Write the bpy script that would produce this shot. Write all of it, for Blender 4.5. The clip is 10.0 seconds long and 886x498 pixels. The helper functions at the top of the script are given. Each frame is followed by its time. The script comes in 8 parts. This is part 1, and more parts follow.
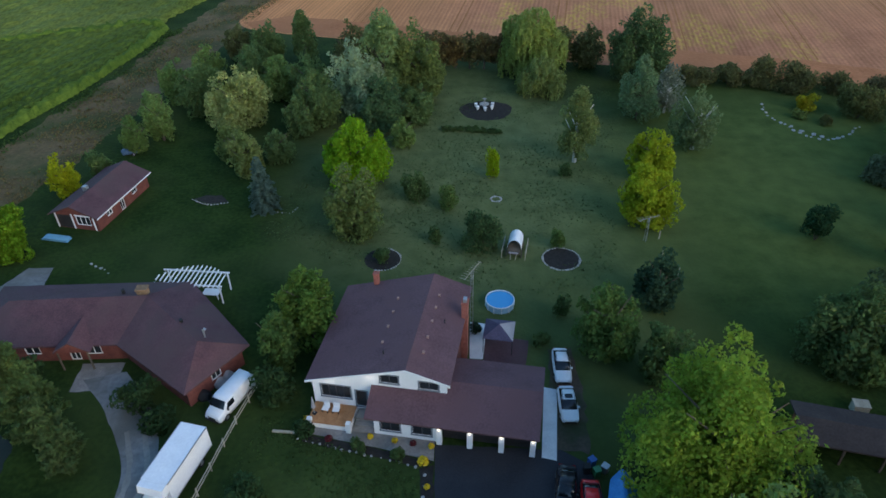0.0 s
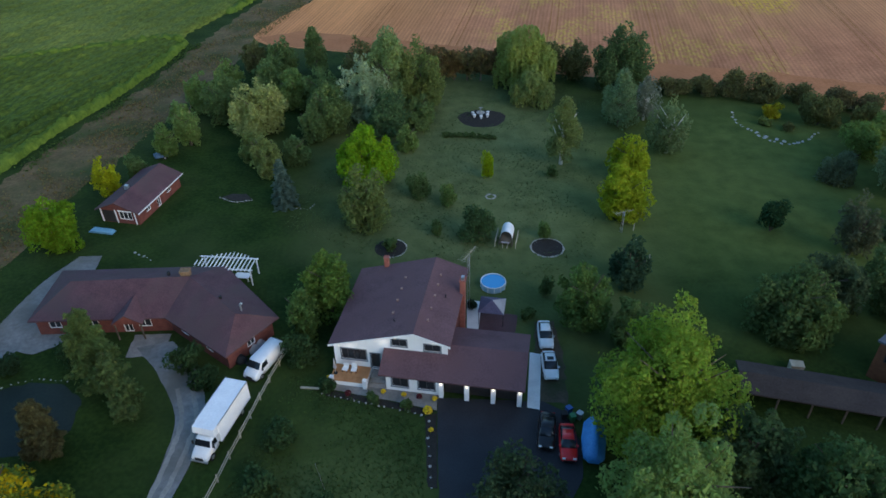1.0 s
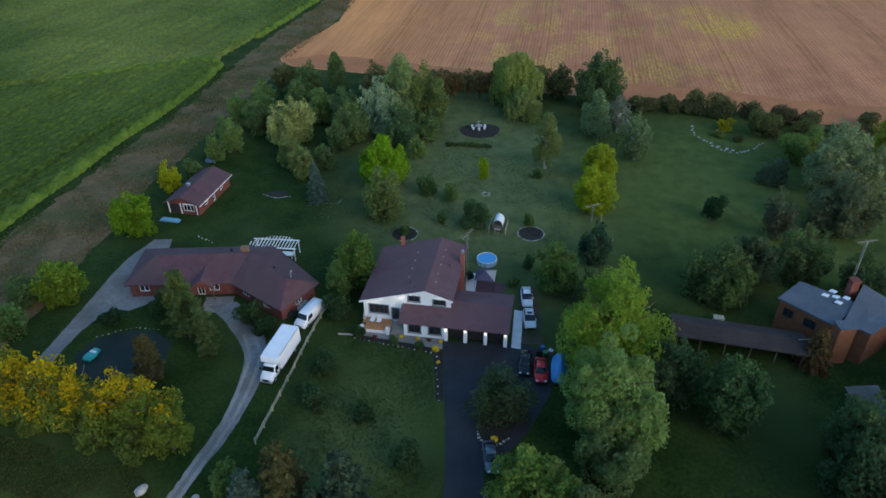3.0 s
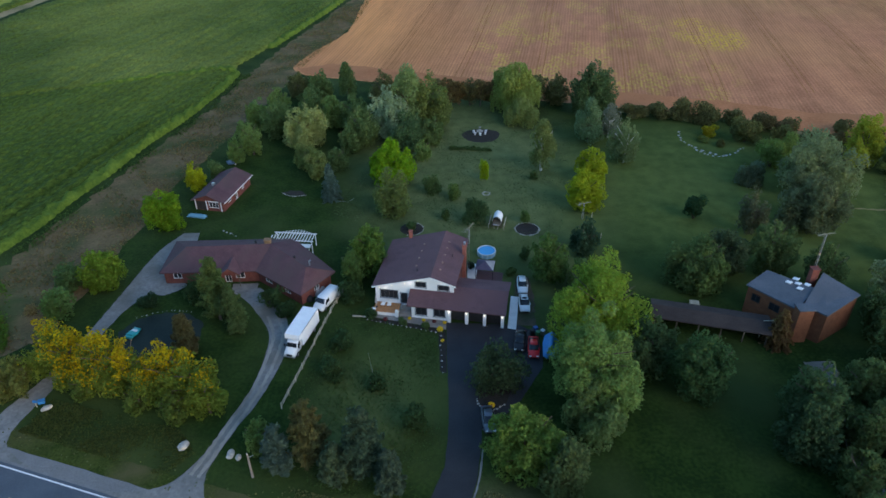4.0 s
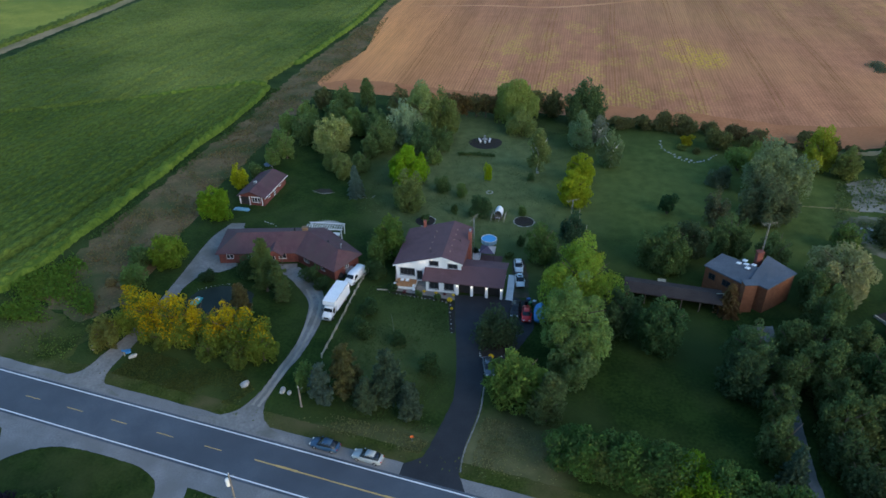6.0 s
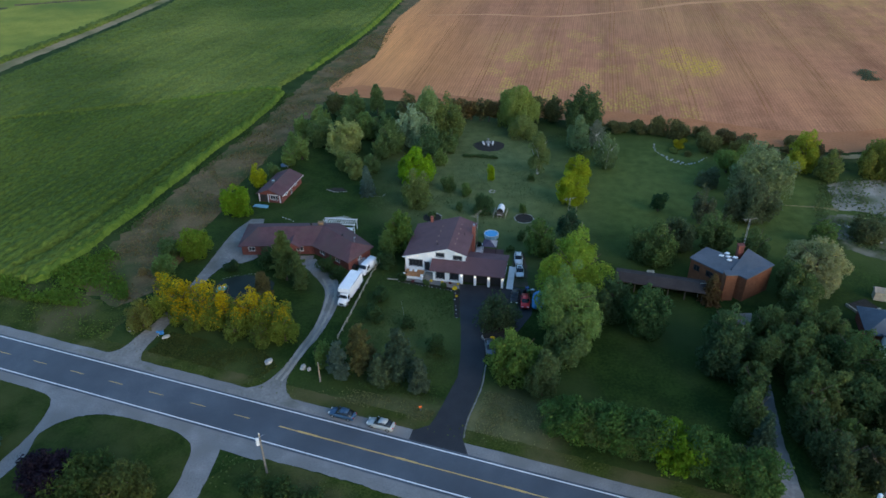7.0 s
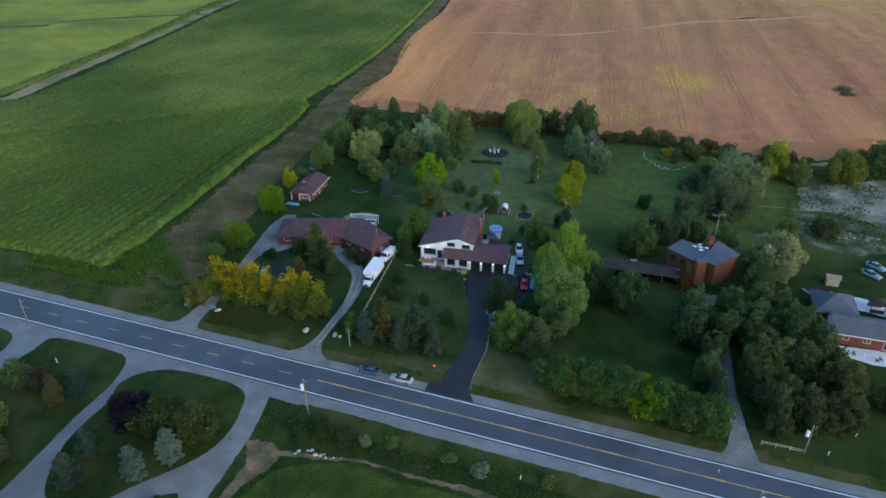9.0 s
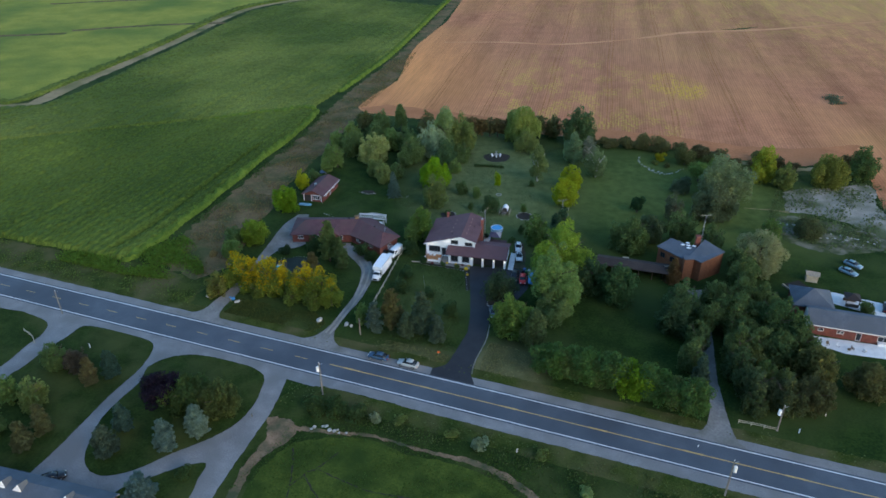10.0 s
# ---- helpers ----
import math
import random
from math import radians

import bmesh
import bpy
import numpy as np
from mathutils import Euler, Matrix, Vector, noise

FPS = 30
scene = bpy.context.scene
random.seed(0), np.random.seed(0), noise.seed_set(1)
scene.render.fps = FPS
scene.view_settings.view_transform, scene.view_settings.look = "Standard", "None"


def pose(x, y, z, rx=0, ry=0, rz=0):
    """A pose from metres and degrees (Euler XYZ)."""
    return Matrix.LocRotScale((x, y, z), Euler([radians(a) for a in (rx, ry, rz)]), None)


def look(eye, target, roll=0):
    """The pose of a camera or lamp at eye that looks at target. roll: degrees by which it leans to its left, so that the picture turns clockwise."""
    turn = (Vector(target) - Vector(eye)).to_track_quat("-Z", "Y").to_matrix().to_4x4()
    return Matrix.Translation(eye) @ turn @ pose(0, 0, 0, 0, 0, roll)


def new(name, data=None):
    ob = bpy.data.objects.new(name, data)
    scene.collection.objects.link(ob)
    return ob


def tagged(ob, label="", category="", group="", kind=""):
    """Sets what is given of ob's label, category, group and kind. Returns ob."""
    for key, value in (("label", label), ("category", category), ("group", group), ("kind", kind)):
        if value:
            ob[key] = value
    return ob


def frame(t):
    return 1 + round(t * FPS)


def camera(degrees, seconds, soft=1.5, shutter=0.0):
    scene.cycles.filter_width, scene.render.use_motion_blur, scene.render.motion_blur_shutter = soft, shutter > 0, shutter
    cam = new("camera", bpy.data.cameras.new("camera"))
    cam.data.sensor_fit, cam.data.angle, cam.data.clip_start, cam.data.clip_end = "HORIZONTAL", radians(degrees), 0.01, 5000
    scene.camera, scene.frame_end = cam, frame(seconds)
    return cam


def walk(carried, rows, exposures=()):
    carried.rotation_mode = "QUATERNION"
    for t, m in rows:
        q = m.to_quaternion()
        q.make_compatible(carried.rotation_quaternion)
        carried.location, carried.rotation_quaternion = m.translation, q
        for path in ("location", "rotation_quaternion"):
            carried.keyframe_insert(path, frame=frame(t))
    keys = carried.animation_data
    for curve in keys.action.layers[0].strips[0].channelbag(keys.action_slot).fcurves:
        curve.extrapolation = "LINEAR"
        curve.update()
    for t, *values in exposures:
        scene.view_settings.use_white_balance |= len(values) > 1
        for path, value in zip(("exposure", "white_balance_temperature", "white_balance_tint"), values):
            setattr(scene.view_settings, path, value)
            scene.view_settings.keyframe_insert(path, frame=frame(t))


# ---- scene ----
cam = camera(66.0, 10.0, soft=1.6)
PATH = [
    (0, (2.723, 6.782, 51.821), (2.763, 8.405, 50.652), -1.1),
    (0.5, (2.43, 0.999, 54.323), (2.473, 2.629, 53.165), -1.1),
    (1, (2.14, -4.712, 56.791), (2.184, -3.075, 55.643), -1.1),
    (1.5, (1.851, -10.365, 59.218), (1.896, -8.721, 58.079), -1.0),
    (2, (1.563, -15.973, 61.596), (1.607, -14.323, 60.467), -1.0),
    (2.5, (1.276, -21.548, 63.923), (1.319, -19.893, 62.802), -1.0),
    (4, (0.424, -38.169, 70.563), (0.459, -36.497, 69.466), -0.9),
    (4.5, (0.147, -43.697, 72.66), (0.178, -42.02, 71.571), -0.9),
    (5, (-0.123, -49.228, 74.701), (-0.096, -47.546, 73.62), -0.8),
    (5.5, (-0.383, -54.764, 76.689), (-0.361, -53.076, 75.616), -0.8),
    (7, (-1.076, -71.403, 82.386), (-1.072, -69.702, 81.335), -0.8),
    (7.5, (-1.265, -76.955, 84.219), (-1.267, -75.248, 83.176), -0.8),
    (8, (-1.425, -82.501, 86.034), (-1.434, -80.791, 84.999), -0.8),
    (8.5, (-1.552, -88.037, 87.842), (-1.567, -86.322, 86.814), -0.8),
    (9, (-1.64, -93.554, 89.654), (-1.661, -91.834, 88.635), -0.8),
    (9.5, (-1.683, -99.044, 91.485), (-1.709, -97.319, 90.474), -0.7),
    (10, (-1.674, -104.494, 93.349), (-1.705, -102.764, 92.346), -0.7),
]
walk(cam, [(t, look(eye, target, roll)) for t, eye, target, roll in PATH], [(0, 1.9), (3, 1.95), (6, 2.02), (10, 2.1)])


# ---- world, sun, exposure ----
SUN_ELEVATION, SUN_AZIMUTH = 26.0, 138.0
world = bpy.data.worlds.new("world")
scene.world = world
world.use_nodes = True
wn = world.node_tree.nodes
sky = wn.new("ShaderNodeTexSky")
sky.sky_type = "NISHITA"
sky.sun_disc = False
sky.sun_elevation = radians(6.0)
sky.sun_rotation = radians(SUN_AZIMUTH)
sky.air_density, sky.dust_density, sky.ozone_density = 1.0, 1.0, 3.0
wn["Background"].inputs["Strength"].default_value = 0.15
world.node_tree.links.new(sky.outputs["Color"], wn["Background"].inputs["Color"])

sun_data = bpy.data.lights.new("sun", "SUN")
sun_data.energy, sun_data.angle, sun_data.color = 0.32, radians(40), (1.0, 0.93, 0.86)
sun = new("sun", sun_data)
sa, se = radians(SUN_AZIMUTH), radians(SUN_ELEVATION)
sun.matrix_world = look((math.sin(sa) * math.cos(se) * 300, math.cos(sa) * math.cos(se) * 300, math.sin(se) * 300), (0, 0, 0))


# ---- materials ----
def rgba(c):
    return (*c, 1.0)


def surface(name, a, b, scale=1.0, fine=12.0, rough=0.85, bump=0.3, metal=0.0, c=None, patch=0.06, island=0.0, spec=0.3, span=(0.36, 0.64)):
    """A procedural surface: colours a and b mixed by noise at two scales, c in large patches, with a bump."""
    m = bpy.data.materials.new(name)
    m.use_nodes = True
    n, l = m.node_tree.nodes, m.node_tree.links
    p = n["Principled BSDF"]
    p.inputs["Roughness"].default_value, p.inputs["Metallic"].default_value = rough, metal
    p.inputs["Specular IOR Level"].default_value = spec
    co = n.new("ShaderNodeTexCoord")
    big, small = n.new("ShaderNodeTexNoise"), n.new("ShaderNodeTexNoise")
    big.inputs["Scale"].default_value, big.inputs["Detail"].default_value = scale, 5
    small.inputs["Scale"].default_value, small.inputs["Detail"].default_value = fine, 4
    for t in (big, small):
        l.new(co.outputs["Object"], t.inputs["Vector"])
    mix = n.new("ShaderNodeMix")
    mix.data_type = "FLOAT"
    mix.inputs["Factor"].default_value = 0.5
    l.new(big.outputs["Fac"], mix.inputs["A"])
    l.new(small.outputs["Fac"], mix.inputs["B"])
    ramp = n.new("ShaderNodeValToRGB")
    ramp.color_ramp.elements[0].position, ramp.color_ramp.elements[0].color = span[0], rgba(a)
    ramp.color_ramp.elements[1].position, ramp.color_ramp.elements[1].color = span[1], rgba(b)
    l.new(mix.outputs["Result"], ramp.inputs["Fac"])
    out = ramp.outputs["Color"]
    if c:
        wide = n.new("ShaderNodeTexNoise")
        wide.inputs["Scale"].default_value, wide.inputs["Detail"].default_value = patch, 6
        l.new(co.outputs["Object"], wide.inputs["Vector"])
        r2 = n.new("ShaderNodeMapRange")
        r2.inputs["From Min"].default_value, r2.inputs["From Max"].default_value = 0.44, 0.66
        l.new(wide.outputs["Fac"], r2.inputs["Value"])
        mc = n.new("ShaderNodeMix")
        mc.data_type = "RGBA"
        l.new(r2.outputs["Result"], mc.inputs["Factor"])
        l.new(out, mc.inputs["A"])
        mc.inputs["B"].default_value = rgba(c)
        out = mc.outputs["Result"]
    if island:
        geo = n.new("ShaderNodeNewGeometry")
        hsv = n.new("ShaderNodeHueSaturation")
        mr = n.new("ShaderNodeMapRange")
        mr.inputs["To Min"].default_value, mr.inputs["To Max"].default_value = 1 - island, 1 + island
        l.new(geo.outputs["Random Per Island"], mr.inputs["Value"])
        l.new(mr.outputs["Result"], hsv.inputs["Value"])
        l.new(out, hsv.inputs["Color"])
        out = hsv.outputs["Color"]
    l.new(out, p.inputs["Base Color"])
    if bump:
        bp = n.new("ShaderNodeBump")
        bp.inputs["Strength"].default_value, bp.inputs["Distance"].default_value = bump, 0.3 / fine
        l.new(small.outputs["Fac"], bp.inputs["Height"])
        l.new(bp.outputs["Normal"], p.inputs["Normal"])
    return m


def leaf_material():
    """Foliage: the tree's own colour, varied leaf by leaf and in clumps, part of the light passing through."""
    m = bpy.data.materials.new("foliage")
    m.use_nodes = True
    n, l = m.node_tree.nodes, m.node_tree.links
    p = n["Principled BSDF"]
    p.inputs["Roughness"].default_value, p.inputs["Specular IOR Level"].default_value = 0.7, 0.1
    info, geo, co = n.new("ShaderNodeObjectInfo"), n.new("ShaderNodeNewGeometry"), n.new("ShaderNodeTexCoord")
    noise_tex = n.new("ShaderNodeTexNoise")
    noise_tex.inputs["Scale"].default_value, noise_tex.inputs["Detail"].default_value = 0.6, 3
    l.new(co.outputs["Object"], noise_tex.inputs["Vector"])
    add = n.new("ShaderNodeMath")
    add.operation = "ADD"
    l.new(geo.outputs["Random Per Island"], add.inputs[0])
    l.new(noise_tex.outputs["Fac"], add.inputs[1])
    mr = n.new("ShaderNodeMapRange")
    mr.inputs["From Min"].default_value, mr.inputs["From Max"].default_value = 0.2, 1.5
    mr.inputs["To Min"].default_value, mr.inputs["To Max"].default_value = 1.2, 2.15
    l.new(add.outputs[0], mr.inputs["Value"])
    hue = n.new("ShaderNodeMapRange")
    hue.inputs["To Min"].default_value, hue.inputs["To Max"].default_value = 0.49, 0.525
    l.new(geo.outputs["Random Per Island"], hue.inputs["Value"])
    hsv = n.new("ShaderNodeHueSaturation")
    hsv.inputs["Saturation"].default_value = 1.1
    l.new(mr.outputs["Result"], hsv.inputs["Value"])
    l.new(hue.outputs["Result"], hsv.inputs["Hue"])
    l.new(info.outputs["Color"], hsv.inputs["Color"])
    l.new(hsv.outputs["Color"], p.inputs["Base Color"])
    tr = n.new("ShaderNodeBsdfTranslucent")
    l.new(hsv.outputs["Color"], tr.inputs["Color"])
    ms = n.new("ShaderNodeMixShader")
    ms.inputs["Fac"].default_value = 0.55
    l.new(p.outputs["BSDF"], ms.inputs[1])
    l.new(tr.outputs["BSDF"], ms.inputs[2])
    l.new(ms.outputs["Shader"], n["Material Output"].inputs["Surface"])
    return m


def plain(name, colour, rough=0.5, metal=0.0, glow=0.0):
    m = bpy.data.materials.new(name)
    m.use_nodes = True
    p = m.node_tree.nodes["Principled BSDF"]
    p.inputs["Base Color"].default_value = rgba(colour)
    p.inputs["Roughness"].default_value, p.inputs["Metallic"].default_value = rough, metal
    if glow:
        p.inputs["Emission Color"].default_value = rgba(colour)
        p.inputs["Emission Strength"].default_value = glow
    return m


def ripe_material():
    """A ripe soybean field: rust-brown in drilled rows, with unripe yellow-green plants in streaks along the rows."""
    m = surface("ripe_field", (0.37, 0.142, 0.07), (0.55, 0.228, 0.11), 0.12, 1.1, 0.92, 0.5, c=(0.52, 0.235, 0.095), patch=0.012, spec=0.06)
    n, l = m.node_tree.nodes, m.node_tree.links
    p = n["Principled BSDF"]
    source = p.inputs["Base Color"].links[0].from_socket
    co = n.new("ShaderNodeTexCoord")
    mp = n.new("ShaderNodeMapping")
    mp.inputs["Rotation"].default_value = (0, 0, radians(11.9))
    l.new(co.outputs["Object"], mp.inputs["Vector"])

    def stretched(sx, sy, detail, lo, hi):
        k = n.new("ShaderNodeMapping")
        k.inputs["Scale"].default_value = (sx, sy, 1)
        l.new(mp.outputs["Vector"], k.inputs["Vector"])
        t = n.new("ShaderNodeTexNoise")
        t.inputs["Scale"].default_value, t.inputs["Detail"].default_value = 1.0, detail
        l.new(k.outputs["Vector"], t.inputs["Vector"])
        r = n.new("ShaderNodeMapRange")
        r.inputs["From Min"].default_value, r.inputs["From Max"].default_value = lo, hi
        l.new(t.outputs["Fac"], r.inputs["Value"])
        return r.outputs["Result"]

    def near(x, y, sx, sy):
        """1 at a place in the field, falling to 0 round it."""
        k = n.new("ShaderNodeMapping")
        k.inputs["Location"].default_value = (-x / sx, -y / sy, 0)
        k.inputs["Scale"].default_value = (1 / sx, 1 / sy, 0)
        l.new(co.outputs["Object"], k.inputs["Vector"])
        g = n.new("ShaderNodeTexGradient")
        g.gradient_type = "SPHERICAL"
        l.new(k.outputs["Vector"], g.inputs["Vector"])
        return g.outputs["Fac"]

    def calc(op, a, b):
        k = n.new("ShaderNodeMath")
        k.operation = op
        k.use_clamp = True
        for i, v in enumerate((a, b)):
            if isinstance(v, float):
                k.inputs[i].default_value = v
            else:
                l.new(v, k.inputs[i])
        return k.outputs[0]

    def tint(fac, colour, before):
        k = n.new("ShaderNodeMix")
        k.data_type = "RGBA"
        l.new(fac, k.inputs["Factor"])
        l.new(before, k.inputs["A"])
        k.inputs["B"].default_value = rgba(colour)
        return k.outputs["Result"]

    streaks = stretched(0.11, 0.045, 5, 0.47, 0.58)
    speck = stretched(1.1, 0.5, 3, 0.40, 0.62)
    zone = calc("ADD", near(56, 190, 46, 90), calc("MULTIPLY", near(250, 420, 260, 240), 0.35))
    zone = calc("ADD", zone, calc("MULTIPLY", near(98, 203, 16, 20), 1.0))
    out = tint(calc("MULTIPLY", calc("MULTIPLY", streaks, speck), calc("MULTIPLY", zone, 3.2)), (0.56, 0.335, 0.075), source)
    out = tint(calc("MULTIPLY", calc("MULTIPLY", near(101, 206, 14, 24), 3.0), calc("MULTIPLY", speck, calc("ADD", streaks, 0.35))), (0.66, 0.4, 0.04), out)
    # far right: yellow-green band with its haze mixed into the colour
    out = tint(calc("MULTIPLY", near(330, 470, 330, 330), 0.42), (0.34, 0.27, 0.10), out)
    out = tint(calc("MULTIPLY", near(85, 265, 130, 150), 0.5), (0.4, 0.185, 0.105), out)
    # left end: peach haze painted over the crop
    out = tint(calc("MULTIPLY", near(-22, 235, 46, 150), 0.9), (0.7, 0.29, 0.1), out)
    rows = stretched(1.3, 0.05, 2, 0.36, 0.64)
    drills = n.new("ShaderNodeTexWave")
    drills.wave_type, drills.bands_direction = "BANDS", "X"
    drills.inputs["Scale"].default_value, drills.inputs["Distortion"].default_value, drills.inputs["Detail"].default_value = 0.314, 0.6, 2.0
    l.new(mp.outputs["Vector"], drills.inputs["Vector"])
    broad = stretched(0.06, 0.004, 4, 0.36, 0.64)
    hsv = n.new("ShaderNodeHueSaturation")
    mr = n.new("ShaderNodeMapRange")
    mr.inputs["To Min"].default_value, mr.inputs["To Max"].default_value = 0.64, 1.3
    mixed = calc("ADD", calc("ADD", calc("MULTIPLY", rows, 0.25), calc("MULTIPLY", drills.outputs["Fac"], 0.3)), calc("MULTIPLY", broad, 0.45))
    l.new(mixed, mr.inputs["Value"])
    l.new(mr.outputs["Result"], hsv.inputs["Value"])
    l.new(out, hsv.inputs["Color"])
    l.new(hsv.outputs["Color"], p.inputs["Base Color"])
    return m


def crop_material(name, low, high, patchy):
    """A standing crop seen from above: leaf tops in drilled rows with dark gaps between, paler in broad patches."""
    m = surface(name, low, high, 1.1, 4.5, 0.9, 0.8, span=(0.34, 0.66), c=patchy, patch=0.014, spec=0.06)
    n, l = m.node_tree.nodes, m.node_tree.links
    p = n["Principled BSDF"]
    source = p.inputs["Base Color"].links[0].from_socket
    co, turn = n.new("ShaderNodeTexCoord"), n.new("ShaderNodeMapping")
    turn.inputs["Rotation"].default_value = (0, 0, radians(17))
    l.new(co.outputs["Object"], turn.inputs["Vector"])
    values = []
    for sx, sy, detail, lo, hi in ((2.3, 0.6, 3, 0.33, 0.67), (0.09, 0.022, 4, 0.36, 0.64)):
        k, t, r = n.new("ShaderNodeMapping"), n.new("ShaderNodeTexNoise"), n.new("ShaderNodeMapRange")
        k.inputs["Scale"].default_value = (sx, sy, 1)
        l.new(turn.outputs["Vector"], k.inputs["Vector"])
        t.inputs["Scale"].default_value, t.inputs["Detail"].default_value = 1.0, detail
        l.new(k.outputs["Vector"], t.inputs["Vector"])
        r.inputs["From Min"].default_value, r.inputs["From Max"].default_value = lo, hi
        r.inputs["To Min"].default_value, r.inputs["To Max"].default_value = (0.62, 1.34) if sx > 1 else (0.9, 1.1)
        l.new(t.outputs["Fac"], r.inputs["Value"])
        values.append(r.outputs["Result"])
    mul, hsv = n.new("ShaderNodeMath"), n.new("ShaderNodeHueSaturation")
    mul.operation = "MULTIPLY"
    l.new(values[0], mul.inputs[0])
    l.new(values[1], mul.inputs[1])
    l.new(mul.outputs[0], hsv.inputs["Value"])
    l.new(source, hsv.inputs["Color"])
    l.new(hsv.outputs["Color"], p.inputs["Base Color"])
    return m


def lawn_material():
    """Mown lawn: lush grass with shade put into its dark base; paler zones stand for open light and drier turf, fading
    softly into the rest.
    """
    m = surface("lawn", (0.014, 0.031, 0.007), (0.032, 0.058, 0.012), 0.22, 1.9, 0.95, 0.8, c=(0.044, 0.064, 0.018), patch=0.05, span=(0.42, 0.6), spec=0.06)
    n, l = m.node_tree.nodes, m.node_tree.links
    p = n["Principled BSDF"]
    out = p.inputs["Base Color"].links[0].from_socket
    co, speck = n.new("ShaderNodeTexCoord"), n.new("ShaderNodeTexNoise")
    speck.inputs["Scale"].default_value, speck.inputs["Detail"].default_value = 0.35, 8
    l.new(co.outputs["Object"], speck.inputs["Vector"])
    fine = n.new("ShaderNodeMapRange")
    fine.inputs["From Min"].default_value, fine.inputs["From Max"].default_value = 0.3, 0.7
    fine.inputs["To Min"].default_value, fine.inputs["To Max"].default_value = 0.4, 0.8
    l.new(speck.outputs["Fac"], fine.inputs["Value"])
    # paler zones: light on the open lawns put into colour, drier turf on banks
    for x, y, sx, sy, strength, colour in ((11, 100, 34, 52, 1.9, (0.175, 0.2, 0.082)), (-7, 33, 14, 20, 1.1, (0.1, 0.13, 0.042)), (68, 88, 50, 50, 1.9, (0.125, 0.16, 0.042)),
                                              (8.5, 6.0, 11, 12, 2.2, (0.175, 0.158, 0.076)), (-13, 11.2, 15, 4.5, 2.0, (0.14, 0.135, 0.062)), (20, 58, 14, 22, 1.8, (0.08, 0.108, 0.036)), (-45, 21.5, 18, 7, 1.2, (0.075, 0.085, 0.026)), (-10, 28, 9, 14, 1.2, (0.098, 0.122, 0.042))):
        k = n.new("ShaderNodeMapping")
        k.inputs["Location"].default_value, k.inputs["Scale"].default_value = (-x / sx, -y / sy, 0), (1 / sx, 1 / sy, 0)
        l.new(co.outputs["Object"], k.inputs["Vector"])
        g = n.new("ShaderNodeTexGradient")
        g.gradient_type = "SPHERICAL"
        l.new(k.outputs["Vector"], g.inputs["Vector"])
        mul, mul2, mix = n.new("ShaderNodeMath"), n.new("ShaderNodeMath"), n.new("ShaderNodeMix")
        mul.operation, mul2.operation, mul.use_clamp, mix.data_type = "MULTIPLY", "MULTIPLY", True, "RGBA"
        mul.inputs[1].default_value = strength
        l.new(g.outputs["Fac"], mul.inputs[0])
        l.new(mul.outputs[0], mul2.inputs[0])
        l.new(fine.outputs["Result"], mul2.inputs[1])
        l.new(mul2.outputs[0], mix.inputs["Factor"])
        l.new(out, mix.inputs["A"])
        mix.inputs["B"].default_value = rgba(colour)
        out = mix.outputs["Result"]
    l.new(out, p.inputs["Base Color"])
    return m


GRASS = lawn_material()
ROUGH_LAWN = surface("coarse_lawn", (0.014, 0.028, 0.006), (0.034, 0.056, 0.012), 0.3, 2.2, 0.95, 0.8, c=(0.056, 0.068, 0.02), patch=0.09, span=(0.4, 0.62), spec=0.06)
HEADLAND = surface("orange_headland", (0.36, 0.135, 0.058), (0.52, 0.205, 0.09), 0.15, 1.3, 0.92, 0.5, c=(0.4, 0.165, 0.075), patch=0.03, spec=0.06)
WEEDY = surface("weedy_sand", (0.035, 0.055, 0.018), (0.075, 0.09, 0.035), 0.35, 2.4, 0.95, 0.6, c=(0.19, 0.175, 0.13), patch=0.22, spec=0.06)
RUT = surface("wheel_rut", (0.26, 0.24, 0.21), (0.37, 0.34, 0.3), 0.4, 3.0, 0.95, 0.5, c=(0.2, 0.18, 0.15), patch=0.2)
ROUGH_GRASS = surface("rough_grass", (0.026, 0.044, 0.008), (0.066, 0.08, 0.018), 0.3, 3.0, 0.95, 0.8, c=(0.1, 0.09, 0.038), patch=0.11, span=(0.42, 0.6), spec=0.06)
BROWN_STRIP = surface("fallow_strip", (0.1, 0.073, 0.036), (0.205, 0.14, 0.072), 0.3, 1.6, 0.95, 0.8, c=(0.062, 0.076, 0.026), patch=0.12, spec=0.06)
CROP = crop_material("green_crop", (0.026, 0.05, 0.009), (0.088, 0.126, 0.02), (0.11, 0.142, 0.024))
# same crop made paler, so distance haze is put into its colour
CROP_HAZED = crop_material("hazed_green_crop", (0.036, 0.06, 0.011), (0.108, 0.144, 0.024), (0.165, 0.188, 0.038))
CROP_EDGE = surface("crop_margin", (0.055, 0.095, 0.014), (0.13, 0.185, 0.027), 0.35, 2.0, 0.9, 0.6, spec=0.06)
FAR_CROP = surface("yellow_green_crop", (0.19, 0.21, 0.03), (0.32, 0.31, 0.055), 0.1, 0.9, 0.9, 0.5, c=(0.12, 0.165, 0.03), patch=0.02, spec=0.06)
MEADOW = surface("lush_meadow", (0.036, 0.058, 0.01), (0.088, 0.114, 0.02), 0.5, 2.4, 0.95, 0.8, c=(0.03, 0.052, 0.01), patch=0.14, spec=0.06)
RIPE = ripe_material()
PALE_RIPE = surface("pale_ripe", (0.52, 0.25, 0.12), (0.68, 0.34, 0.17), 0.1, 0.9, 0.92, 0.4, c=(0.5, 0.22, 0.1), patch=0.05, spec=0.06)
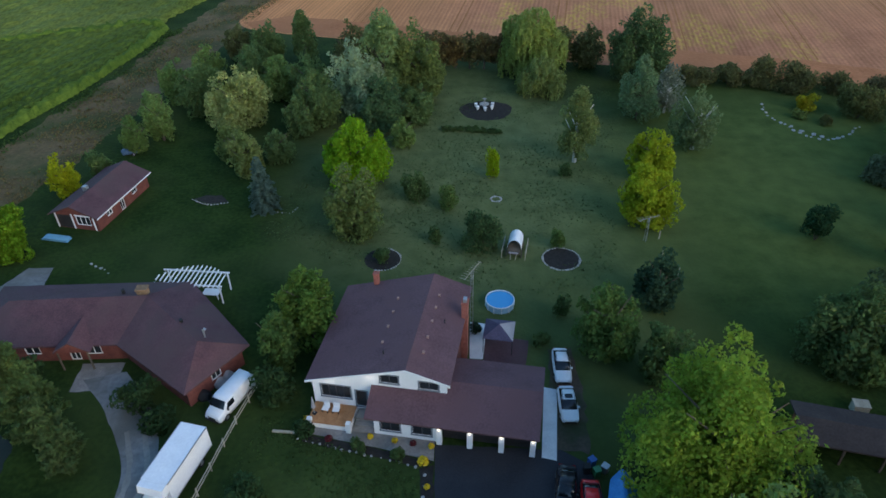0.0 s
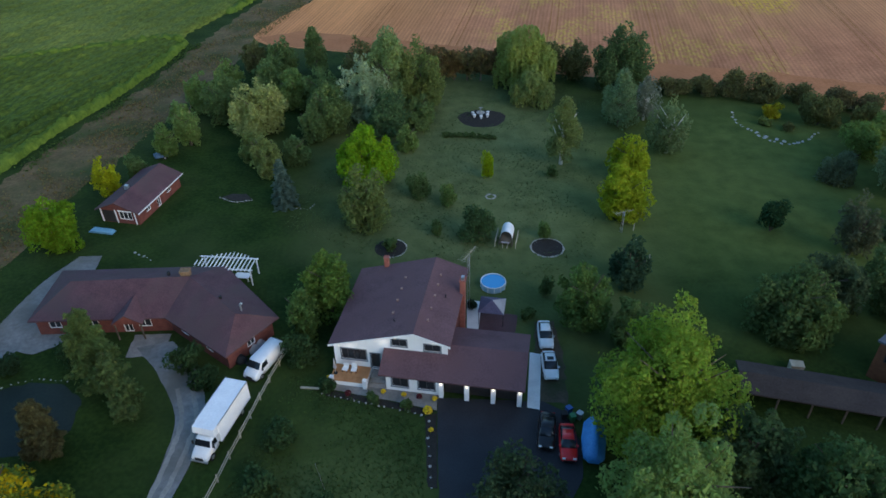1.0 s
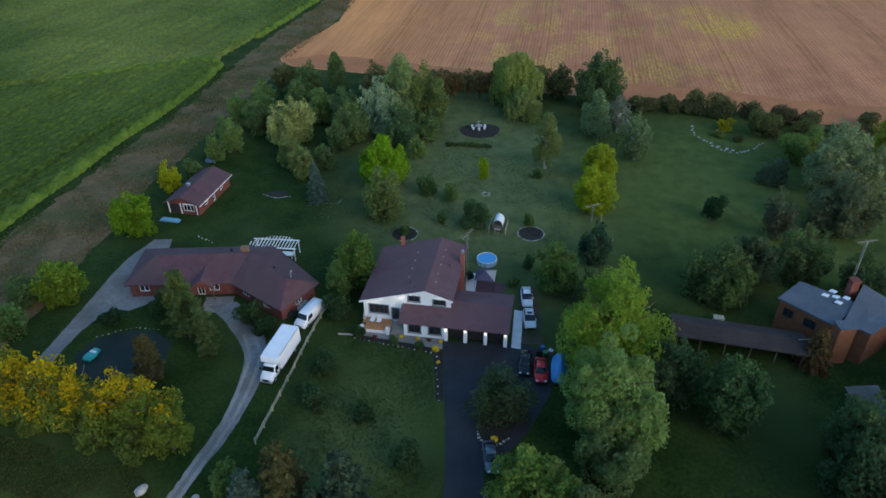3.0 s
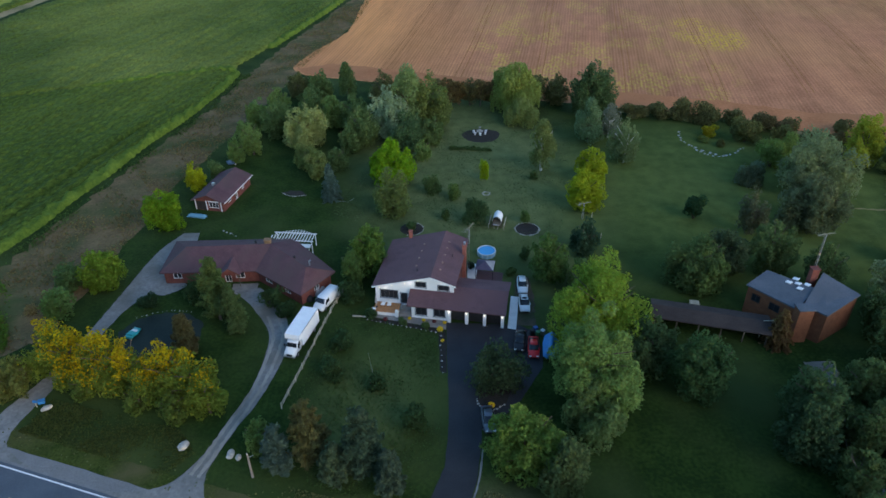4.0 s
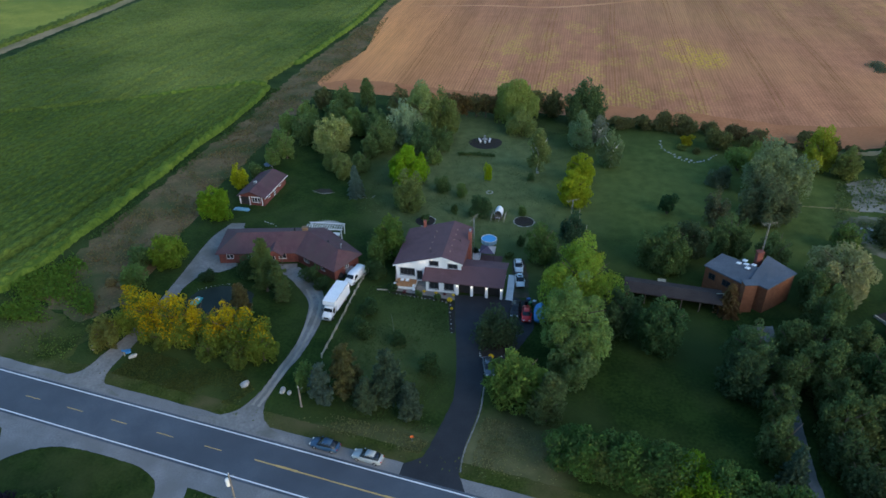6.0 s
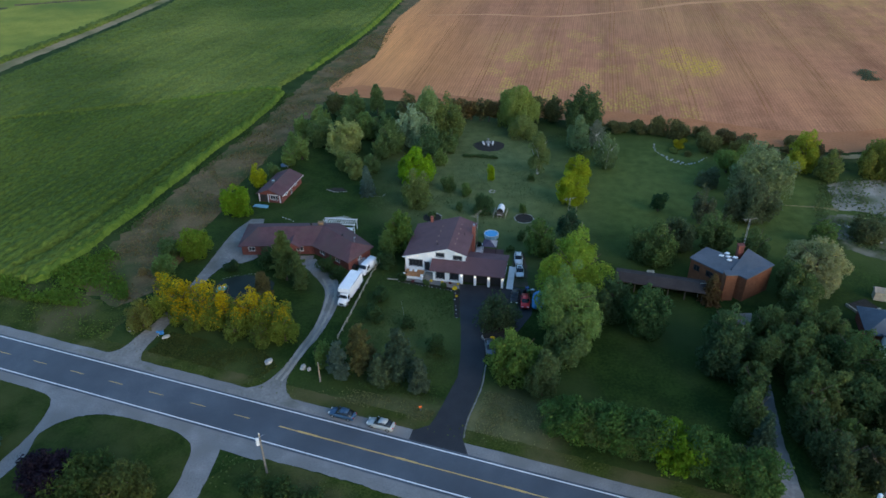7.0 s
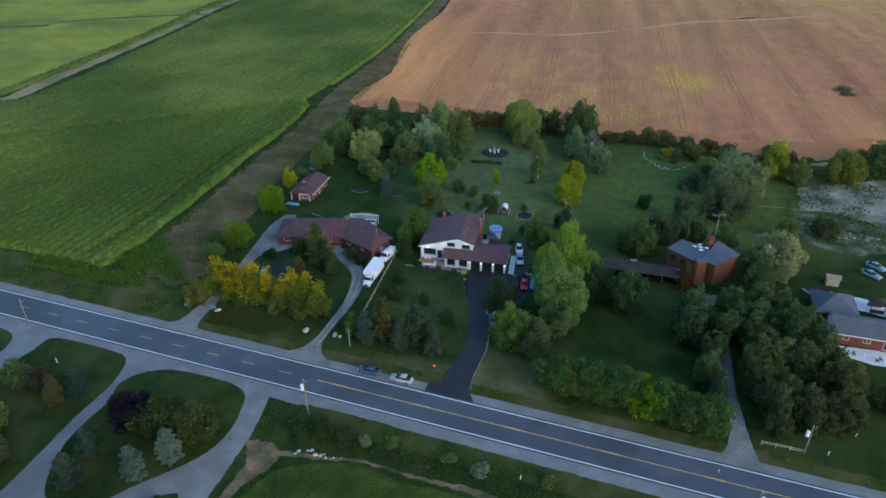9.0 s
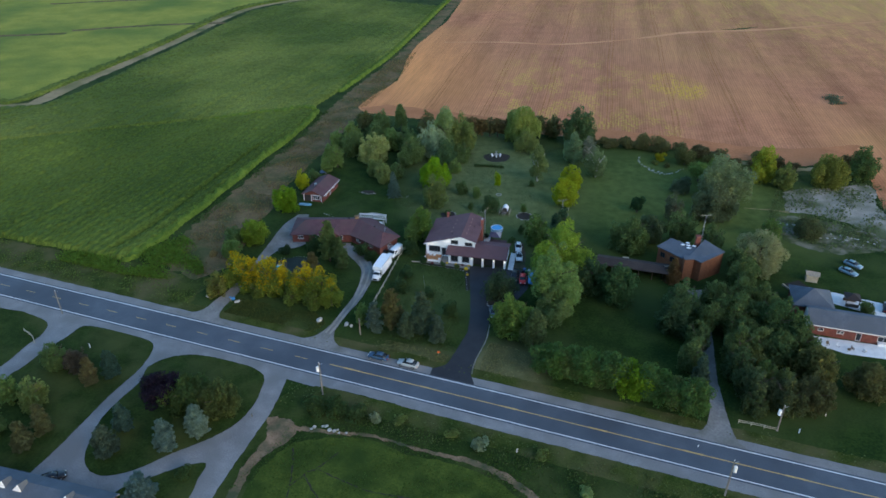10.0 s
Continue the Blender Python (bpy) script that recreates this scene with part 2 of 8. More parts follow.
WHEEL_TRACK = surface("wheel_track", (0.27, 0.11, 0.045), (0.4, 0.17, 0.065), 0.12, 1.1, 0.95, 0.4, spec=0.06)
ASPHALT = surface("road_asphalt", (0.068, 0.081, 0.1), (0.1, 0.118, 0.14), 0.25, 9.0, 0.8, 0.2, c=(0.06, 0.07, 0.085), patch=0.05)
BLACKTOP = surface("sealed_drive", (0.018, 0.019, 0.023), (0.034, 0.035, 0.04), 0.3, 7.0, 0.7, 0.2)
GRAVEL = surface("gravel", (0.155, 0.152, 0.152), (0.26, 0.255, 0.252), 0.25, 4.0, 0.95, 0.6, c=(0.175, 0.17, 0.165), patch=0.16)
DRIVE_GRAVEL = surface("drive_gravel", (0.165, 0.16, 0.152), (0.272, 0.262, 0.248), 0.35, 2.0, 0.95, 0.6, c=(0.135, 0.13, 0.115), patch=0.16)
FAR_TRACK = surface("pale_track", (0.25, 0.19, 0.1), (0.38, 0.28, 0.155), 0.2, 2.0, 0.95, 0.6, c=(0.11, 0.12, 0.04), patch=0.05, spec=0.06)
SAND = surface("bare_sand", (0.23, 0.2, 0.16), (0.36, 0.32, 0.27), 0.3, 3.0, 0.95, 0.6, c=(0.085, 0.1, 0.042), patch=0.1)
EARTH = surface("bare_earth", (0.15, 0.09, 0.05), (0.3, 0.185, 0.11), 0.4, 3.0, 0.95, 0.6, c=(0.06, 0.066, 0.03), patch=0.22)
DIRT = surface("dark_dirt", (0.06, 0.045, 0.034), (0.115, 0.08, 0.058), 0.5, 3.0, 0.95, 0.5, c=(0.04, 0.05, 0.02), patch=0.3)
MULCH = surface("dark_mulch", (0.016, 0.014, 0.012), (0.04, 0.034, 0.028), 2.0, 14.0, 0.95, 0.8)
PAINT_WHITE = surface("worn_white_paint", (0.72, 0.72, 0.72), (0.85, 0.85, 0.84), 0.6, 8.0, 0.7, 0.1)
PAINT_YELLOW = surface("worn_yellow_paint", (0.42, 0.28, 0.1), (0.62, 0.41, 0.15), 0.6, 6.0, 0.7, 0.1)
STUCCO = surface("white_stucco", (0.76, 0.76, 0.76), (0.85, 0.85, 0.85), 0.6, 12.0, 0.85, 0.2)
BRICK = surface("red_brick", (0.11, 0.035, 0.028), (0.2, 0.065, 0.048), 1.2, 9.0, 0.9, 0.4)
ORANGE_BRICK = surface("orange_brick", (0.24, 0.075, 0.055), (0.37, 0.125, 0.09), 1.5, 9.0, 0.9, 0.4)
SHINGLE = surface("brown_shingle", (0.105, 0.055, 0.06), (0.165, 0.088, 0.094), 0.5, 5.0, 0.92, 0.5, c=(0.135, 0.07, 0.073), patch=0.25)
SHINGLE_RED = surface("reddish_shingle", (0.07, 0.036, 0.042), (0.12, 0.06, 0.068), 0.5, 5.0, 0.92, 0.5, c=(0.09, 0.055, 0.056), patch=0.2)
SHINGLE_GREY = surface("slate_grey_shingle", (0.07, 0.085, 0.105), (0.115, 0.13, 0.155), 0.5, 5.0, 0.85, 0.4, c=(0.085, 0.098, 0.115), patch=0.2)
SHINGLE_OLIVE = surface("brown_carport_shingle", (0.034, 0.026, 0.024), (0.058, 0.045, 0.04), 0.5, 5.0, 0.92, 0.5)
CEDAR = surface("cedar_siding", (0.14, 0.05, 0.024), (0.24, 0.095, 0.045), 1.5, 8.0, 0.8, 0.4)
DECK = surface("deck_boards", (0.34, 0.15, 0.06), (0.5, 0.25, 0.11), 1.5, 9.0, 0.75, 0.3)
WOOD_PALE = surface("weathered_wood", (0.30, 0.27, 0.2), (0.48, 0.43, 0.33), 1.2, 9.0, 0.9, 0.5)
BARK = surface("bark", (0.07, 0.055, 0.04), (0.15, 0.12, 0.09), 1.5, 9.0, 0.95, 0.7)
BIRCH_BARK = surface("birch_bark", (0.42, 0.4, 0.36), (0.68, 0.66, 0.62), 1.2, 5.0, 0.9, 0.4)
CONCRETE = surface("pale_concrete", (0.6, 0.6, 0.6), (0.78, 0.78, 0.77), 0.8, 9.0, 0.85, 0.2)
STONE = surface("pale_stone", (0.22, 0.21, 0.195), (0.42, 0.405, 0.37), 1.0, 6.0, 0.9, 0.5, island=0.25)
PAVER = surface("stone_paver", (0.2, 0.18, 0.165), (0.32, 0.29, 0.26), 0.8, 5.0, 0.9, 0.4, c=(0.17, 0.16, 0.14), patch=0.5)
WHITE_TRIM = surface("white_trim", (0.72, 0.72, 0.72), (0.82, 0.82, 0.82), 1.0, 9.0, 0.6, 0.1)
CASING = surface("grey_casing", (0.14, 0.165, 0.19), (0.2, 0.225, 0.25), 1.0, 8.0, 0.6, 0.1)
TAN_VENT = surface("tan_vent", (0.26, 0.15, 0.12), (0.36, 0.22, 0.18), 1.0, 8.0, 0.7, 0.1)
DARK_FRAME = plain("dark_window_frame", (0.02, 0.02, 0.024), 0.5)
GARAGE_DARK = surface("dark_garage_door", (0.022, 0.02, 0.02), (0.04, 0.036, 0.034), 1.0, 6.0, 0.6, 0.2)
GLASS = plain("window_glass", (0.02, 0.025, 0.03), 0.06)
LAMP_GLOW = plain("warm_lamp", (1.0, 0.84, 0.6), 0.5, 0.0, 0.6)
FOLIAGE = leaf_material()
BLUE_PLASTIC = surface("blue_tarp", (0.03, 0.17, 0.42), (0.06, 0.26, 0.55), 1.2, 6.0, 0.55, 0.5)
WATER = plain("pool_water", (0.06, 0.33, 0.62), 0.06)
METAL = plain("galvanised_metal", (0.45, 0.46, 0.47), 0.45, 0.8)
BLACK = plain("black_rubber", (0.012, 0.012, 0.013), 0.8)
YELLOW_BLOOM = surface("yellow_blooms", (0.62, 0.4, 0.01), (0.85, 0.6, 0.03), 3.0, 12.0, 0.8, 0.4)


# ---- building helpers ----
def part(name, bm, material, parent=None, label=""):
    """Links a bmesh as one mesh object under a thing or a part."""
    me = bpy.data.meshes.new(name)
    bmesh.ops.recalc_face_normals(bm, faces=bm.faces)
    bm.to_mesh(me)
    bm.free()
    me.materials.append(material)
    ob = new(name, me)
    if parent:
        ob.parent = parent
    if label:
        ob["label"] = label
    return ob


def thing(name, m, label, category, group="", kind=""):
    ob = new(name)
    ob.empty_display_size = 0.2
    ob.matrix_world = m
    return tagged(ob, label, category, group, kind)


def box(bm, x0, x1, y0, y1, z0, z1, bevel=0.0, m=None):
    v = [bm.verts.new((x, y, z)) for z in (z0, z1) for y in (y0, y1) for x in (x0, x1)]
    fs = [bm.faces.new([v[i] for i in q]) for q in ((0, 2, 3, 1), (4, 5, 7, 6), (0, 1, 5, 4), (1, 3, 7, 5), (3, 2, 6, 7), (2, 0, 4, 6))]
    if bevel:
        es = list({e for f in fs for e in f.edges})
        r = bmesh.ops.bevel(bm, geom=es, offset=bevel, segments=2, affect="EDGES", profile=0.5)
        v = list({w for f in r["faces"] for w in f.verts} | {w for w in v if w.is_valid})
    if m is not None:
        bmesh.ops.transform(bm, matrix=m, verts=[w for w in v if w.is_valid])
    return bm


def boxes(*dims, bevel=0.0):
    bm = bmesh.new()
    for d in dims:
        box(bm, *d, bevel=bevel)
    return bm


def prism(bm, ring, offset):
    """A solid from a ring of points and the way by which the far side is shifted."""
    a = [bm.verts.new(p) for p in ring]
    b = [bm.verts.new(Vector(p) + Vector(offset)) for p in ring]
    bm.faces.new(a)
    bm.faces.new(list(reversed(b)))
    for i in range(len(a)):
        j = (i + 1) % len(a)
        bm.faces.new((a[j], a[i], b[i], b[j]))
    return bm


def rod(bm, p, q, r0, r1=None, sides=8):
    """A tapered round bar from p to q."""
    p, q = Vector(p), Vector(q)
    r1 = r0 if r1 is None else r1
    turn = (q - p).to_track_quat("Z", "Y").to_matrix()
    rings = []
    for c, r in ((p, r0), (q, r1)):
        rings.append([bm.verts.new(c + turn @ Vector((r * math.cos(a), r * math.sin(a), 0))) for a in (2 * math.pi * k / sides for k in range(sides))])
    for k in range(sides):
        j = (k + 1) % sides
        bm.faces.new((rings[0][k], rings[0][j], rings[1][j], rings[1][k]))
    bm.faces.new(list(reversed(rings[0])))
    bm.faces.new(rings[1])
    return bm


def wall_panel(bm, x0, x1, z0, top, openings, y0, y1, breaks=()):
    """One wall along x between y0 and y1, its top following top(x), with rectangular openings (x0, x1, z0, z1) cut through."""
    xs = sorted({x0, x1, *breaks, *(o[0] for o in openings), *(o[1] for o in openings)})
    zs = sorted({z0, *(o[2] for o in openings), *(o[3] for o in openings)}) + [99.0]
    made, edges, rings = {}, {}, []

    def at(x, z, side):
        key = (round(x, 4), round(min(z, top(x)), 4), side)
        if key not in made:
            made[key] = bm.verts.new((key[0], y1 if side else y0, key[1]))
        return made[key]

    for a, b in zip(xs, xs[1:]):
        for lo, hi in zip(zs, zs[1:]):
            mid, level = (a + b) / 2, (lo + min(hi, max(top(a), top(b)))) / 2
            if any(o[0] < mid < o[1] and o[2] < level < o[3] for o in openings):
                continue
            ring = []
            for x, z in ((a, lo), (b, lo), (b, hi), (a, hi)):
                p = (x, min(z, top(x)))
                if not ring or (abs(ring[-1][0] - p[0]) + abs(ring[-1][1] - p[1]) > 1e-3):
                    ring.append(p)
            if len(ring) > 2 and abs(ring[0][0] - ring[-1][0]) + abs(ring[0][1] - ring[-1][1]) < 1e-3:
                ring.pop()
            if len(ring) > 2:
                rings.append(ring)
    for ring in rings:
        bm.faces.new([at(x, z, 0) for x, z in ring])
        bm.faces.new([at(x, z, 1) for x, z in reversed(ring)])
        for p, q in zip(ring, ring[1:] + ring[:1]):
            k = tuple(sorted((tuple(round(v, 4) for v in p), tuple(round(v, 4) for v in q))))
            edges[k] = edges.get(k, 0) + 1
    for (p, q), count in edges.items():
        if count == 1:
            bm.faces.new((at(*p, 0), at(*q, 0), at(*q, 1), at(*p, 1)))
    return bm


def window(parent, x0, x1, z0, z1, y, bars=1, frame_material=None, out=-1):
    """A framed window in the plane y of a wall, with glass set back in it."""
    f = 0.09
    bm = boxes((x0, x1, y - 0.05, y + 0.05, z0, z0 + f), (x0, x1, y - 0.05, y + 0.05, z1 - f, z1),
               (x0, x0 + f, y - 0.05, y + 0.05, z0 + f, z1 - f), (x1 - f, x1, y - 0.05, y + 0.05, z0 + f, z1 - f))
    for k in range(1, bars + 1):
        x = x0 + (x1 - x0) * k / (bars + 1)
        box(bm, x - 0.035, x + 0.035, y - 0.04, y + 0.04, z0 + f, z1 - f)
    w = part("window", bm, frame_material or DARK_FRAME, parent)
    part("pane", boxes((x0 + f / 2, x1 - f / 2, y - 0.012 - out * 0.03, y + 0.012 - out * 0.03, z0 + f / 2, z1 - f / 2)), GLASS, w)
    return w


def casing(parent, x0, x1, z0, z1, y):
    """A pale grey surround on the wall face, with a sill below."""
    w = 0.13
    c = part("casing", boxes((x0 - w, x0, y, y + 0.042, z0, z1), (x1, x1 + w, y, y + 0.042, z0, z1), (x0 - w, x1 + w, y, y + 0.042, z1, z1 + w)), CASING, parent, "grey window surround")
    part("sill", boxes((x0 - w - 0.04, x1 + w + 0.04, y - 0.06, y + 0.042, z0 - 0.1, z0)), CASING, c)


def slab_roof(parent, name, corners, thick, material):
    """A roof plane: a slab below its four (or three) corners."""
    return part(name, prism(bmesh.new(), [Vector(c) for c in corners], (0, 0, -thick)), material, parent)


def sheet(name, pts, z, material, label, jitter=0.25, step=1.2, category="ground", seed=1):
    """A flat piece of ground with an uneven edge, laid just above the one below."""
    rnd = random.Random(seed)
    ring = []
    for p, q in zip(pts, pts[1:] + pts[:1]):
        d = math.hypot(q[0] - p[0], q[1] - p[1])
        k = max(1, int(d / step)) if jitter else 1
        for i in range(k):
            f = i / k
            ring.append((p[0] + (q[0] - p[0]) * f + rnd.uniform(-jitter, jitter), p[1] + (q[1] - p[1]) * f + rnd.uniform(-jitter, jitter)))
    bm = bmesh.new()
    bm.faces.new([bm.verts.new((x, y, z)) for x, y in ring])
    bmesh.ops.triangulate(bm, faces=bm.faces)
    ob = part(name, bm, material)
    if ob.data.polygons and ob.data.polygons[0].normal.z < 0:
        ob.data.flip_normals()
    return tagged(ob, label, category, kind="structure")


def smooth_path(pts, n=8):
    """A curve through the points (Catmull-Rom)."""
    p = [Vector((*q, 0)) if len(q) == 2 else Vector(q) for q in pts]
    p = [2 * p[0] - p[1]] + p + [2 * p[-1] - p[-2]]
    out = []
    for a, b, c, d in zip(p, p[1:], p[2:], p[3:]):
        for i in range(n):
            t = i / n
            out.append(0.5 * (2 * b + (c - a) * t + (2 * a - 5 * b + 4 * c - d) * t * t + (3 * b - a - 3 * c + d) * t ** 3))
    return out + [p[-2]]


def smooth_ring(pts, n=4):
    """A closed curve through the points."""
    p = [Vector((*q, 0)) for q in pts]
    k, out = len(p), []
    for i in range(k):
        a, b, c, d = p[i - 1], p[i], p[(i + 1) % k], p[(i + 2) % k]
        for j in range(n):
            t = j / n
            q = 0.5 * (2 * b + (c - a) * t + (2 * a - 5 * b + 4 * c - d) * t * t + (3 * b - a - 3 * c + d) * t ** 3)
            out.append((q.x, q.y))
    return out


def ribbon(pts, width, widths=None, n=8):
    """The outline of a track along a curve."""
    c = smooth_path(pts, n)
    left, right = [], []
    for i, p in enumerate(c):
        d = (c[min(i + 1, len(c) - 1)] - c[max(i - 1, 0)]).normalized()
        w = width / 2 if not widths else 0.5 * float(np.interp(i / (len(c) - 1), np.linspace(0, 1, len(widths)), widths))
        left.append((p.x - d.y * w, p.y + d.x * w))
        right.append((p.x + d.y * w, p.y - d.x * w))
    return left + right[::-1]


# ---- ground ----
def ground_sheet(name, size, z, material, label):
    bm = bmesh.new()
    bmesh.ops.create_grid(bm, x_segments=8, y_segments=8, size=size)
    bmesh.ops.translate(bm, verts=bm.verts, vec=(0, 200, z))
    return tagged(part(name, bm, material), label, "ground", kind="structure")


ground_sheet("ground", 2600, 0.0, GRASS, "dark green mown lawn and meadow at dusk")

ROAD_O, ROAD_TURN = Vector((-3.9, -0.65, 0)), radians(-19.57)
ROAD_X = Vector((math.cos(ROAD_TURN), math.sin(ROAD_TURN), 0))
ROAD_Y = Vector((-math.sin(ROAD_TURN), math.cos(ROAD_TURN), 0))


def road_at(s, d):
    p = ROAD_O + ROAD_X * s + ROAD_Y * d
    return (p.x, p.y)


def road_strip(name, s0, s1, d0, d1, z, material, label, jitter=0.0, category="road", step=3.0):
    return sheet(name, [road_at(s0, d0), road_at(s1, d0), road_at(s1, d1), road_at(s0, d1)], z, material, label, jitter, step, category)


road_strip("verge_north", -420, 420, 5.5, 9.0, 0.008, ROUGH_GRASS, "rough dry roadside grass along the gravel shoulder", 0.12, "verge", 0.9)
road_strip("verge_south", -24, 420, -11.0, -6.5, 0.026, ROUGH_GRASS, "rough dry roadside grass beyond the ditch", 0.12, "verge", 0.9)
road_strip("shoulder", -420, 420, -7.2, 6.2, 0.016, GRAVEL, "pale gravel shoulder beside the road", 0.1, "road shoulder", 2.2)
road_strip("road", -420, 420, -4.05, 4.05, 0.05, ASPHALT, "two-lane grey asphalt country road", 0.03)
road_strip("edge_line_north", -420, 420, 3.46, 3.66, 0.056, PAINT_WHITE, "worn white painted edge line", 0.0, "road marking")
road_strip("edge_line_south", -420, 420, -3.66, -3.46, 0.056, PAINT_WHITE, "worn white painted edge line", 0.0, "road marking")
road_strip("centre_line", -25.5, 420, -0.06, 0.15, 0.056, PAINT_YELLOW, "worn solid yellow centre line", 0.02, "road marking", 1.5)
for k in range(40):
    s = -34.0 - 8.55 * k
    if s > -380:
        tagged(road_strip("centre_dash", s, s + 3.0, -0.07, 0.07, 0.056, PAINT_YELLOW, "short yellow centre dash on asphalt", 0.0, "road marking"), group="centre dashes")
for k in range(9):
    s = -22 + 17 * k
    road_strip("centre_line_patch", s, s + 3.5, -0.1, 0.24, 0.06, PAINT_YELLOW, "thicker yellow stretch of centre line", 0.03, "road marking", 0.7)



# driveways
def drive_between(name, left, right, z, material, label):
    """A driveway between its two edges, each a smooth curve."""
    edge = [(p.x, p.y) for p in smooth_path(left, 5)] + [(p.x, p.y) for p in reversed(smooth_path(right, 5))]
    return sheet(name, edge, z, material, label, 0.07, 0.6, "driveway")


drive_between("gravel_drive_east", [(-42.5, 17.2), (-38, 16.8), (-34.6, 17.2), (-32.4, 18.3), (-30.5, 21.1), (-28.6, 24.7), (-26.9, 29.9), (-25.9, 34.7), (-25.4, 40.8), (-25.7, 45.8), (-27.3, 49.3), (-30.5, 54.0), (-33.6, 57.6)],
              [(-20.5, 10.0), (-24.3, 12.2), (-27.3, 14.6), (-28.6, 17.6), (-28.3, 21.1), (-26.8, 25.9), (-24.9, 30.5), (-23.1, 36.9), (-22.4, 42.3), (-22.6, 46.5), (-24.0, 51.0), (-26.5, 55.0), (-29.5, 58.6)], 0.024, DRIVE_GRAVEL, "curved pale gravel driveway")
drive_between("gravel_drive_west", [(-75, 29.4), (-71.5, 28.6), (-67.5, 27.7), (-64.0, 27.1), (-61.3, 28.3), (-59.8, 31.7), (-58.2, 35.1), (-57.1, 38.3), (-55.1, 46.8), (-53.3, 57.8), (-51.3, 70.4), (-48.3, 77.5)],
              [(-50.5, 20.6), (-54.0, 22.6), (-56.3, 24.6), (-57.0, 26.9), (-56.6, 29.5), (-55.8, 32.2), (-54.8, 35.7), (-52.5, 47.1), (-50.8, 53.8), (-48.0, 58.0), (-44.6, 66.0), (-45.0, 77.5)], 0.024, DRIVE_GRAVEL, "straight pale gravel driveway")
for k, track in enumerate(([(-30.6, 19.0), (-29.2, 23.2), (-27.5, 28.4), (-25.8, 34.2), (-25.0, 40.4), (-25.0, 45.8), (-26.8, 50.6)], [(-29.6, 18.6), (-28.2, 22.6), (-26.5, 27.8), (-24.8, 33.6), (-23.6, 40.2), (-23.5, 46.0), (-25.4, 51.2)])):
    sheet("wheel_rut", ribbon(track, 0.55), 0.03, RUT, "pale wheel rut worn into the gravel drive", 0.1, 0.5, "track")
sheet("gravel_forecourt", [(-48.5, 58), (-46, 57), (-42.5, 59.5), (-43.2, 61.0), (-47, 68), (-49.5, 66)], 0.028, DRIVE_GRAVEL, "wide gravel turning place beside the bungalow", 0.2, 0.8, "driveway")
sheet("entrance_path", [(-30, 56), (-34.5, 56), (-34.5, 60), (-30, 60)], 0.02, PAVER, "stone-paved entrance path of the bungalow", 0.1, 0.8, "path")
sheet("blacktop_drive", [(2.6, 47.6), (2.4, 40), (2.4, 32), (2.1, 25.2), (1.4, 19), (-1.2, 12.5), (-2.4, 9.6), (-3.4, 7.7), (-6.2, 6.6), (-6.9, 3.9), (2.6, 0.9), (1.8, 4.6), (2.1, 6.9), (2.9, 9.8), (4.2, 13.3), (5.3, 16.5), (6.3, 22.0), (6.6, 25.0), (8.8, 26.0), (12.5, 30), (16.5, 36.5), (17.2, 40.5), (16.2, 45), (14.2, 46.5)],
      0.03, BLACKTOP, "freshly sealed black asphalt driveway", 0.05, 1.0, "driveway")
sheet("drive_edge", ribbon([(2.0, 4.8), (2.35, 7.0), (3.15, 9.8), (4.45, 13.3), (5.55, 16.6), (6.55, 22.0)], 0.22), 0.036, DRIVE_GRAVEL, "narrow gravel edge along the black drive", 0.06, 0.4, "path")
sheet("parking_gravel", [(13.6, 46.6), (16.8, 46.0), (17.8, 54), (17.4, 59.5), (15.0, 59.5), (14.4, 53.5)], 0.026, DIRT, "worn dirt parking strip beside the garage", 0.2, 0.8, "driveway")
sheet("concrete_pad", [(12.3, 45.7), (13.6, 45.3), (15.1, 53.8), (13.8, 54.2)], 0.06, CONCRETE, "pale concrete path along the garage wall", 0.0, 1.0, "path")
drive_between("neighbour_drive", [(40.6, -11.6), (42.6, -11.9), (45.3, -10.1), (47.4, -6.3), (48.8, -1.6), (50.0, 4.0), (52.2, 14), (54.6, 26), (55.4, 36)],
              [(53.2, -17.0), (50.6, -15.0), (50.0, -12.2), (50.2, -8.6), (51.3, -1.6), (52.2, 4.0), (54.8, 14), (57.6, 26), (60, 36)], 0.024, DRIVE_GRAVEL, "narrow gravel driveway between the trees")
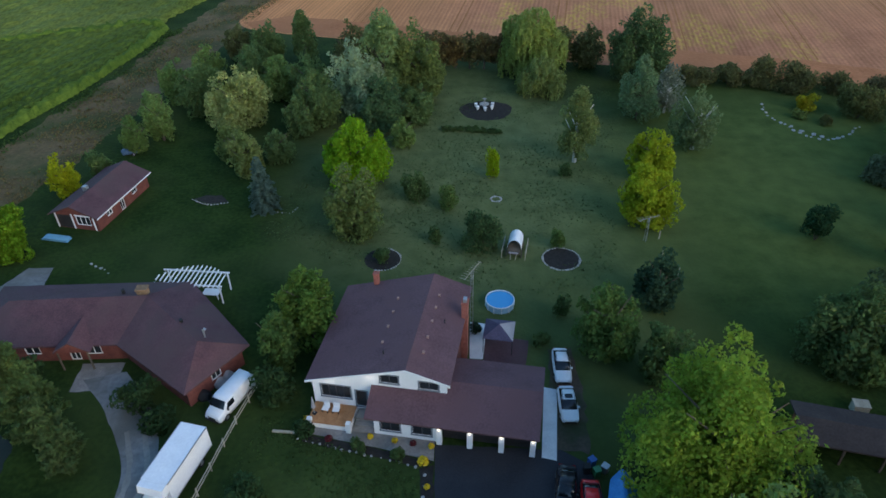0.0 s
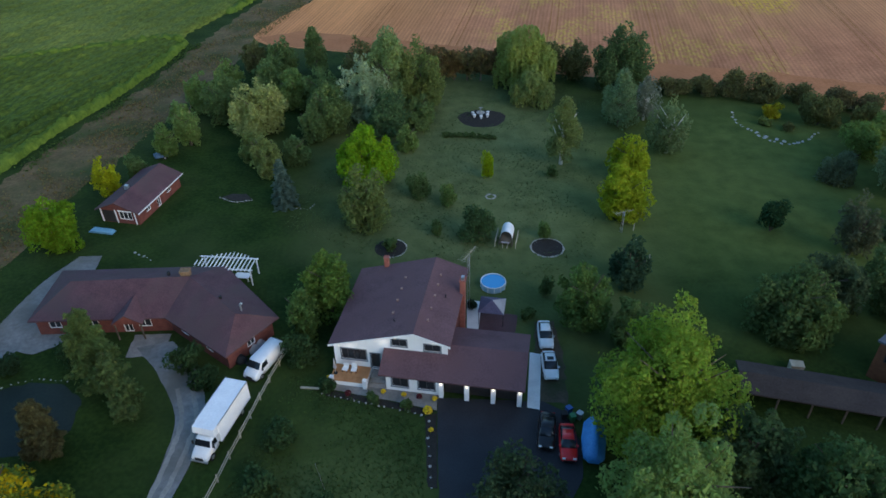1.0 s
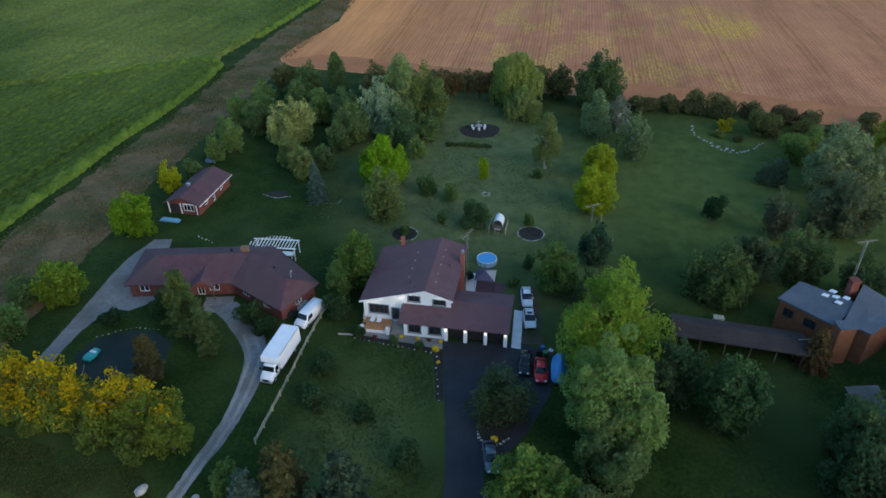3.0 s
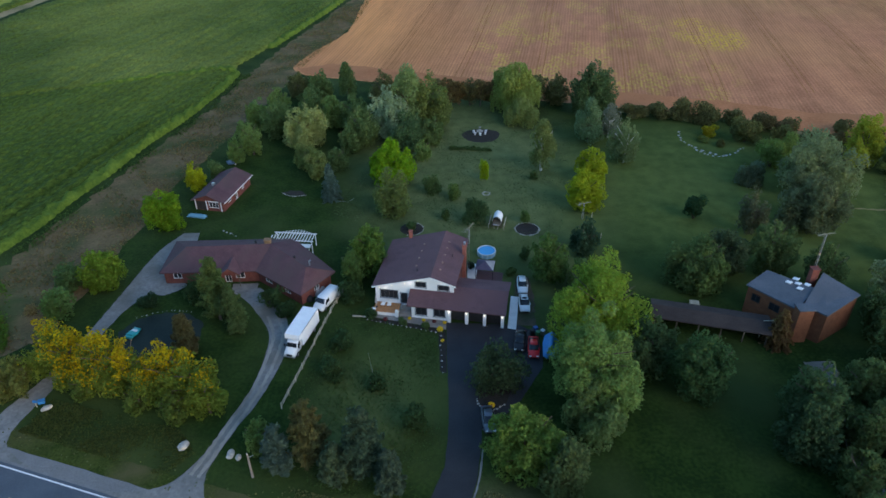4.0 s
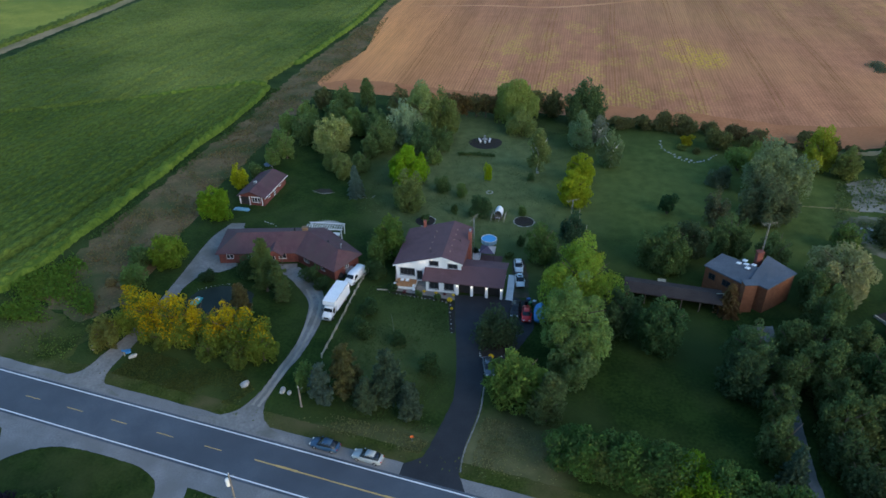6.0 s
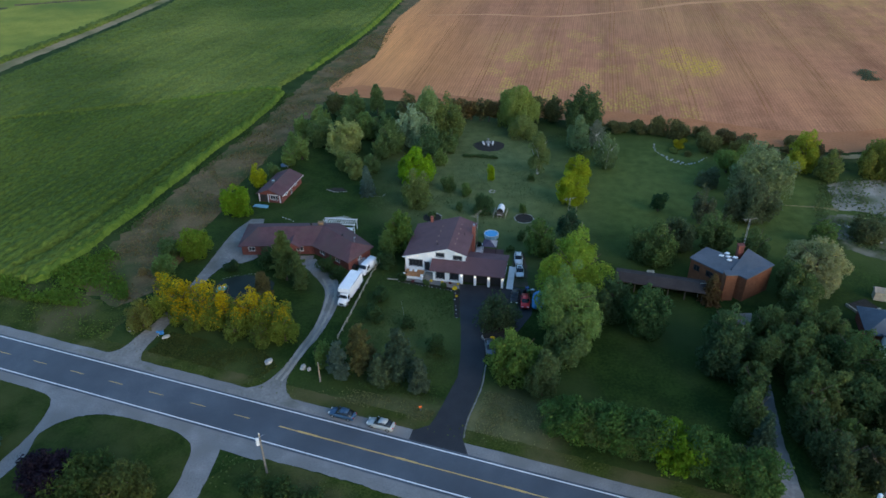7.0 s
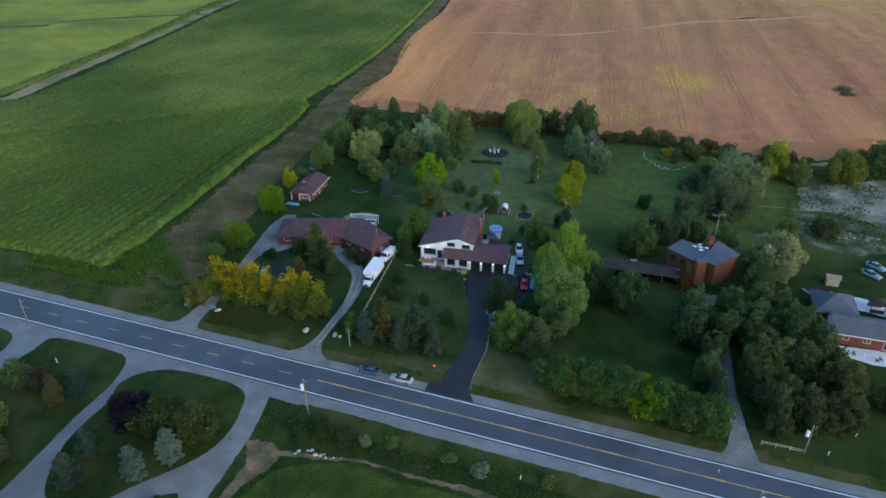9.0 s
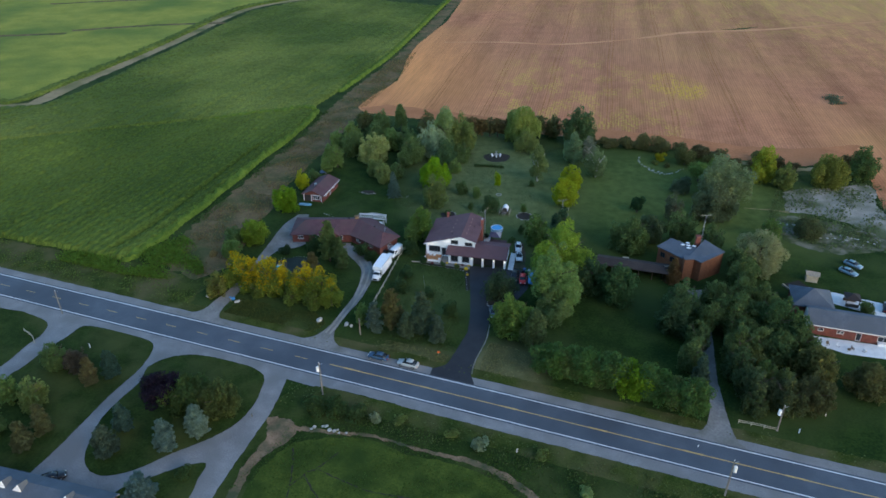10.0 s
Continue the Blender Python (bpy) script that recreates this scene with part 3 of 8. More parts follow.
# south of the road: one gravel yard with turf islands
sheet("gravel_yard", [(-120, 36), (-100, 29), (-70, 18.4), (-36, 6.2), (-36.8, -4), (-38, -11), (-40.5, -20.5), (-42.6, -28), (-45, -38), (-84, -38), (-104, -12), (-122, 6)], 0.012, GRAVEL, "wide bluish gravel yard south of the road", 0.1, 2.0, "driveway")
for ring in ([(-66.4, 7.1), (-63.0, 10.3), (-57.2, 11.2), (-49.1, 8.9), (-43.7, 6.7), (-40.9, 3.8), (-40.7, 0.1), (-40.8, -2.7), (-41.9, -7.2), (-44.5, -11.2), (-48.8, -14.5), (-53.1, -17.2), (-57.0, -20.2), (-61.3, -22.0), (-65.0, -21.5), (-67.5, -19.2), (-68.9, -15.2), (-69.5, -7.9), (-68.0, -2.4), (-66.3, 2.6)],
             [(-86.8, 21.7), (-79.5, 20.0), (-70.6, 16.6), (-68.0, 14.4), (-67.5, 9.9), (-68.3, 5.3), (-70.5, -0.8), (-72.5, -8.7), (-74.3, -15.9), (-76.3, -21.8), (-80, -30), (-90, -22), (-94.4, -6), (-94.8, 3.5), (-93.2, 7.1), (-91.3, 12.8), (-88.8, 17.9)],
             [(-140, 37), (-110.8, 29.0), (-104.4, 27.4), (-98.0, 24.4), (-95.6, 22.2), (-95.0, 18.5), (-96.2, 14.8), (-97.2, 9.9), (-98.1, 7.1), (-101, -2), (-112, -14), (-150, 6)],
             [(-45.7, -19.4), (-46.1, -22.9), (-46.3, -26.8), (-48, -33), (-56, -33), (-59.2, -26.8), (-58.6, -24.8), (-55.0, -22.7), (-50.9, -20.4), (-48.2, -19.4)]):
    sheet("turf_island", smooth_ring(ring), 0.05, ROUGH_LAWN, "dark green turf between the gravel drives", 0.08, 0.6, "lawn")

sheet("rough_margin", [(-62, 42), (-70, 43), (-84, 50), (-92, 50.5), (-130, 63), (-200, 95), (-330, 130), (-340, 122), (-200, 78), (-120, 49), (-85, 36.5), (-66, 30.5)], 0.006, ROUGH_GRASS, "rough yellow-green grass between crop and road", 0.6, 2.0)

# bare places
sheet("bare_sand", smooth_ring([(97.5, 78), (100, 85), (102.5, 91.7), (109.1, 93.7), (118, 94.4), (124.3, 95.6), (130.5, 97), (131, 91), (126.5, 83.4), (124.5, 72.4), (119, 62.3), (115, 66), (111.9, 70.7), (104.7, 76.1)]), 0.012, SAND, "patch of bare pale sand and weeds", 0.5, 1.0)
sheet("weedy_ground", smooth_ring([(88.5, 70.9), (97, 75.4), (104, 73), (111.0, 68.6), (118.5, 61.3), (115.5, 55.5), (100.2, 53.1), (90.9, 59.3), (88.5, 65.8)]), 0.01, WEEDY, "weedy disturbed ground with pale stones", 0.4, 0.8)
sheet("sandy_track", ribbon([(86, 80.5), (93, 79.2), (98, 77.6)], 1.2, [0.3, 0.7, 1.6]), 0.014, FAR_TRACK, "pale sandy track onto the bare ground", 0.2, 0.6, "track")
sheet("bare_earth", smooth_ring([(-37.3, -7.9), (-35.0, -7.8), (-32.8, -8.6), (-31.0, -10.9), (-31.8, -13.2), (-33.6, -15.2), (-35.6, -17.2), (-37.3, -20.5), (-37.9, -24), (-38.6, -28), (-40.2, -28), (-39.6, -23), (-38.6, -18.5), (-37.2, -15.4), (-36.6, -12.0)]), 0.03, EARTH, "reddish bare earth by the ditch", 0.3, 0.6)
sheet("stony_track", ribbon([(-33, -10.6), (-29.8, -10.8), (-23.2, -11.8), (-17.8, -12.4), (-12.4, -14.2), (-6.1, -16.6), (0.9, -18.6), (5.8, -21.2), (9.5, -24.2), (12.1, -27)], 1.0, [0.9, 1.2, 0.7, 0.6, 0.8, 1.3, 1.5, 1.7]), 0.028, EARTH, "worn stony track through rough grass", 0.22, 0.5)
sheet("rough_meadow", [(-13.2, -4.0), (-20.1, -1.6), (-24.9, 0.1), (-29.7, 1.2), (-34.0, 0.1), (-36.6, -2.4), (-37.3, -7.1), (-38.6, -11.6), (-39.9, -16.5), (-41.2, -21), (-42.4, -26.8), (-60, -90), (-60, -140), (90, -140), (70, -50), (58, -31), (44, -26.5), (20, -18.5), (-8, -8)], 0.02, ROUGH_LAWN, "rough green meadow south of the road", 0.12, 0.9)
sheet("meadow_crop", smooth_ring([(-33.4, -16.8), (-30.3, -13.9), (-23.0, -13.0), (-16.7, -13.5), (-10.2, -16.9), (-3.1, -18.9), (3.8, -22.0), (9.3, -27), (12, -36), (5, -50), (-42, -50), (-38.5, -32), (-36.5, -22)]), 0.024, MEADOW, "low green planted meadow with dark tracks", 0.25, 1.0)

# fields
sheet("fallow_strip", [(-81.5, 50.5), (-77.2, 73), (-72.6, 94), (-66, 120), (-59, 148), (-54.6, 173), (-49, 198), (-32, 262), (-8, 391), (30, 640), (60, 640), (2, 405), (-21.5, 270), (-22.5, 252), (-26, 229), (-38.5, 180), (-40.5, 168), (-46, 140), (-52, 112), (-56.5, 95), (-57.5, 80), (-60, 62), (-61, 47), (-68, 41)],
      0.012, BROWN_STRIP, "brown fallow strip of dry weeds between the fields", 0.9, 2.0, "field margin")
sheet("ripe_field", [(-41.9, 177), (-41, 174), (-38.5, 171), (-34, 168.5), (-11.4, 161), (20, 148), (53.7, 137), (79.5, 127.5), (90, 121.5), (98, 117.6), (108, 113.6), (118, 112), (128, 113.6), (139, 117), (135, 104), (131, 91), (127, 79), (160, 60), (700, 60), (1100, 700), (60, 640), (5, 420), (-5, 350), (-15, 312), (-21.5, 288), (-24.5, 268), (-26.5, 245), (-26.6, 230), (-28, 217), (-32, 206), (-37.2, 195), (-41, 184)],
      0.03, RIPE, "ripe rust-brown soybean field in fine rows", 0.25, 1.6, "field")


def tramline(x, y, length, gap=2.0):
    """Two dark wheel tracks through the field."""
    for o in (0, gap):
        d = Vector((0.206, 0.979))
        pts = [(x + o + d.x * s + 0.4 * math.sin(s * 0.05), y + d.y * s) for s in range(0, int(length), 12)]
        sheet("wheel_track", ribbon(pts, 0.28, n=2), 0.034, WHEEL_TRACK, "dark wheel track through the ripe crop", 0.06, 2.0, "track")


for tx, ty in ((-14.5, 172), (8.4, 163), (31.3, 154), (56.4, 144), (82.2, 141), (108.5, 145), (137, 160)):
    tramline(tx, ty, 330)
sheet("headland", [(-40.6, 176), (-38.2, 172), (-34, 169.2), (-11.4, 161.7), (20, 148.7), (53.7, 137.7), (79.5, 128.2), (90, 122.2), (98, 118.3), (108, 114.3), (118, 112.7), (128, 114.3), (138.6, 117.8), (146, 131), (122, 127.5), (102, 131), (82, 140.5), (56, 149.5), (23, 160), (-8, 172.5), (-30, 180.5)],
      0.036, HEADLAND, "rust-orange headland worked along the field boundary", 0.5, 1.5, "field")


def crop_field(name, outline, height, cell, material, label, turn, row, seed, lumps=0.5, track=()):
    """A standing crop: a canopy of uneven rows inside an outline, its sides coming down to the ground; pressed flat along a track."""
    xs, ys = [p[0] for p in outline], [p[1] for p in outline]
    nx, ny = int((max(xs) - min(xs)) / cell) + 1, int((max(ys) - min(ys)) / cell) + 1
    gx, gy = np.meshgrid(min(xs) + np.arange(nx + 1) * cell, min(ys) + np.arange(ny + 1) * cell, indexing="ij")
    inside = np.zeros(gx.shape, bool)
    for (x1, y1), (x2, y2) in zip(outline, outline[1:] + outline[:1]):
        cross = (gy < y1) != (gy < y2)
        with np.errstate(divide="ignore", invalid="ignore"):
            inside ^= cross & (gx < (x2 - x1) * (gy - y1) / (y2 - y1 + 1e-9) + x1)
    rng = np.random.default_rng(seed)
    t = radians(turn)
    across = gx * math.cos(t) + gy * math.sin(t)
    lump = rng.normal(size=gx.shape)
    lump = (lump + np.roll(lump, 1, 0) + np.roll(lump, 1, 1) + np.roll(lump, (1, 1), (0, 1))) / 2
    wide = np.sin(gx * 0.043 + 1.3 * np.sin(gy * 0.021)) * np.sin(gy * 0.037 + np.sin(gx * 0.027))
    z = height * (0.74 + 0.13 * np.cos(2 * math.pi * across / row + 1.2 * wide) + 0.13 * lumps * lump + 0.1 * wide)
    for (x1, y1), (x2, y2) in zip(track, track[1:]):
        u = np.clip(((gx - x1) * (x2 - x1) + (gy - y1) * (y2 - y1)) / ((x2 - x1) ** 2 + (y2 - y1) ** 2), 0, 1)
        away = np.hypot(gx - x1 - u * (x2 - x1), gy - y1 - u * (y2 - y1))
        z = np.where(away < 0.8, 0.15, z)
    z = np.where(inside, np.maximum(z, 0.1), -0.15)
    jx, jy = rng.uniform(-0.3, 0.3, gx.shape) * cell, rng.uniform(-0.3, 0.3, gx.shape) * cell
    idx = -np.ones(gx.shape, int)
    near = inside.copy()
    for a in (-1, 0, 1):
        for b in (-1, 0, 1):
            near |= np.roll(inside, (a, b), (0, 1))
    idx[near] = np.arange(near.sum())
    verts = np.stack([(gx + jx)[near], (gy + jy)[near], z[near]], 1)
    q = np.stack([idx[:-1, :-1], idx[1:, :-1], idx[1:, 1:], idx[:-1, 1:]], -1).reshape(-1, 4)
    some = np.stack([inside[:-1, :-1], inside[1:, :-1], inside[1:, 1:], inside[:-1, 1:]], -1).reshape(-1, 4).any(1)
    q = q[(q >= 0).all(1) & some]
    return tagged(quad_mesh(name, verts, q, material), label, "crop", kind="stuff")


def quad_mesh(name, verts, quads, material):
    me = bpy.data.meshes.new(name)
    me.vertices.add(len(verts))
    me.vertices.foreach_set("co", np.asarray(verts, np.float32).ravel())
    me.loops.add(quads.size)
    me.loops.foreach_set("vertex_index", quads.astype(np.int32).ravel())
    me.polygons.add(len(quads))
    me.polygons.foreach_set("loop_start", np.arange(0, quads.size, 4, dtype=np.int32))
    me.polygons.foreach_set("loop_total", np.full(len(quads), 4, np.int32))
    me.update(calc_edges=True)
    me.materials.append(material)
    return new(name, me)


crop_field("green_crop", [(-90, 51), (-87.6, 57), (-82.6, 72), (-77.6, 92), (-71.2, 119.7), (-63.6, 147), (-60, 172), (-66, 175), (-70, 173.5), (-84, 168.5), (-99, 161.5), (-130, 152), (-168, 140), (-230, 130), (-330, 110), (-330, 130), (-200, 96), (-130, 64)],
           1.5, 0.7, CROP, "standing green crop in uneven rows", -17, 2.8, 3, 0.8, [(-95, 56), (-89.4, 70), (-83.4, 93), (-77.4, 118), (-73.6, 131)])
crop_field("green_crop", [(-62, 176), (-70, 175), (-84, 170), (-99, 163.2), (-130, 154), (-168, 142), (-230, 132), (-300, 120), (-300, 170), (-215, 176), (-180, 182), (-172, 205), (-155, 297), (-140, 385), (-112, 420), (-70, 430), (-12, 395), (-37, 262), (-55, 198)],
           1.4, 1.1, CROP_HAZED, "large green crop field with faint rows", -17, 5.2, 4, 0.9)
crop_field("crop_margin", ribbon([(-90, 50.5), (-87.2, 56.5), (-82.0, 73), (-76.8, 93), (-70.4, 120), (-62.6, 148), (-58.6, 173)], 3.6, [1.8, 4.4, 2.6, 4.2, 2.4, 3.6, 2.2, 3.4, 2.0, 3.2, 1.8, 2.6, 1.6]), 1.5, 0.5, CROP_EDGE, "bright green taller margin of the crop", 10, 3.0, 5, 0.9)
crop_field("crop_margin", ribbon([(-60, 174.5), (-67, 176), (-73, 172), (-86, 168.5), (-100, 161.5)], 2.4, [2.4, 4.6, 2.6, 4.0, 2.6, 3.0, 1.6]), 1.8, 0.6, CROP_EDGE, "bright green tongue inside the crop field", 10, 3.0, 6, 0.9)
crop_field("crop_margin", ribbon([(-53.5, 199), (-45, 228), (-36, 262), (-24, 322), (-11, 392), (-4, 425)], 4, [2.4, 2.2, 2.8, 2.8, 3.5, 3.5]), 1.5, 0.9, CROP_EDGE, "bright green far margin of the crop", 10, 3.0, 7, 0.9)
sheet("far_track", ribbon([(-330, 160), (-215, 180), (-190, 183), (-185, 190), (-182, 212), (-170, 270), (-163, 310), (-149, 390), (-118, 428), (-60, 450)], 8, [6, 6, 6, 8, 8, 9, 9, 9, 8]), 0.02, FAR_TRACK, "pale bare track between two crops", 0.6, 2.0, "track")
sheet("far_yellow_crop", [(-193, 187), (-340, 165), (-700, 120), (-900, 900), (-100, 900), (-90, 640), (-124, 432), (-153, 392), (-168, 308), (-187, 212)], 0.03, FAR_CROP, "yellow-green crop field beyond the track", 0.8, 3.0, "field")
sheet("far_green_field", [(-118, 432), (-80, 640), (25, 640), (-2, 425)], 0.026, CROP, "pale green field in the distance", 0.8, 3.0, "field")
for k, (x, y, ln) in enumerate(((-240, 330, 120), (-330, 300, 90), (-300, 420, 160), (-200, 470, 120))):
    sheet("dark_ditch", ribbon([(x, y), (x + ln * 0.4, y + 14), (x + ln, y + 22)], 5), 0.034, BROWN_STRIP, "dark ditch through the far field", 0.8, 2.0, "ditch")

crop_field("crop_bank", ribbon([(-330, 168), (-215, 186), (-196, 189), (-189, 213), (-175, 270), (-168, 310), (-154, 391), (-124, 432)], 5, [4, 4, 5, 6, 6, 6, 6, 6]), 1.3, 1.0, CROP_HAZED, "raised overgrown bank along the pale track", 20, 4.0, 8, 1.0)
for pts in (((-31, -15.5), (-30.2, -20), (-29.8, -27), (-30.5, -36)), ((-22.5, -16.5), (-25.9, -20.4), (-27.7, -21.7), (-24.5, -27)), ((-25.9, -20.4), (-20, -23.5), (-15.9, -25.3), (-8, -27)), ((-29.8, -24), (-27.7, -21.7))):
    sheet("meadow_rut", ribbon([*pts], 0.2), 0.03, MULCH, "dark narrow rut through the meadow", 0.12, 0.5, "track")
sheet("pale_swale", ribbon([(-6, 292), (28, 291), (56, 285), (86, 291), (111, 300), (135, 311), (160, 314.5), (188, 318), (228, 328), (300, 345)], 3, [1, 3, 3.5, 2.5, 4, 5, 4, 3, 2]), 0.038, PALE_RIPE, "shallow pale swale curving through the ripe field", 0.3, 1.5, "track")
sheet("dark_swale_end", ribbon([(160, 318), (172, 320), (184, 325)], 3, [0.6, 3.4, 0.8]), 0.042, ROUGH_GRASS, "dark grassy end of the swale", 0.3, 1.5, "track")


# ---- trees ----
def crown_lobes(kind, h, r, rnd):
    """Clumps (centre, radii) that make up a crown."""
    lobes = []
    if kind == "dense":
        for _ in range(60):
            a, u = rnd.uniform(0, 2 * math.pi), rnd.uniform(-0.95, 0.97)
            f = rnd.uniform(0.35, 0.84) * rnd.uniform(0.9, 1.0)
            s = math.sqrt(1 - u * u) ** 0.8
            k = rnd.uniform(0.15, 0.34)
            lobes.append(((r * f * s * math.cos(a), r * f * s * math.sin(a), 0.5 * h * (1 + f * u)), (k * r * rnd.uniform(0.8, 1.3), k * r * rnd.uniform(0.8, 1.3), k * 0.8 * max(r, 0.3 * h))))
    elif kind in ("round", "bright"):
        # several leaders, each a tapering plume of clumps
        leaders = [(rnd.uniform(0, 0.1) * r, rnd.uniform(0, 6.28), 1.0, 0.62)]
        n = rnd.choice((5, 6, 7))
        for i in range(n):
            leaders.append((rnd.uniform(0.38, 0.66) * r, 6.28 * i / n + rnd.uniform(-0.4, 0.4), rnd.uniform(0.58, 0.9) if kind == "round" else rnd.uniform(0.68, 0.95), rnd.uniform(0.36, 0.5) if kind == "round" else rnd.uniform(0.42, 0.54)))
        for d, a, top, wide in leaders:
            for i in range(13):
                t = (i + rnd.uniform(0.2, 0.8)) / 13
                z = h * (0.06 + (0.93 * top - 0.06) * t)
                w = wide * r * (math.sin(math.pi * (0.2 + 0.74 * t)) ** 0.7)
                b, f, k = rnd.uniform(0, 6.28), rnd.uniform(0.25, 0.8), rnd.uniform(0.36, 0.62)
                out = d * (0.8 + 0.3 * t)
                lobes.append(((out * math.cos(a) + w * f * math.cos(b), out * math.sin(a) + w * f * math.sin(b), z), (k * w, k * w, k * w * rnd.uniform(0.9, 1.4))))
    elif kind == "tall":
        for _ in range(46):
            t = rnd.uniform(0.1, 0.96)
            w = r * (math.sin(math.pi * min(1, 0.12 + t * 0.95)) ** 0.6)
            a, f = rnd.uniform(0, 2 * math.pi), rnd.uniform(0.3, 0.8)
            k = rnd.uniform(0.2, 0.36) * r
            lobes.append(((w * f * math.cos(a), w * f * math.sin(a), h * t), (k, k, 1.25 * k)))
    elif kind == "shrub":
        for _ in range(16):
            a, f, t = rnd.uniform(0, 2 * math.pi), rnd.uniform(0.1, 0.68), rnd.uniform(0.12, 0.72)
            k = rnd.uniform(0.3, 0.45)
            lobes.append(((r * f * math.cos(a), r * f * math.sin(a), h * t), (k * r, k * r, k * h * 0.65)))
    return lobes


def leaves_at(pts, nrm, size, rng, stretch=1.0, hang=0.0):
    """Leaf clumps: small bent quads at points, facing roughly along the normals."""
    n = len(pts)
    nrm = nrm + rng.normal(scale=0.7, size=(n, 3))
    nrm /= np.linalg.norm(nrm, axis=1)[:, None] + 1e-9
    up = rng.normal(size=(n, 3)) + np.array([0, 0, -hang * 3.0])
    t = np.cross(nrm, up)
    t /= np.linalg.norm(t, axis=1)[:, None] + 1e-9
    b = np.cross(nrm, t)
    s = size * rng.uniform(0.6, 1.35, n)[:, None]
    a0, a1 = t * s * 0.5, b * s * 0.62 * stretch
    sag = nrm * s * 0.16
    v = np.stack([pts + a1, pts + a0 - sag, pts - a1, pts - a0 - sag * 0.4], 1).reshape(-1, 3)
    return v, np.arange(4 * n).reshape(n, 4)


def crown_points(kind, h, r, size, rnd, rng, cover):
    if kind == "willow":
        pts, nrm = [], []
        domes = [(0, 0, 0.80 * h, 0.55 * r)]
        for k in range(13):
            a, f = 2.4 * k + rnd.uniform(-0.4, 0.4), rnd.uniform(0.45, 0.78)
            domes.append((r * f * math.cos(a), r * f * math.sin(a), h * rnd.uniform(0.24, 0.82 - 0.3 * (f - 0.45)), r * rnd.uniform(0.26, 0.42)))
        for dx, dy, dz, dr in domes:
            for _ in range(int(26 + 13 * dr * dr)):
                a, u = rnd.uniform(0, 2 * math.pi), rnd.uniform(-0.1, 1.0)
                s = math.sqrt(1 - u * u)
                x, y, z = dx + dr * s * math.cos(a) * rnd.uniform(0.8, 1.1), dy + dr * s * math.sin(a) * rnd.uniform(0.8, 1.1), dz + 0.75 * dr * u
                length = rnd.uniform(0.1, 0.46) * h * (0.3 + 0.7 * s)
                k = max(3, int(length / (size * 0.5)))
                for i in range(k):
                    q = i / k
                    pts.append((x + rnd.gauss(0, 0.14), y + rnd.gauss(0, 0.14), max(0.15, min(h, z - q * length))))
                    nrm.append((math.cos(a) * s, math.sin(a) * s, u + 0.35))
        return np.array(pts), np.array(nrm)
    if kind == "spruce":
        pts, nrm = [], []
        levels = max(9, int(h / 0.55))
        for k in range(levels):
            t = k / levels
            z0, rr = 0.05 * h + 0.95 * h * t, r * (1 - t) ** 0.62 * rnd.uniform(0.86, 1.1) + 0.06
            arms = max(6, int(15 * (1 - 0.6 * t)))
            ph = rnd.uniform(0, 6.28)
            for j in range(arms):
                a = ph + 2 * math.pi * j / arms + rnd.gauss(0, 0.12)
                ln = rr * rnd.uniform(0.72, 1.12)
                m = max(3, int(ln / (size * 0.42)))
                for i in range(m):
                    q = (i + 0.6) / m
                    for side in (-1, 0, 1):
                        w = side * size * 0.42 * (1 - 0.5 * q)
                        pts.append((ln * q * math.cos(a) - w * math.sin(a), ln * q * math.sin(a) + w * math.cos(a), max(0.1, z0 - 0.3 * ln * q * q + rnd.gauss(0, 0.05))))
                        nrm.append((0.5 * math.cos(a), 0.5 * math.sin(a), 0.9))
        return np.array(pts), np.array(nrm)
    if kind == "pine":
        # uneven whorls of long limbs, each a plume of upswept needle tufts with open gaps between
        pts, nrm = [], []
        z0 = 0.1 * h
        while z0 < 0.97 * h:
            t = z0 / h
            rr = r * min(1.0, 0.55 + 1.6 * t) * (1 - t) ** 0.55
            for j in range(rnd.choice((5, 6, 7))):
                a, ln = rnd.uniform(0, 6.28), rr * rnd.uniform(0.6, 1.12) + 0.15
                m = max(4, int(ln / (size * 0.3)))
                for i in range(m):
                    q = (i + 0.7) / m
                    wide = 0.34 * ln * math.sin(math.pi * min(1, 0.25 + 0.7 * q))
                    for _ in range(4):
                        w = rnd.gauss(0, 0.5) * wide
                        pts.append((ln * q * math.cos(a) - w * math.sin(a), ln * q * math.sin(a) + w * math.cos(a), max(0.15, z0 - 0.18 * ln * q + 0.22 * ln * q * q + rnd.gauss(0, 0.12))))
                        nrm.append((0.6 * math.cos(a), 0.6 * math.sin(a), 0.8))
            z0 += rnd.uniform(0.035, 0.07) * h
        return np.array(pts), np.array(nrm)
    lobes = crown_lobes(kind, h, r, rnd)
    c = np.array([q[0] for q in lobes])
    e = np.array([q[1] for q in lobes])
    area = (e[:, 0] * e[:, 2])
    n = int(np.clip(cover * 3.1 * math.pi * area.sum() / (size * size), 500, 30000))
    pick = rng.choice(len(lobes), n, p=area / area.sum())
    d = rng.normal(size=(n, 3))
    d[:, 2] = np.where(d[:, 2] < -0.5 * np.abs(d[:, 2]), d[:, 2] * 0.5, d[:, 2])
    d /= np.linalg.norm(d, axis=1)[:, None]
    pts = c[pick] + d * e[pick] * (0.62 + 0.4 * rng.beta(3, 2, n) + np.abs(rng.normal(scale=0.12, size=n)))[:, None]
    keep = pts[:, 2] > 0.12
    return pts[keep], d[keep]


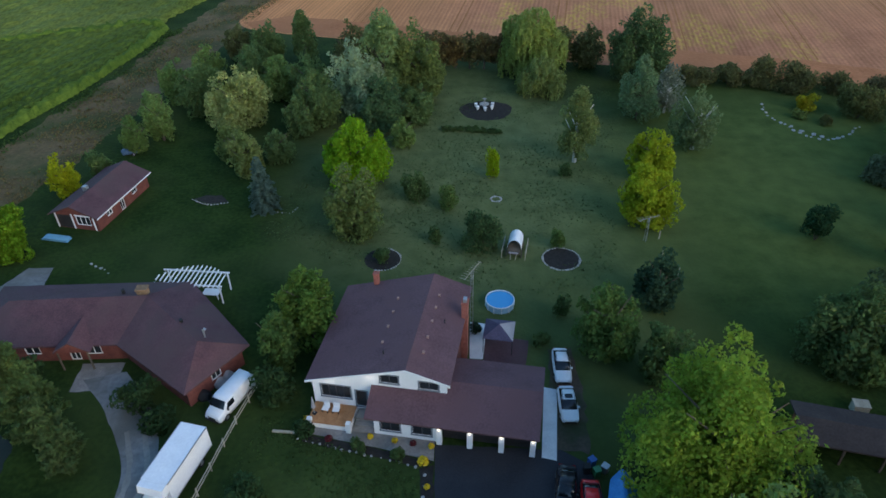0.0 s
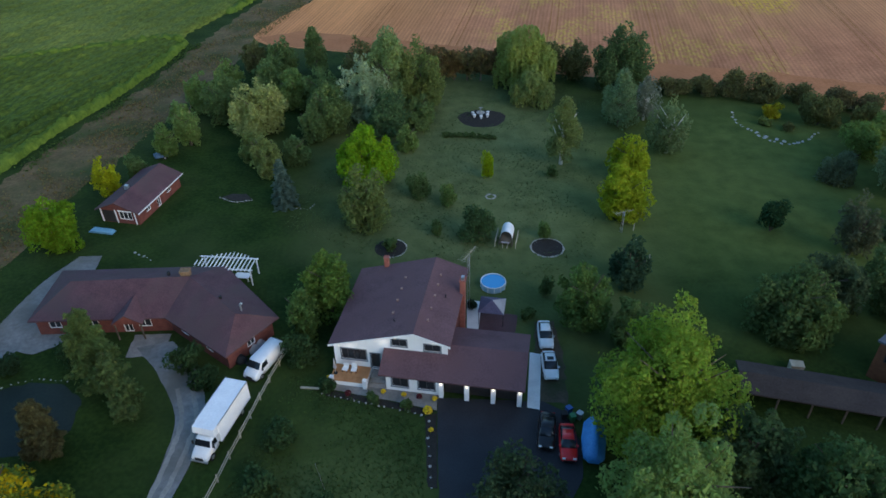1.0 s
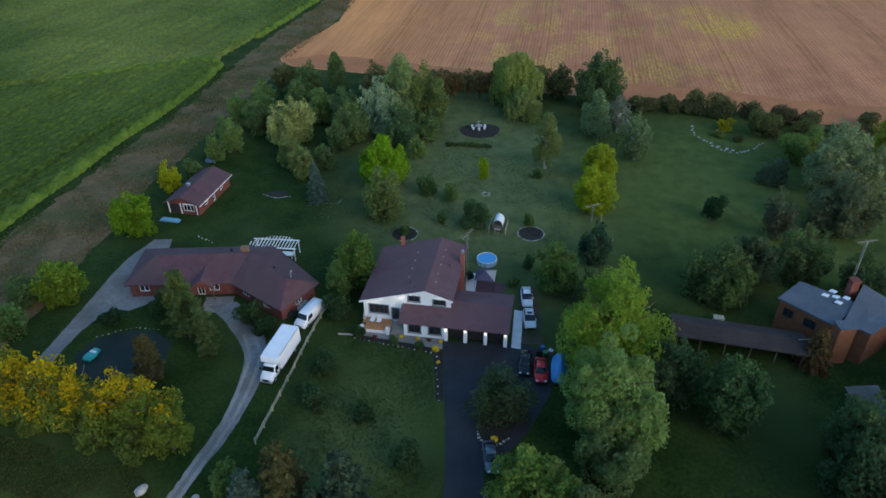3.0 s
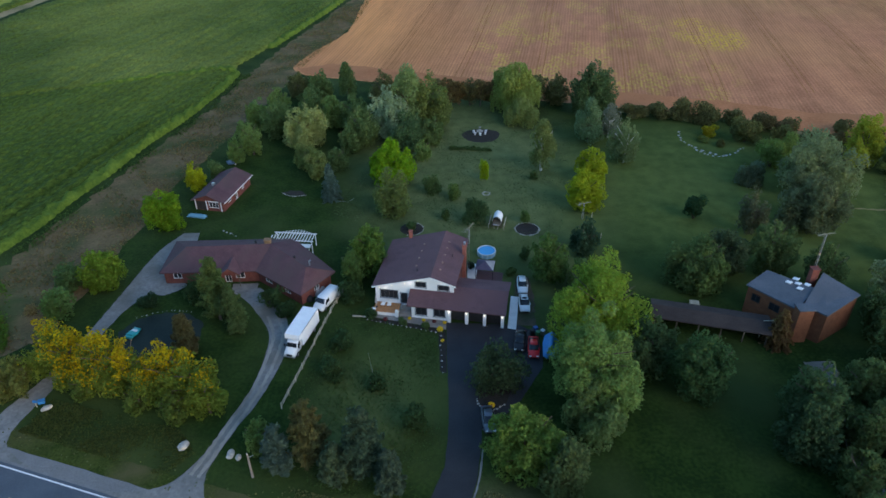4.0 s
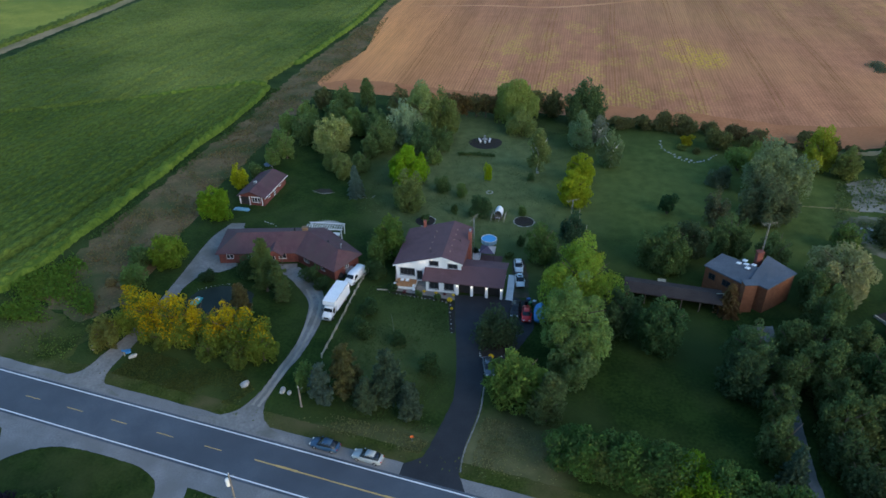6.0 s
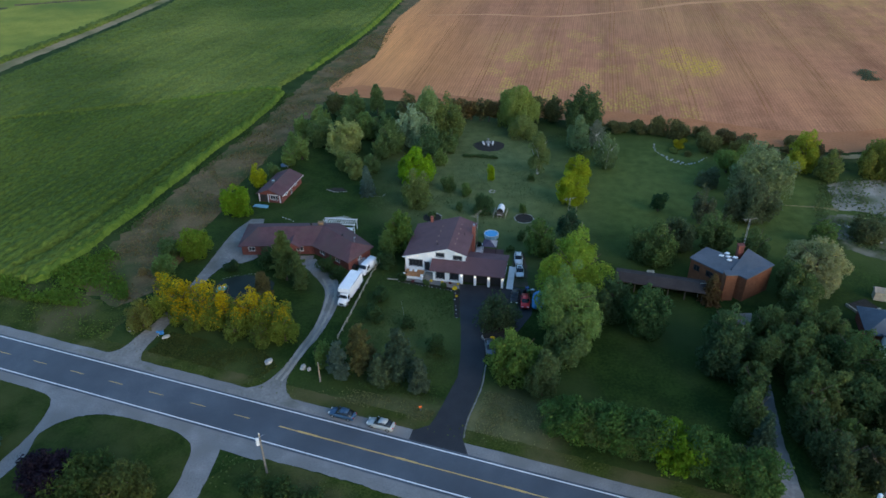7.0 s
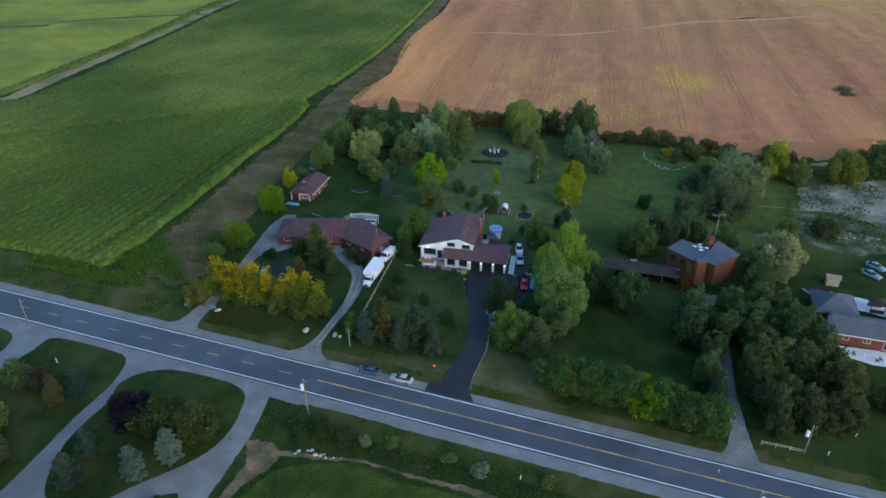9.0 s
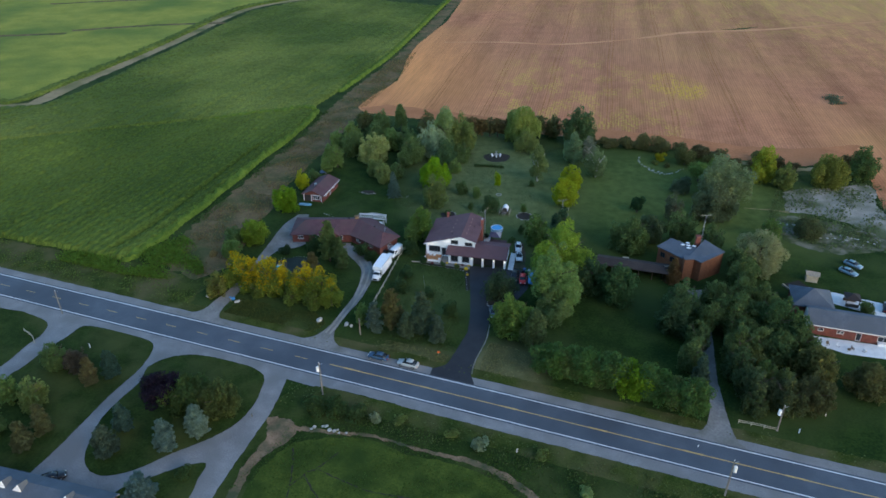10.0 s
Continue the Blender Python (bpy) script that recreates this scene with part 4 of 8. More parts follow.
def tree(x, y, h, r, kind, colour, label, name="tree", size=0.42, cover=0.85, bark=None, category="tree", group="", lean=0.0, lower=None, split=0.6):
    """A tree: a tapered trunk with limbs, and a crown of many small leaf clumps."""
    seed = int(abs(x * 131 + y * 17)) + 7
    size *= 0.7
    rnd, rng = random.Random(seed), np.random.default_rng(seed)
    base = thing(name, pose(x, y, 0, 0, lean, rnd.uniform(0, 360)), label, category, group)
    pts, nrm = crown_points(kind, h, r, size, rnd, rng, cover)
    drop, leaf, stretch = (1.0, 0.8, 1.9) if kind == "willow" else (0.0, 1.0, {"spruce": 1.3, "pine": 1.9}.get(kind, 1.3))
    layers = [("crown", colour, np.ones(len(pts), bool))]
    if lower:
        # the lower and inner leaves keep another colour, in drifts
        drift = 0.2 * np.sin(pts[:, 0] * 1.4 + 1.7 * np.sin(pts[:, 1] * 0.9)) + rng.normal(scale=0.13, size=len(pts))
        up = pts[:, 2] / h + drift > split
        layers = [("crown", colour, up), ("lower_crown", lower, ~up)]
    for crown_name, tone, mask in layers:
        verts, quads = leaves_at(pts[mask], nrm[mask], size * leaf, rng, stretch, drop)
        crown = quad_mesh(crown_name, verts, quads, FOLIAGE)
        crown.color = (*tone, 1.0)
        crown.parent = base
    bm = bmesh.new()
    t = max(0.05, 0.022 * h if kind != "shrub" else 0.03 * h)
    if kind in ("spruce", "pine"):
        rod(bm, (0, 0, -0.1), (0, 0, 0.97 * h), t, 0.02)
    elif kind == "shrub":
        for k in range(5):
            a = 2 * math.pi * k / 5 + rnd.uniform(0, 1)
            rod(bm, (0, 0, -0.1), (0.5 * r * math.cos(a), 0.5 * r * math.sin(a), 0.6 * h), t * 0.6, 0.02, 6)
    else:
        top = (rnd.gauss(0, 0.04 * h), rnd.gauss(0, 0.04 * h), 0.55 * h)
        rod(bm, (0, 0, -0.1), (top[0] * 0.4, top[1] * 0.4, 0.28 * h), t * 1.25, t)
        rod(bm, (top[0] * 0.4, top[1] * 0.4, 0.27 * h), top, t, 0.5 * t)
        for k in range(7):
            a, z = 2 * math.pi * k / 7 + rnd.uniform(-0.4, 0.4), rnd.uniform(0.24, 0.5) * h
            f = z / (0.55 * h)
            rod(bm, (top[0] * f, top[1] * f, z), (0.62 * r * math.cos(a), 0.62 * r * math.sin(a), min(0.9 * h, z + rnd.uniform(0.15, 0.34) * h)), 0.42 * t, 0.04, 6)
    part("trunk", bm, bark or BARK, base)
    return base


DARK, MID, OLIVE = (0.064, 0.092, 0.036), (0.084, 0.118, 0.04), (0.1, 0.12, 0.044)
YELLOW_GREEN, SILVER, PALE = (0.17, 0.21, 0.025), (0.17, 0.21, 0.13), (0.13, 0.17, 0.075)
BLUE_SPRUCE, HEDGE = (0.064, 0.095, 0.076), (0.07, 0.075, 0.032)
L_DARK = "dense dark green broadleaf tree in the grounds"
L_HEDGE = "brownish green boundary tree beside the ripe field"

# along the field at the back
for x, y, h, r, k, c in ((-29, 147, 9.5, 4.4, "round", DARK), (-21.8, 148, 10.4, 3.2, "tall", DARK), (-12, 143, 10.7, 4.6, "round", HEDGE), (-35.5, 150, 8, 4, "round", HEDGE),
                         (-40, 140, 7.5, 3.8, "round", MID), (35.4, 141, 9.4, 4.4, "round", HEDGE), (30, 143, 8, 4, "dense", HEDGE), (-4, 141, 9.5, 4.4, "round", HEDGE)):
    # leaf colour raised to stand for haze over the far boundary
    tree(x, y, h, r, k, (1.25 * c[0], 1.18 * c[1], 1.2 * c[2]), L_HEDGE, group="boundary trees", size=0.5)
for k in range(9):
    tree(3.5 + 2.9 * k, 143.2 - 0.5 * k, 8.2 + 0.5 * math.sin(k * 2.1), 3.1, "dense", (0.075 + 0.012 * (k % 3), 0.07, 0.034), "clipped brown-green hedge tree by the ripe field", "hedge_tree", 0.5, group="back hedge")
for x, y, h, r in ((49, 134.5, 3.2, 3.4), (55.2, 131.5, 3.8, 4.2), (61, 130, 4.6, 3.2), (66, 128.5, 6.2, 4.0), (72, 126.5, 5.5, 4.4), (79, 124.5, 4, 3), (86, 122, 3.4, 3), (92.5, 121, 3.0, 2.4), (104, 118.5, 3.2, 3)):
    tree(x, y, h, r, "shrub", (0.088, 0.084, 0.038), "low dark shrub on the field boundary", "shrub", 0.45, 1.2, category="shrub", group="boundary shrubs")
tree(-9, 121, 14.6, 5.9, "round", SILVER, "tall silvery-leaved poplar above darker trees", size=0.45)
tree(-4.5, 127, 15.4, 5.0, "tall", PALE, "pale green poplar among the boundary trees", size=0.45)
tree(1.5, 127.5, 15.9, 5.4, "round", OLIVE, "drooping olive-green willow beside a poplar", size=0.45)
tree(24.5, 137, 13.2, 6.6, "willow", (0.16, 0.185, 0.06), "large pale weeping willow at the end of the lawn", size=0.45)
tree(24.7, 127.5, 7.0, 4.2, "willow", (0.14, 0.16, 0.06), "smaller weeping willow in front of a larger one", size=0.45)
tree(44.2, 134, 15.2, 6.6, "round", (0.058, 0.085, 0.038), "tall dark green maple at the field edge", size=0.48)
tree(39.6, 115.5, 10.4, 3.7, "tall", (0.10, 0.14, 0.075), "pale grey-green poplar by the lawn", size=0.42)
tree(45.2, 118, 9, 3.0, "tall", (0.11, 0.12, 0.09), "thin half-bare birch on the lawn", size=0.4, cover=0.4, bark=BIRCH_BARK)
tree(45.5, 104, 11.6, 4.3, "round", (0.10, 0.125, 0.06), "birch with a white trunk and thin crown", size=0.4, cover=0.55, bark=BIRCH_BARK)
tree(25.9, 101, 12.6, 3.2, "tall", (0.105, 0.125, 0.05), "slender birch with a light crown", size=0.4, bark=BIRCH_BARK)

for x, y, h, r in ((84, 119.5, 5.2, 3.6), (89.5, 118.5, 3.4, 2.8), (95, 114.5, 2.2, 2.4), (101, 112.5, 2.4, 2.6), (108, 110.5, 4.4, 2.6), (113, 109.5, 2.2, 2.4), (124, 108.5, 4.2, 2.8), (128, 110, 3.4, 3.0), (133, 112, 4.0, 3.0), (138, 113, 5.6, 3.4)):
    tree(x, y, h, r, "shrub", (0.078, 0.066, 0.034), "brownish scrub along the dirt field edge", "shrub", 0.45, 1.1, category="shrub", group="field edge scrub")
sheet("dirt_edge", ribbon([(82, 124.4), (90, 119.6), (98, 115.0), (106, 111.2), (114, 109), (124, 110.5), (134, 114)], 2.2, [1.0, 2.4, 3.0, 3.2, 2.4, 2.0, 1.0]), 0.04, FAR_TRACK, "dirt strip along the field edge", 0.4, 0.8, "track")
sheet("scrub_ground", [(84, 121), (97, 114), (106, 110), (114, 108), (125, 109), (138, 113), (133, 104), (122, 99), (104, 99), (92, 108)], 0.008, ROUGH_GRASS, "rough dry ground below the field edge", 0.5, 1.5)

# thicket at the back left of the garden
for x, y, h, r, c in ((-24, 130, 8.5, 4.8, MID), (-36.8, 124, 10.7, 5.0, DARK), (-41.5, 113, 9, 3.2, MID), (-15.5, 117, 10.4, 4.9, DARK), (-5.1, 115, 10.3, 4.8, (0.045, 0.075, 0.035)),
                      (-18.4, 113, 7.7, 3.2, DARK), (-24.8, 100, 8.6, 3.4, OLIVE), (-30, 134, 9, 4.4, DARK), (-18, 126, 10, 4.6, DARK), (-43, 130, 8, 4, MID), (-45.5, 121, 6, 3, MID),
                      (-20.5, 104, 6, 2.8, DARK), (1.5, 117, 7.5, 3.4, DARK), (-31, 141, 8, 4, DARK), (-1, 108, 5.5, 2.6, MID)):
    # lightened leaves: haze lifting the thicket's shadows is put into the colour
    tree(x, y, h, r, "round", (1.25 * c[0], 1.2 * c[1], 1.25 * c[2]), L_DARK, group="thicket trees", size=0.42)
tree(-29.2, 117, 11.4, 6.4, "round", (0.19, 0.205, 0.085), "pale yellow-green willow with a wide crown", size=0.45)
tree(-28, 105, 6.5, 3.2, "round", OLIVE, "low olive tree under a willow", size=0.42)
tree(-7.5, 96, 10.8, 5.8, "bright", (0.12, 0.185, 0.024), "vivid bright green maple in the garden", size=0.42, cover=1.0)
tree(-7.2, 83.0, 10.8, 4.6, "round", (0.10, 0.12, 0.045), "dull olive weeping willow behind the house", size=0.42)
tree(-20.4, 90, 8.6, 2.3, "spruce", BLUE_SPRUCE, "slim grey-blue spruce on the lawn", size=0.42)
tree(36, 95, 8.4, 4.0, "bright", (0.19, 0.208, 0.03), "yellow-green maple turning in autumn", size=0.42, cover=1.0)
tree(32.3, 83.5, 9.4, 4.6, "bright", (0.185, 0.205, 0.03), "yellow-green maple turning in autumn", size=0.42, cover=1.0)
tree(53, 78, 5.5, 2.5, "shrub", (0.025, 0.05, 0.022), "dark round yew bush on the open lawn", "bush", 0.35, 1.3, category="bush")
for x, y, h, r, c in ((1.0, 91.5, 4.2, 2.1, DARK), (5.7, 88.5, 3.9, 1.6, MID), (12.7, 97, 5.2, 1.2, YELLOW_GREEN), (3.4, 80.2, 2.9, 1.0, DARK), (9.4, 79, 5.1, 3.0, (0.045, 0.07, 0.03)), (-3.2, 76.6, 2.0, 1.2, DARK),
                      (19.4, 78.3, 3.6, 1.1, MID), (23.5, 96.5, 2.6, 1.2, DARK), (14.5, 52.6 + 8, 1.4, 1.2, DARK), (17.5, 65, 3, 1.1, DARK)):
    tree(x, y, h, r, "shrub", c, "small ornamental tree on the lawn", "small_tree", 0.3, 1.0, category="shrub", group="lawn shrubs")
for x, y, h, r, c in ((77.5, 113.5, 6.6, 4.4, HEDGE), (78, 100, 6.8, 4.2, MID), (70, 92, 6.4, 3.4, (0.06, 0.08, 0.05)), (83, 104, 6, 3.6, MID), (86, 112, 5, 3.0, HEDGE), (70.5, 117.5, 2.6, 2.0, (0.2, 0.17, 0.03)), (67.5, 114, 1.6, 1.4, OLIVE), (71, 111.5, 1.5, 1.6, HEDGE)):
    # colour scaled up for haze at this distance
    tree(x, y, h, r, "shrub", (1.2 * c[0], 1.15 * c[1], 1.1 * c[2]), "rounded garden shrub near the rock edging", "shrub", 0.42, 1.2, category="shrub", group="garden shrubs")

# round the main house
tree(-10.4, 63, 10.3, 3.9, "bright", (0.075, 0.11, 0.03), "green tree close beside the house", size=0.4)
tree(-13.4, 59, 7.7, 2.6, "round", (0.068, 0.1, 0.034), "green tree close beside the house", size=0.38)
tree(-13, 54, 4.2, 2.2, "shrub", (0.034, 0.054, 0.022), "dark shrub at the house corner", "shrub", 0.35, category="shrub")
tree(20.8, 58.5, 10.6, 4.0, "round", (0.07, 0.105, 0.035), "grey-green tree beside the parked cars", size=0.42)
tree(28.5, 66, 8.5, 3.2, "round", (0.03, 0.055, 0.03), "dark green conifer behind the lawn", size=0.42)
tree(26, 55, 7.0, 3.4, "round", DARK, "dark small tree beside the parking", size=0.4)
tree(22.4, 28.8, 17.6, 7.0, "round", (0.108, 0.153, 0.056), "giant silver-green poplar beside the driveway", size=0.36, cover=1.0)
tree(21.5, 24.5, 9.5, 5.2, "round", (0.095, 0.13, 0.055), "silver-green poplar beside the lawn", size=0.36, cover=1.0)
tree(25.4, 42.0, 16.8, 7.9, "bright", (0.125, 0.17, 0.036), "giant light green maple above the parked cars", size=0.36, cover=0.9)
tree(11.4, 18.2, 11.0, 5.5, "round", (0.088, 0.124, 0.036), "light green tree near the driveway entrance", size=0.42)
tree(15.6, 14.2, 9.4, 3.4, "tall", (0.06, 0.08, 0.036), "dull green tree beside the driveway", size=0.38)
tree(9.6, 33.4, 7.2, 4.8, "round", (0.042, 0.06, 0.03), "sparse dark tree on the driveway island", size=0.35, cover=0.35)
for k in range(13):
    x = 17.6 + 2.15 * k
    y = 5.3 - 0.3 * (x - 17.6) - 0.006 * (x - 17.6) ** 2
    h, c = 7.7 + 0.7 * math.sin(2.3 * k), ((0.052, 0.086, 0.03), (0.06, 0.1, 0.031), (0.066, 0.088, 0.032))[k * 7 % 3]
    if k in (7, 8):
        c = (0.095, 0.145, 0.022)
    tree(x, y, h, 4.2, "dense", c, "dense roadside hedge tree along the lawn", "hedge_tree", 0.38, 0.9, group="roadside hedge")
tree(-19.4, 19.4, 8.2, 2.6, "pine", (0.046, 0.07, 0.056), "blue spruce near the road", size=0.36)
tree(-15.6, 20.4, 11.4, 3.3, "pine", (0.068, 0.066, 0.03), "rust-tinged thin conifer near the road", size=0.4)
tree(-8.8, 18.7, 11.6, 3.6, "pine", (0.045, 0.066, 0.042), "grey-green spruce near the road", size=0.4)
tree(-5.4, 15.9, 7.0, 2.5, "pine", (0.046, 0.066, 0.045), "small blue-green spruce near the road", size=0.36)
tree(-12.2, 17.6, 6.4, 2.6, "pine", (0.05, 0.07, 0.042), "dark low spruce between taller ones", size=0.36)
tree(-22.5, 22.5, 6, 2.4, "round", MID, "small green tree by the fence", size=0.38)
for x, y, h, r in ((-2.3, 25.5, 4.2, 2.0), (-14.6, 36, 3.8, 2.2), (-13.9, 41.8, 3.6, 2.0), (-8, 33, 2.7, 1.5), (-9.5, 49.4, 2.2, 1.1)):
    tree(x, y, h, r, "shrub", (0.036, 0.06, 0.026), "rounded dark shrub on the front lawn", "shrub", 0.33, 1.2, category="shrub", group="front lawn shrubs")

# the bungalow's grounds
for x, y, h, r, f in ((-55.4, 39.0, 10.4, 4.4, 0.66), (-51.6, 36.8, 10.2, 4.0, 0.56), (-46.4, 34.8, 11.2, 4.3, 0.56), (-42.4, 34.0, 10.6, 4.0, 0.6), (-37.6, 33.0, 11.2, 4.4, 0.58), (-33.4, 31.4, 10.6, 4.2, 0.78), (-30.8, 29.6, 8.4, 3.4, 0.95)):
    tree(x, y, h, r, "round", (0.235, 0.17, 0.026), "locust tree turning golden yellow above green lower leaves", group="golden trees", size=0.34, cover=0.62, lower=(0.095, 0.118, 0.028), split=f)
for x, y, h, r in ((-49.4, 33.4, 4.6, 2.4), (-40.6, 30.6, 4.8, 2.5), (-35.2, 28.6, 5.0, 2.5)):
    tree(x, y, h, r, "round", (0.066, 0.088, 0.026), "green lower growth below the golden trees", "understorey_tree", 0.4, 0.6, group="green understorey")
tree(-66.2, 53.0, 2.2, 1.2, "shrub", (0.17, 0.13, 0.07), "dry tan bush at the end of the fallow strip", "bush", 0.3, 1.0, category="bush")
tree(-59.5, 34.5, 7, 3.2, "round", (0.085, 0.09, 0.03), "olive tree beside the west drive", size=0.42)
tree(-57, 60, 8.0, 4.5, "round", (0.1, 0.135, 0.026), "yellow-green tree beside the gravel drive", size=0.42)
tree(-61, 52, 6.5, 3.4, "shrub", MID, "wild shrub on the fallow strip", "shrub", 0.42, category="shrub")
tree(-62, 60, 5.5, 3.4, "shrub", DARK, "wild shrub on the fallow strip", "shrub", 0.42, category="shrub")
tree(-52.6, 80.5, 8.2, 4.7, "bright", (0.1, 0.15, 0.022), "bright green maple beside the shed", size=0.42, cover=1.0)
tree(-50.5, 95.5, 7.4, 2.6, "round", (0.2, 0.2, 0.025), "small yellow tree behind the shed", size=0.4)
tree(-47, 100, 5, 2.6, "shrub", DARK, "dark shrub behind the shed", "shrub", 0.4, category="shrub")
tree(-44.5, 109, 7, 2.8, "round", MID, "green tree by the fallow strip", size=0.42)
tree(-34.4, 50.2, 12.6, 3.5, "pine", (0.066, 0.09, 0.034), "tall olive-green pine before the bungalow", size=0.32)
tree(-31.0, 46.8, 9.6, 2.8, "pine", (0.056, 0.078, 0.032), "dark green pine beside a taller one", size=0.32)
tree(-37.4, 42.2, 7.6, 2.7, "pine", (0.066, 0.06, 0.03), "rust-tinged thin conifer on the pond bank", size=0.32)
tree(-38.5, 55.5, 5, 3.0, "shrub", (0.034, 0.054, 0.022), "dark shrub under the bungalow windows", "shrub", 0.4, category="shrub")
tree(-26.5, 54.0, 3.6, 2.4, "shrub", (0.034, 0.054, 0.022), "dark shrub under the bungalow eaves", "shrub", 0.35, category="shrub")
tree(-23.5, 50.6, 3.2, 2.0, "shrub", (0.034, 0.054, 0.022), "dark shrub under the bungalow eaves", "shrub", 0.35, category="shrub")
tree(-47, 54, 2.8, 1.7, "shrub", (0.025, 0.045, 0.022), "dark clipped round bush beside the gravel", "bush", 0.3, 1.4, category="bush")

# the cedar house's grounds
for x, y, h, r, c in ((37.6, 31, 11.5, 5.2, (0.042, 0.075, 0.03)), (31.2, 35.2, 11, 4.8, (0.045, 0.072, 0.032)), (50, 24, 11.5, 5.4, (0.05, 0.08, 0.035)), (47, 19, 9.5, 4.6, (0.04, 0.065, 0.03)), (50.5, 13, 8, 3.4, DARK), (58.5, 27, 9, 4, DARK), (64, 27, 10, 4.6, DARK), (66, 8, 9, 4.6, DARK), (71.5, 10, 9, 4, DARK), (60, 14, 8, 4, DARK), (70, 42, 9, 4, DARK), (54.5, 19, 10, 3.6, DARK), (60.5, 20, 11, 5.2, DARK),
                      (57.6, 8.5, 10.5, 3.8, DARK), (57, -3.5, 9.4, 3.4, (0.055, 0.075, 0.035)), (68.5, 16, 12.5, 6.0, (0.045, 0.075, 0.03)), (62.5, 9, 9, 4.2, OLIVE), (45.6, 56, 10.2, 5.6, (0.06, 0.09, 0.035)), (52, 60, 9, 4.5, (0.05, 0.07, 0.035)),
                      (61.8, 72, 10.5, 3.2, (0.07, 0.08, 0.045)), (46.5, 55, 8, 4.2, MID), (47.5, 6, 9, 3.4, DARK), (68, 34, 11, 4, DARK), (69.5, 26, 9.5, 4.0, DARK), (66.5, 53.5, 10, 4, DARK), (60, 60, 11, 4.6, DARK), (55.2, -1.0, 8, 3.2, (0.042, 0.062, 0.028)), (56, 3.5, 9, 3.6, (0.042, 0.065, 0.028)), (55.2, -7.0, 6, 2.8, (0.045, 0.062, 0.026)), (61.5, -5.5, 8, 4.0, (0.05, 0.062, 0.028)), (67, -5, 8.5, 4.4, (0.052, 0.058, 0.026)), (60.5, 1.5, 6.5, 3, MID), (63, -1, 6.5, 3.2, OLIVE)):
    tree(x, y, h, r, "round", (1.0 * c[0], 0.95 * c[1], 1.0 * c[2]), L_DARK, group="neighbour trees", size=0.42)
tree(47.5, 1.2, 8.5, 2.3, "spruce", (0.045, 0.07, 0.045), "dark spruce beside the narrow driveway", size=0.42)
tree(71, 2, 9.5, 5.0, "round", (0.072, 0.075, 0.03), "brownish tree beside the lawn", size=0.45)
tree(79.5, -1.5, 8, 4.4, "round", (0.074, 0.074, 0.032), "brownish tree beside the lawn", size=0.45)
tree(53, 40, 7.2, 2.4, "spruce", (0.115, 0.07, 0.036), "reddish-brown conifer against the cedar house", size=0.42)
tree(81, 87, 14.8, 8.6, "round", (0.12, 0.145, 0.078), "big grey-green poplar behind the cedar house", size=0.5)
tree(74, 74, 12.5, 7.0, "round", (0.075, 0.09, 0.05), "dark tree under a grey poplar", size=0.48)
tree(76.4, 45.6, 11.8, 7.4, "round", (0.175, 0.178, 0.095), "pale olive tree between the houses", size=0.45)
tree(98.5, 100, 13, 6.0, "round", (0.17, 0.18, 0.035), "yellow-green tree on the field edge", size=0.48)
tree(103.5, 95, 9, 4, "round", OLIVE, "olive tree on the field edge", size=0.48)
tree(118, 97, 10.5, 6.8, "round", (0.115, 0.12, 0.035), "broad olive tree by the bare sand", size=0.48)
tree(131, 101, 12.5, 5, "round", DARK, "dark tree at the field corner", size=0.48)
tree(97, 63.5, 6, 4.4, "round", (0.07, 0.08, 0.04), "small tree on weedy ground", size=0.42)
tree(85, 60, 8, 3.6, "round", MID, "tree at the edge of the weedy ground", size=0.42)
tree(163, 185, 1.1, 5.4, "shrub", (0.085, 0.09, 0.056), "low uncut weedy patch in the ripe field", "weed_patch", 0.5, 1.0, category="weeds")
tree(160.5, 178.5, 1.0, 4.2, "shrub", (0.08, 0.085, 0.052), "low uncut weedy patch in the ripe field", "weed_patch", 0.5, 1.0, category="weeds")
tree(94, 66 - 40, 4, 2, "shrub", DARK, "dark shrub behind the terrace", "shrub", 0.35, category="shrub")

# south of the road
tree(-58.4, -4.5, 8.6, 4.4, "dense", (0.014, 0.011, 0.018), "dark purple-leaved plum tree", size=0.38, cover=1.0)
tree(-52.6, -5.4, 8.5, 5.6, "round", (0.038, 0.056, 0.02), "olive-green bushy tree on the island", size=0.4)
tree(-47.4, -6.0, 8.0, 5.3, "round", (0.047, 0.06, 0.023), "brown-tinged bushy tree on the island", size=0.4)
for x, y, h, r, c in ((-49.3, -12.2, 7.6, 2.7, (0.105, 0.135, 0.105)), (-54, -15.6, 7.6, 2.5, (0.085, 0.115, 0.095)), (-63.6, -11.2, 6.8, 2.2, (0.04, 0.065, 0.05)), (-64.2, -17.2, 7.4, 2.6, (0.05, 0.065, 0.045)), (-53.6, -27.6, 7, 3.2, (0.07, 0.10, 0.09)),
                      (-72.6, 4.2, 7.2, 2.1, (0.04, 0.065, 0.045)), (-75.8, 1.8, 7.2, 2.0, (0.085, 0.07, 0.036)), (-78.4, -12, 7.6, 2.1, (0.075, 0.072, 0.035)), (-79.8, -16.2, 7.2, 2.2, (0.072, 0.07, 0.035)), (-84, -21, 7.5, 2.3, (0.07, 0.075, 0.035))):
    tree(x, y, h * 0.96, r * 1.05, "pine", (0.84 * c[0], 0.92 * c[1], 0.92 * c[2]), "young spruce on the lawn south of the road", group="young spruces", size=0.34)
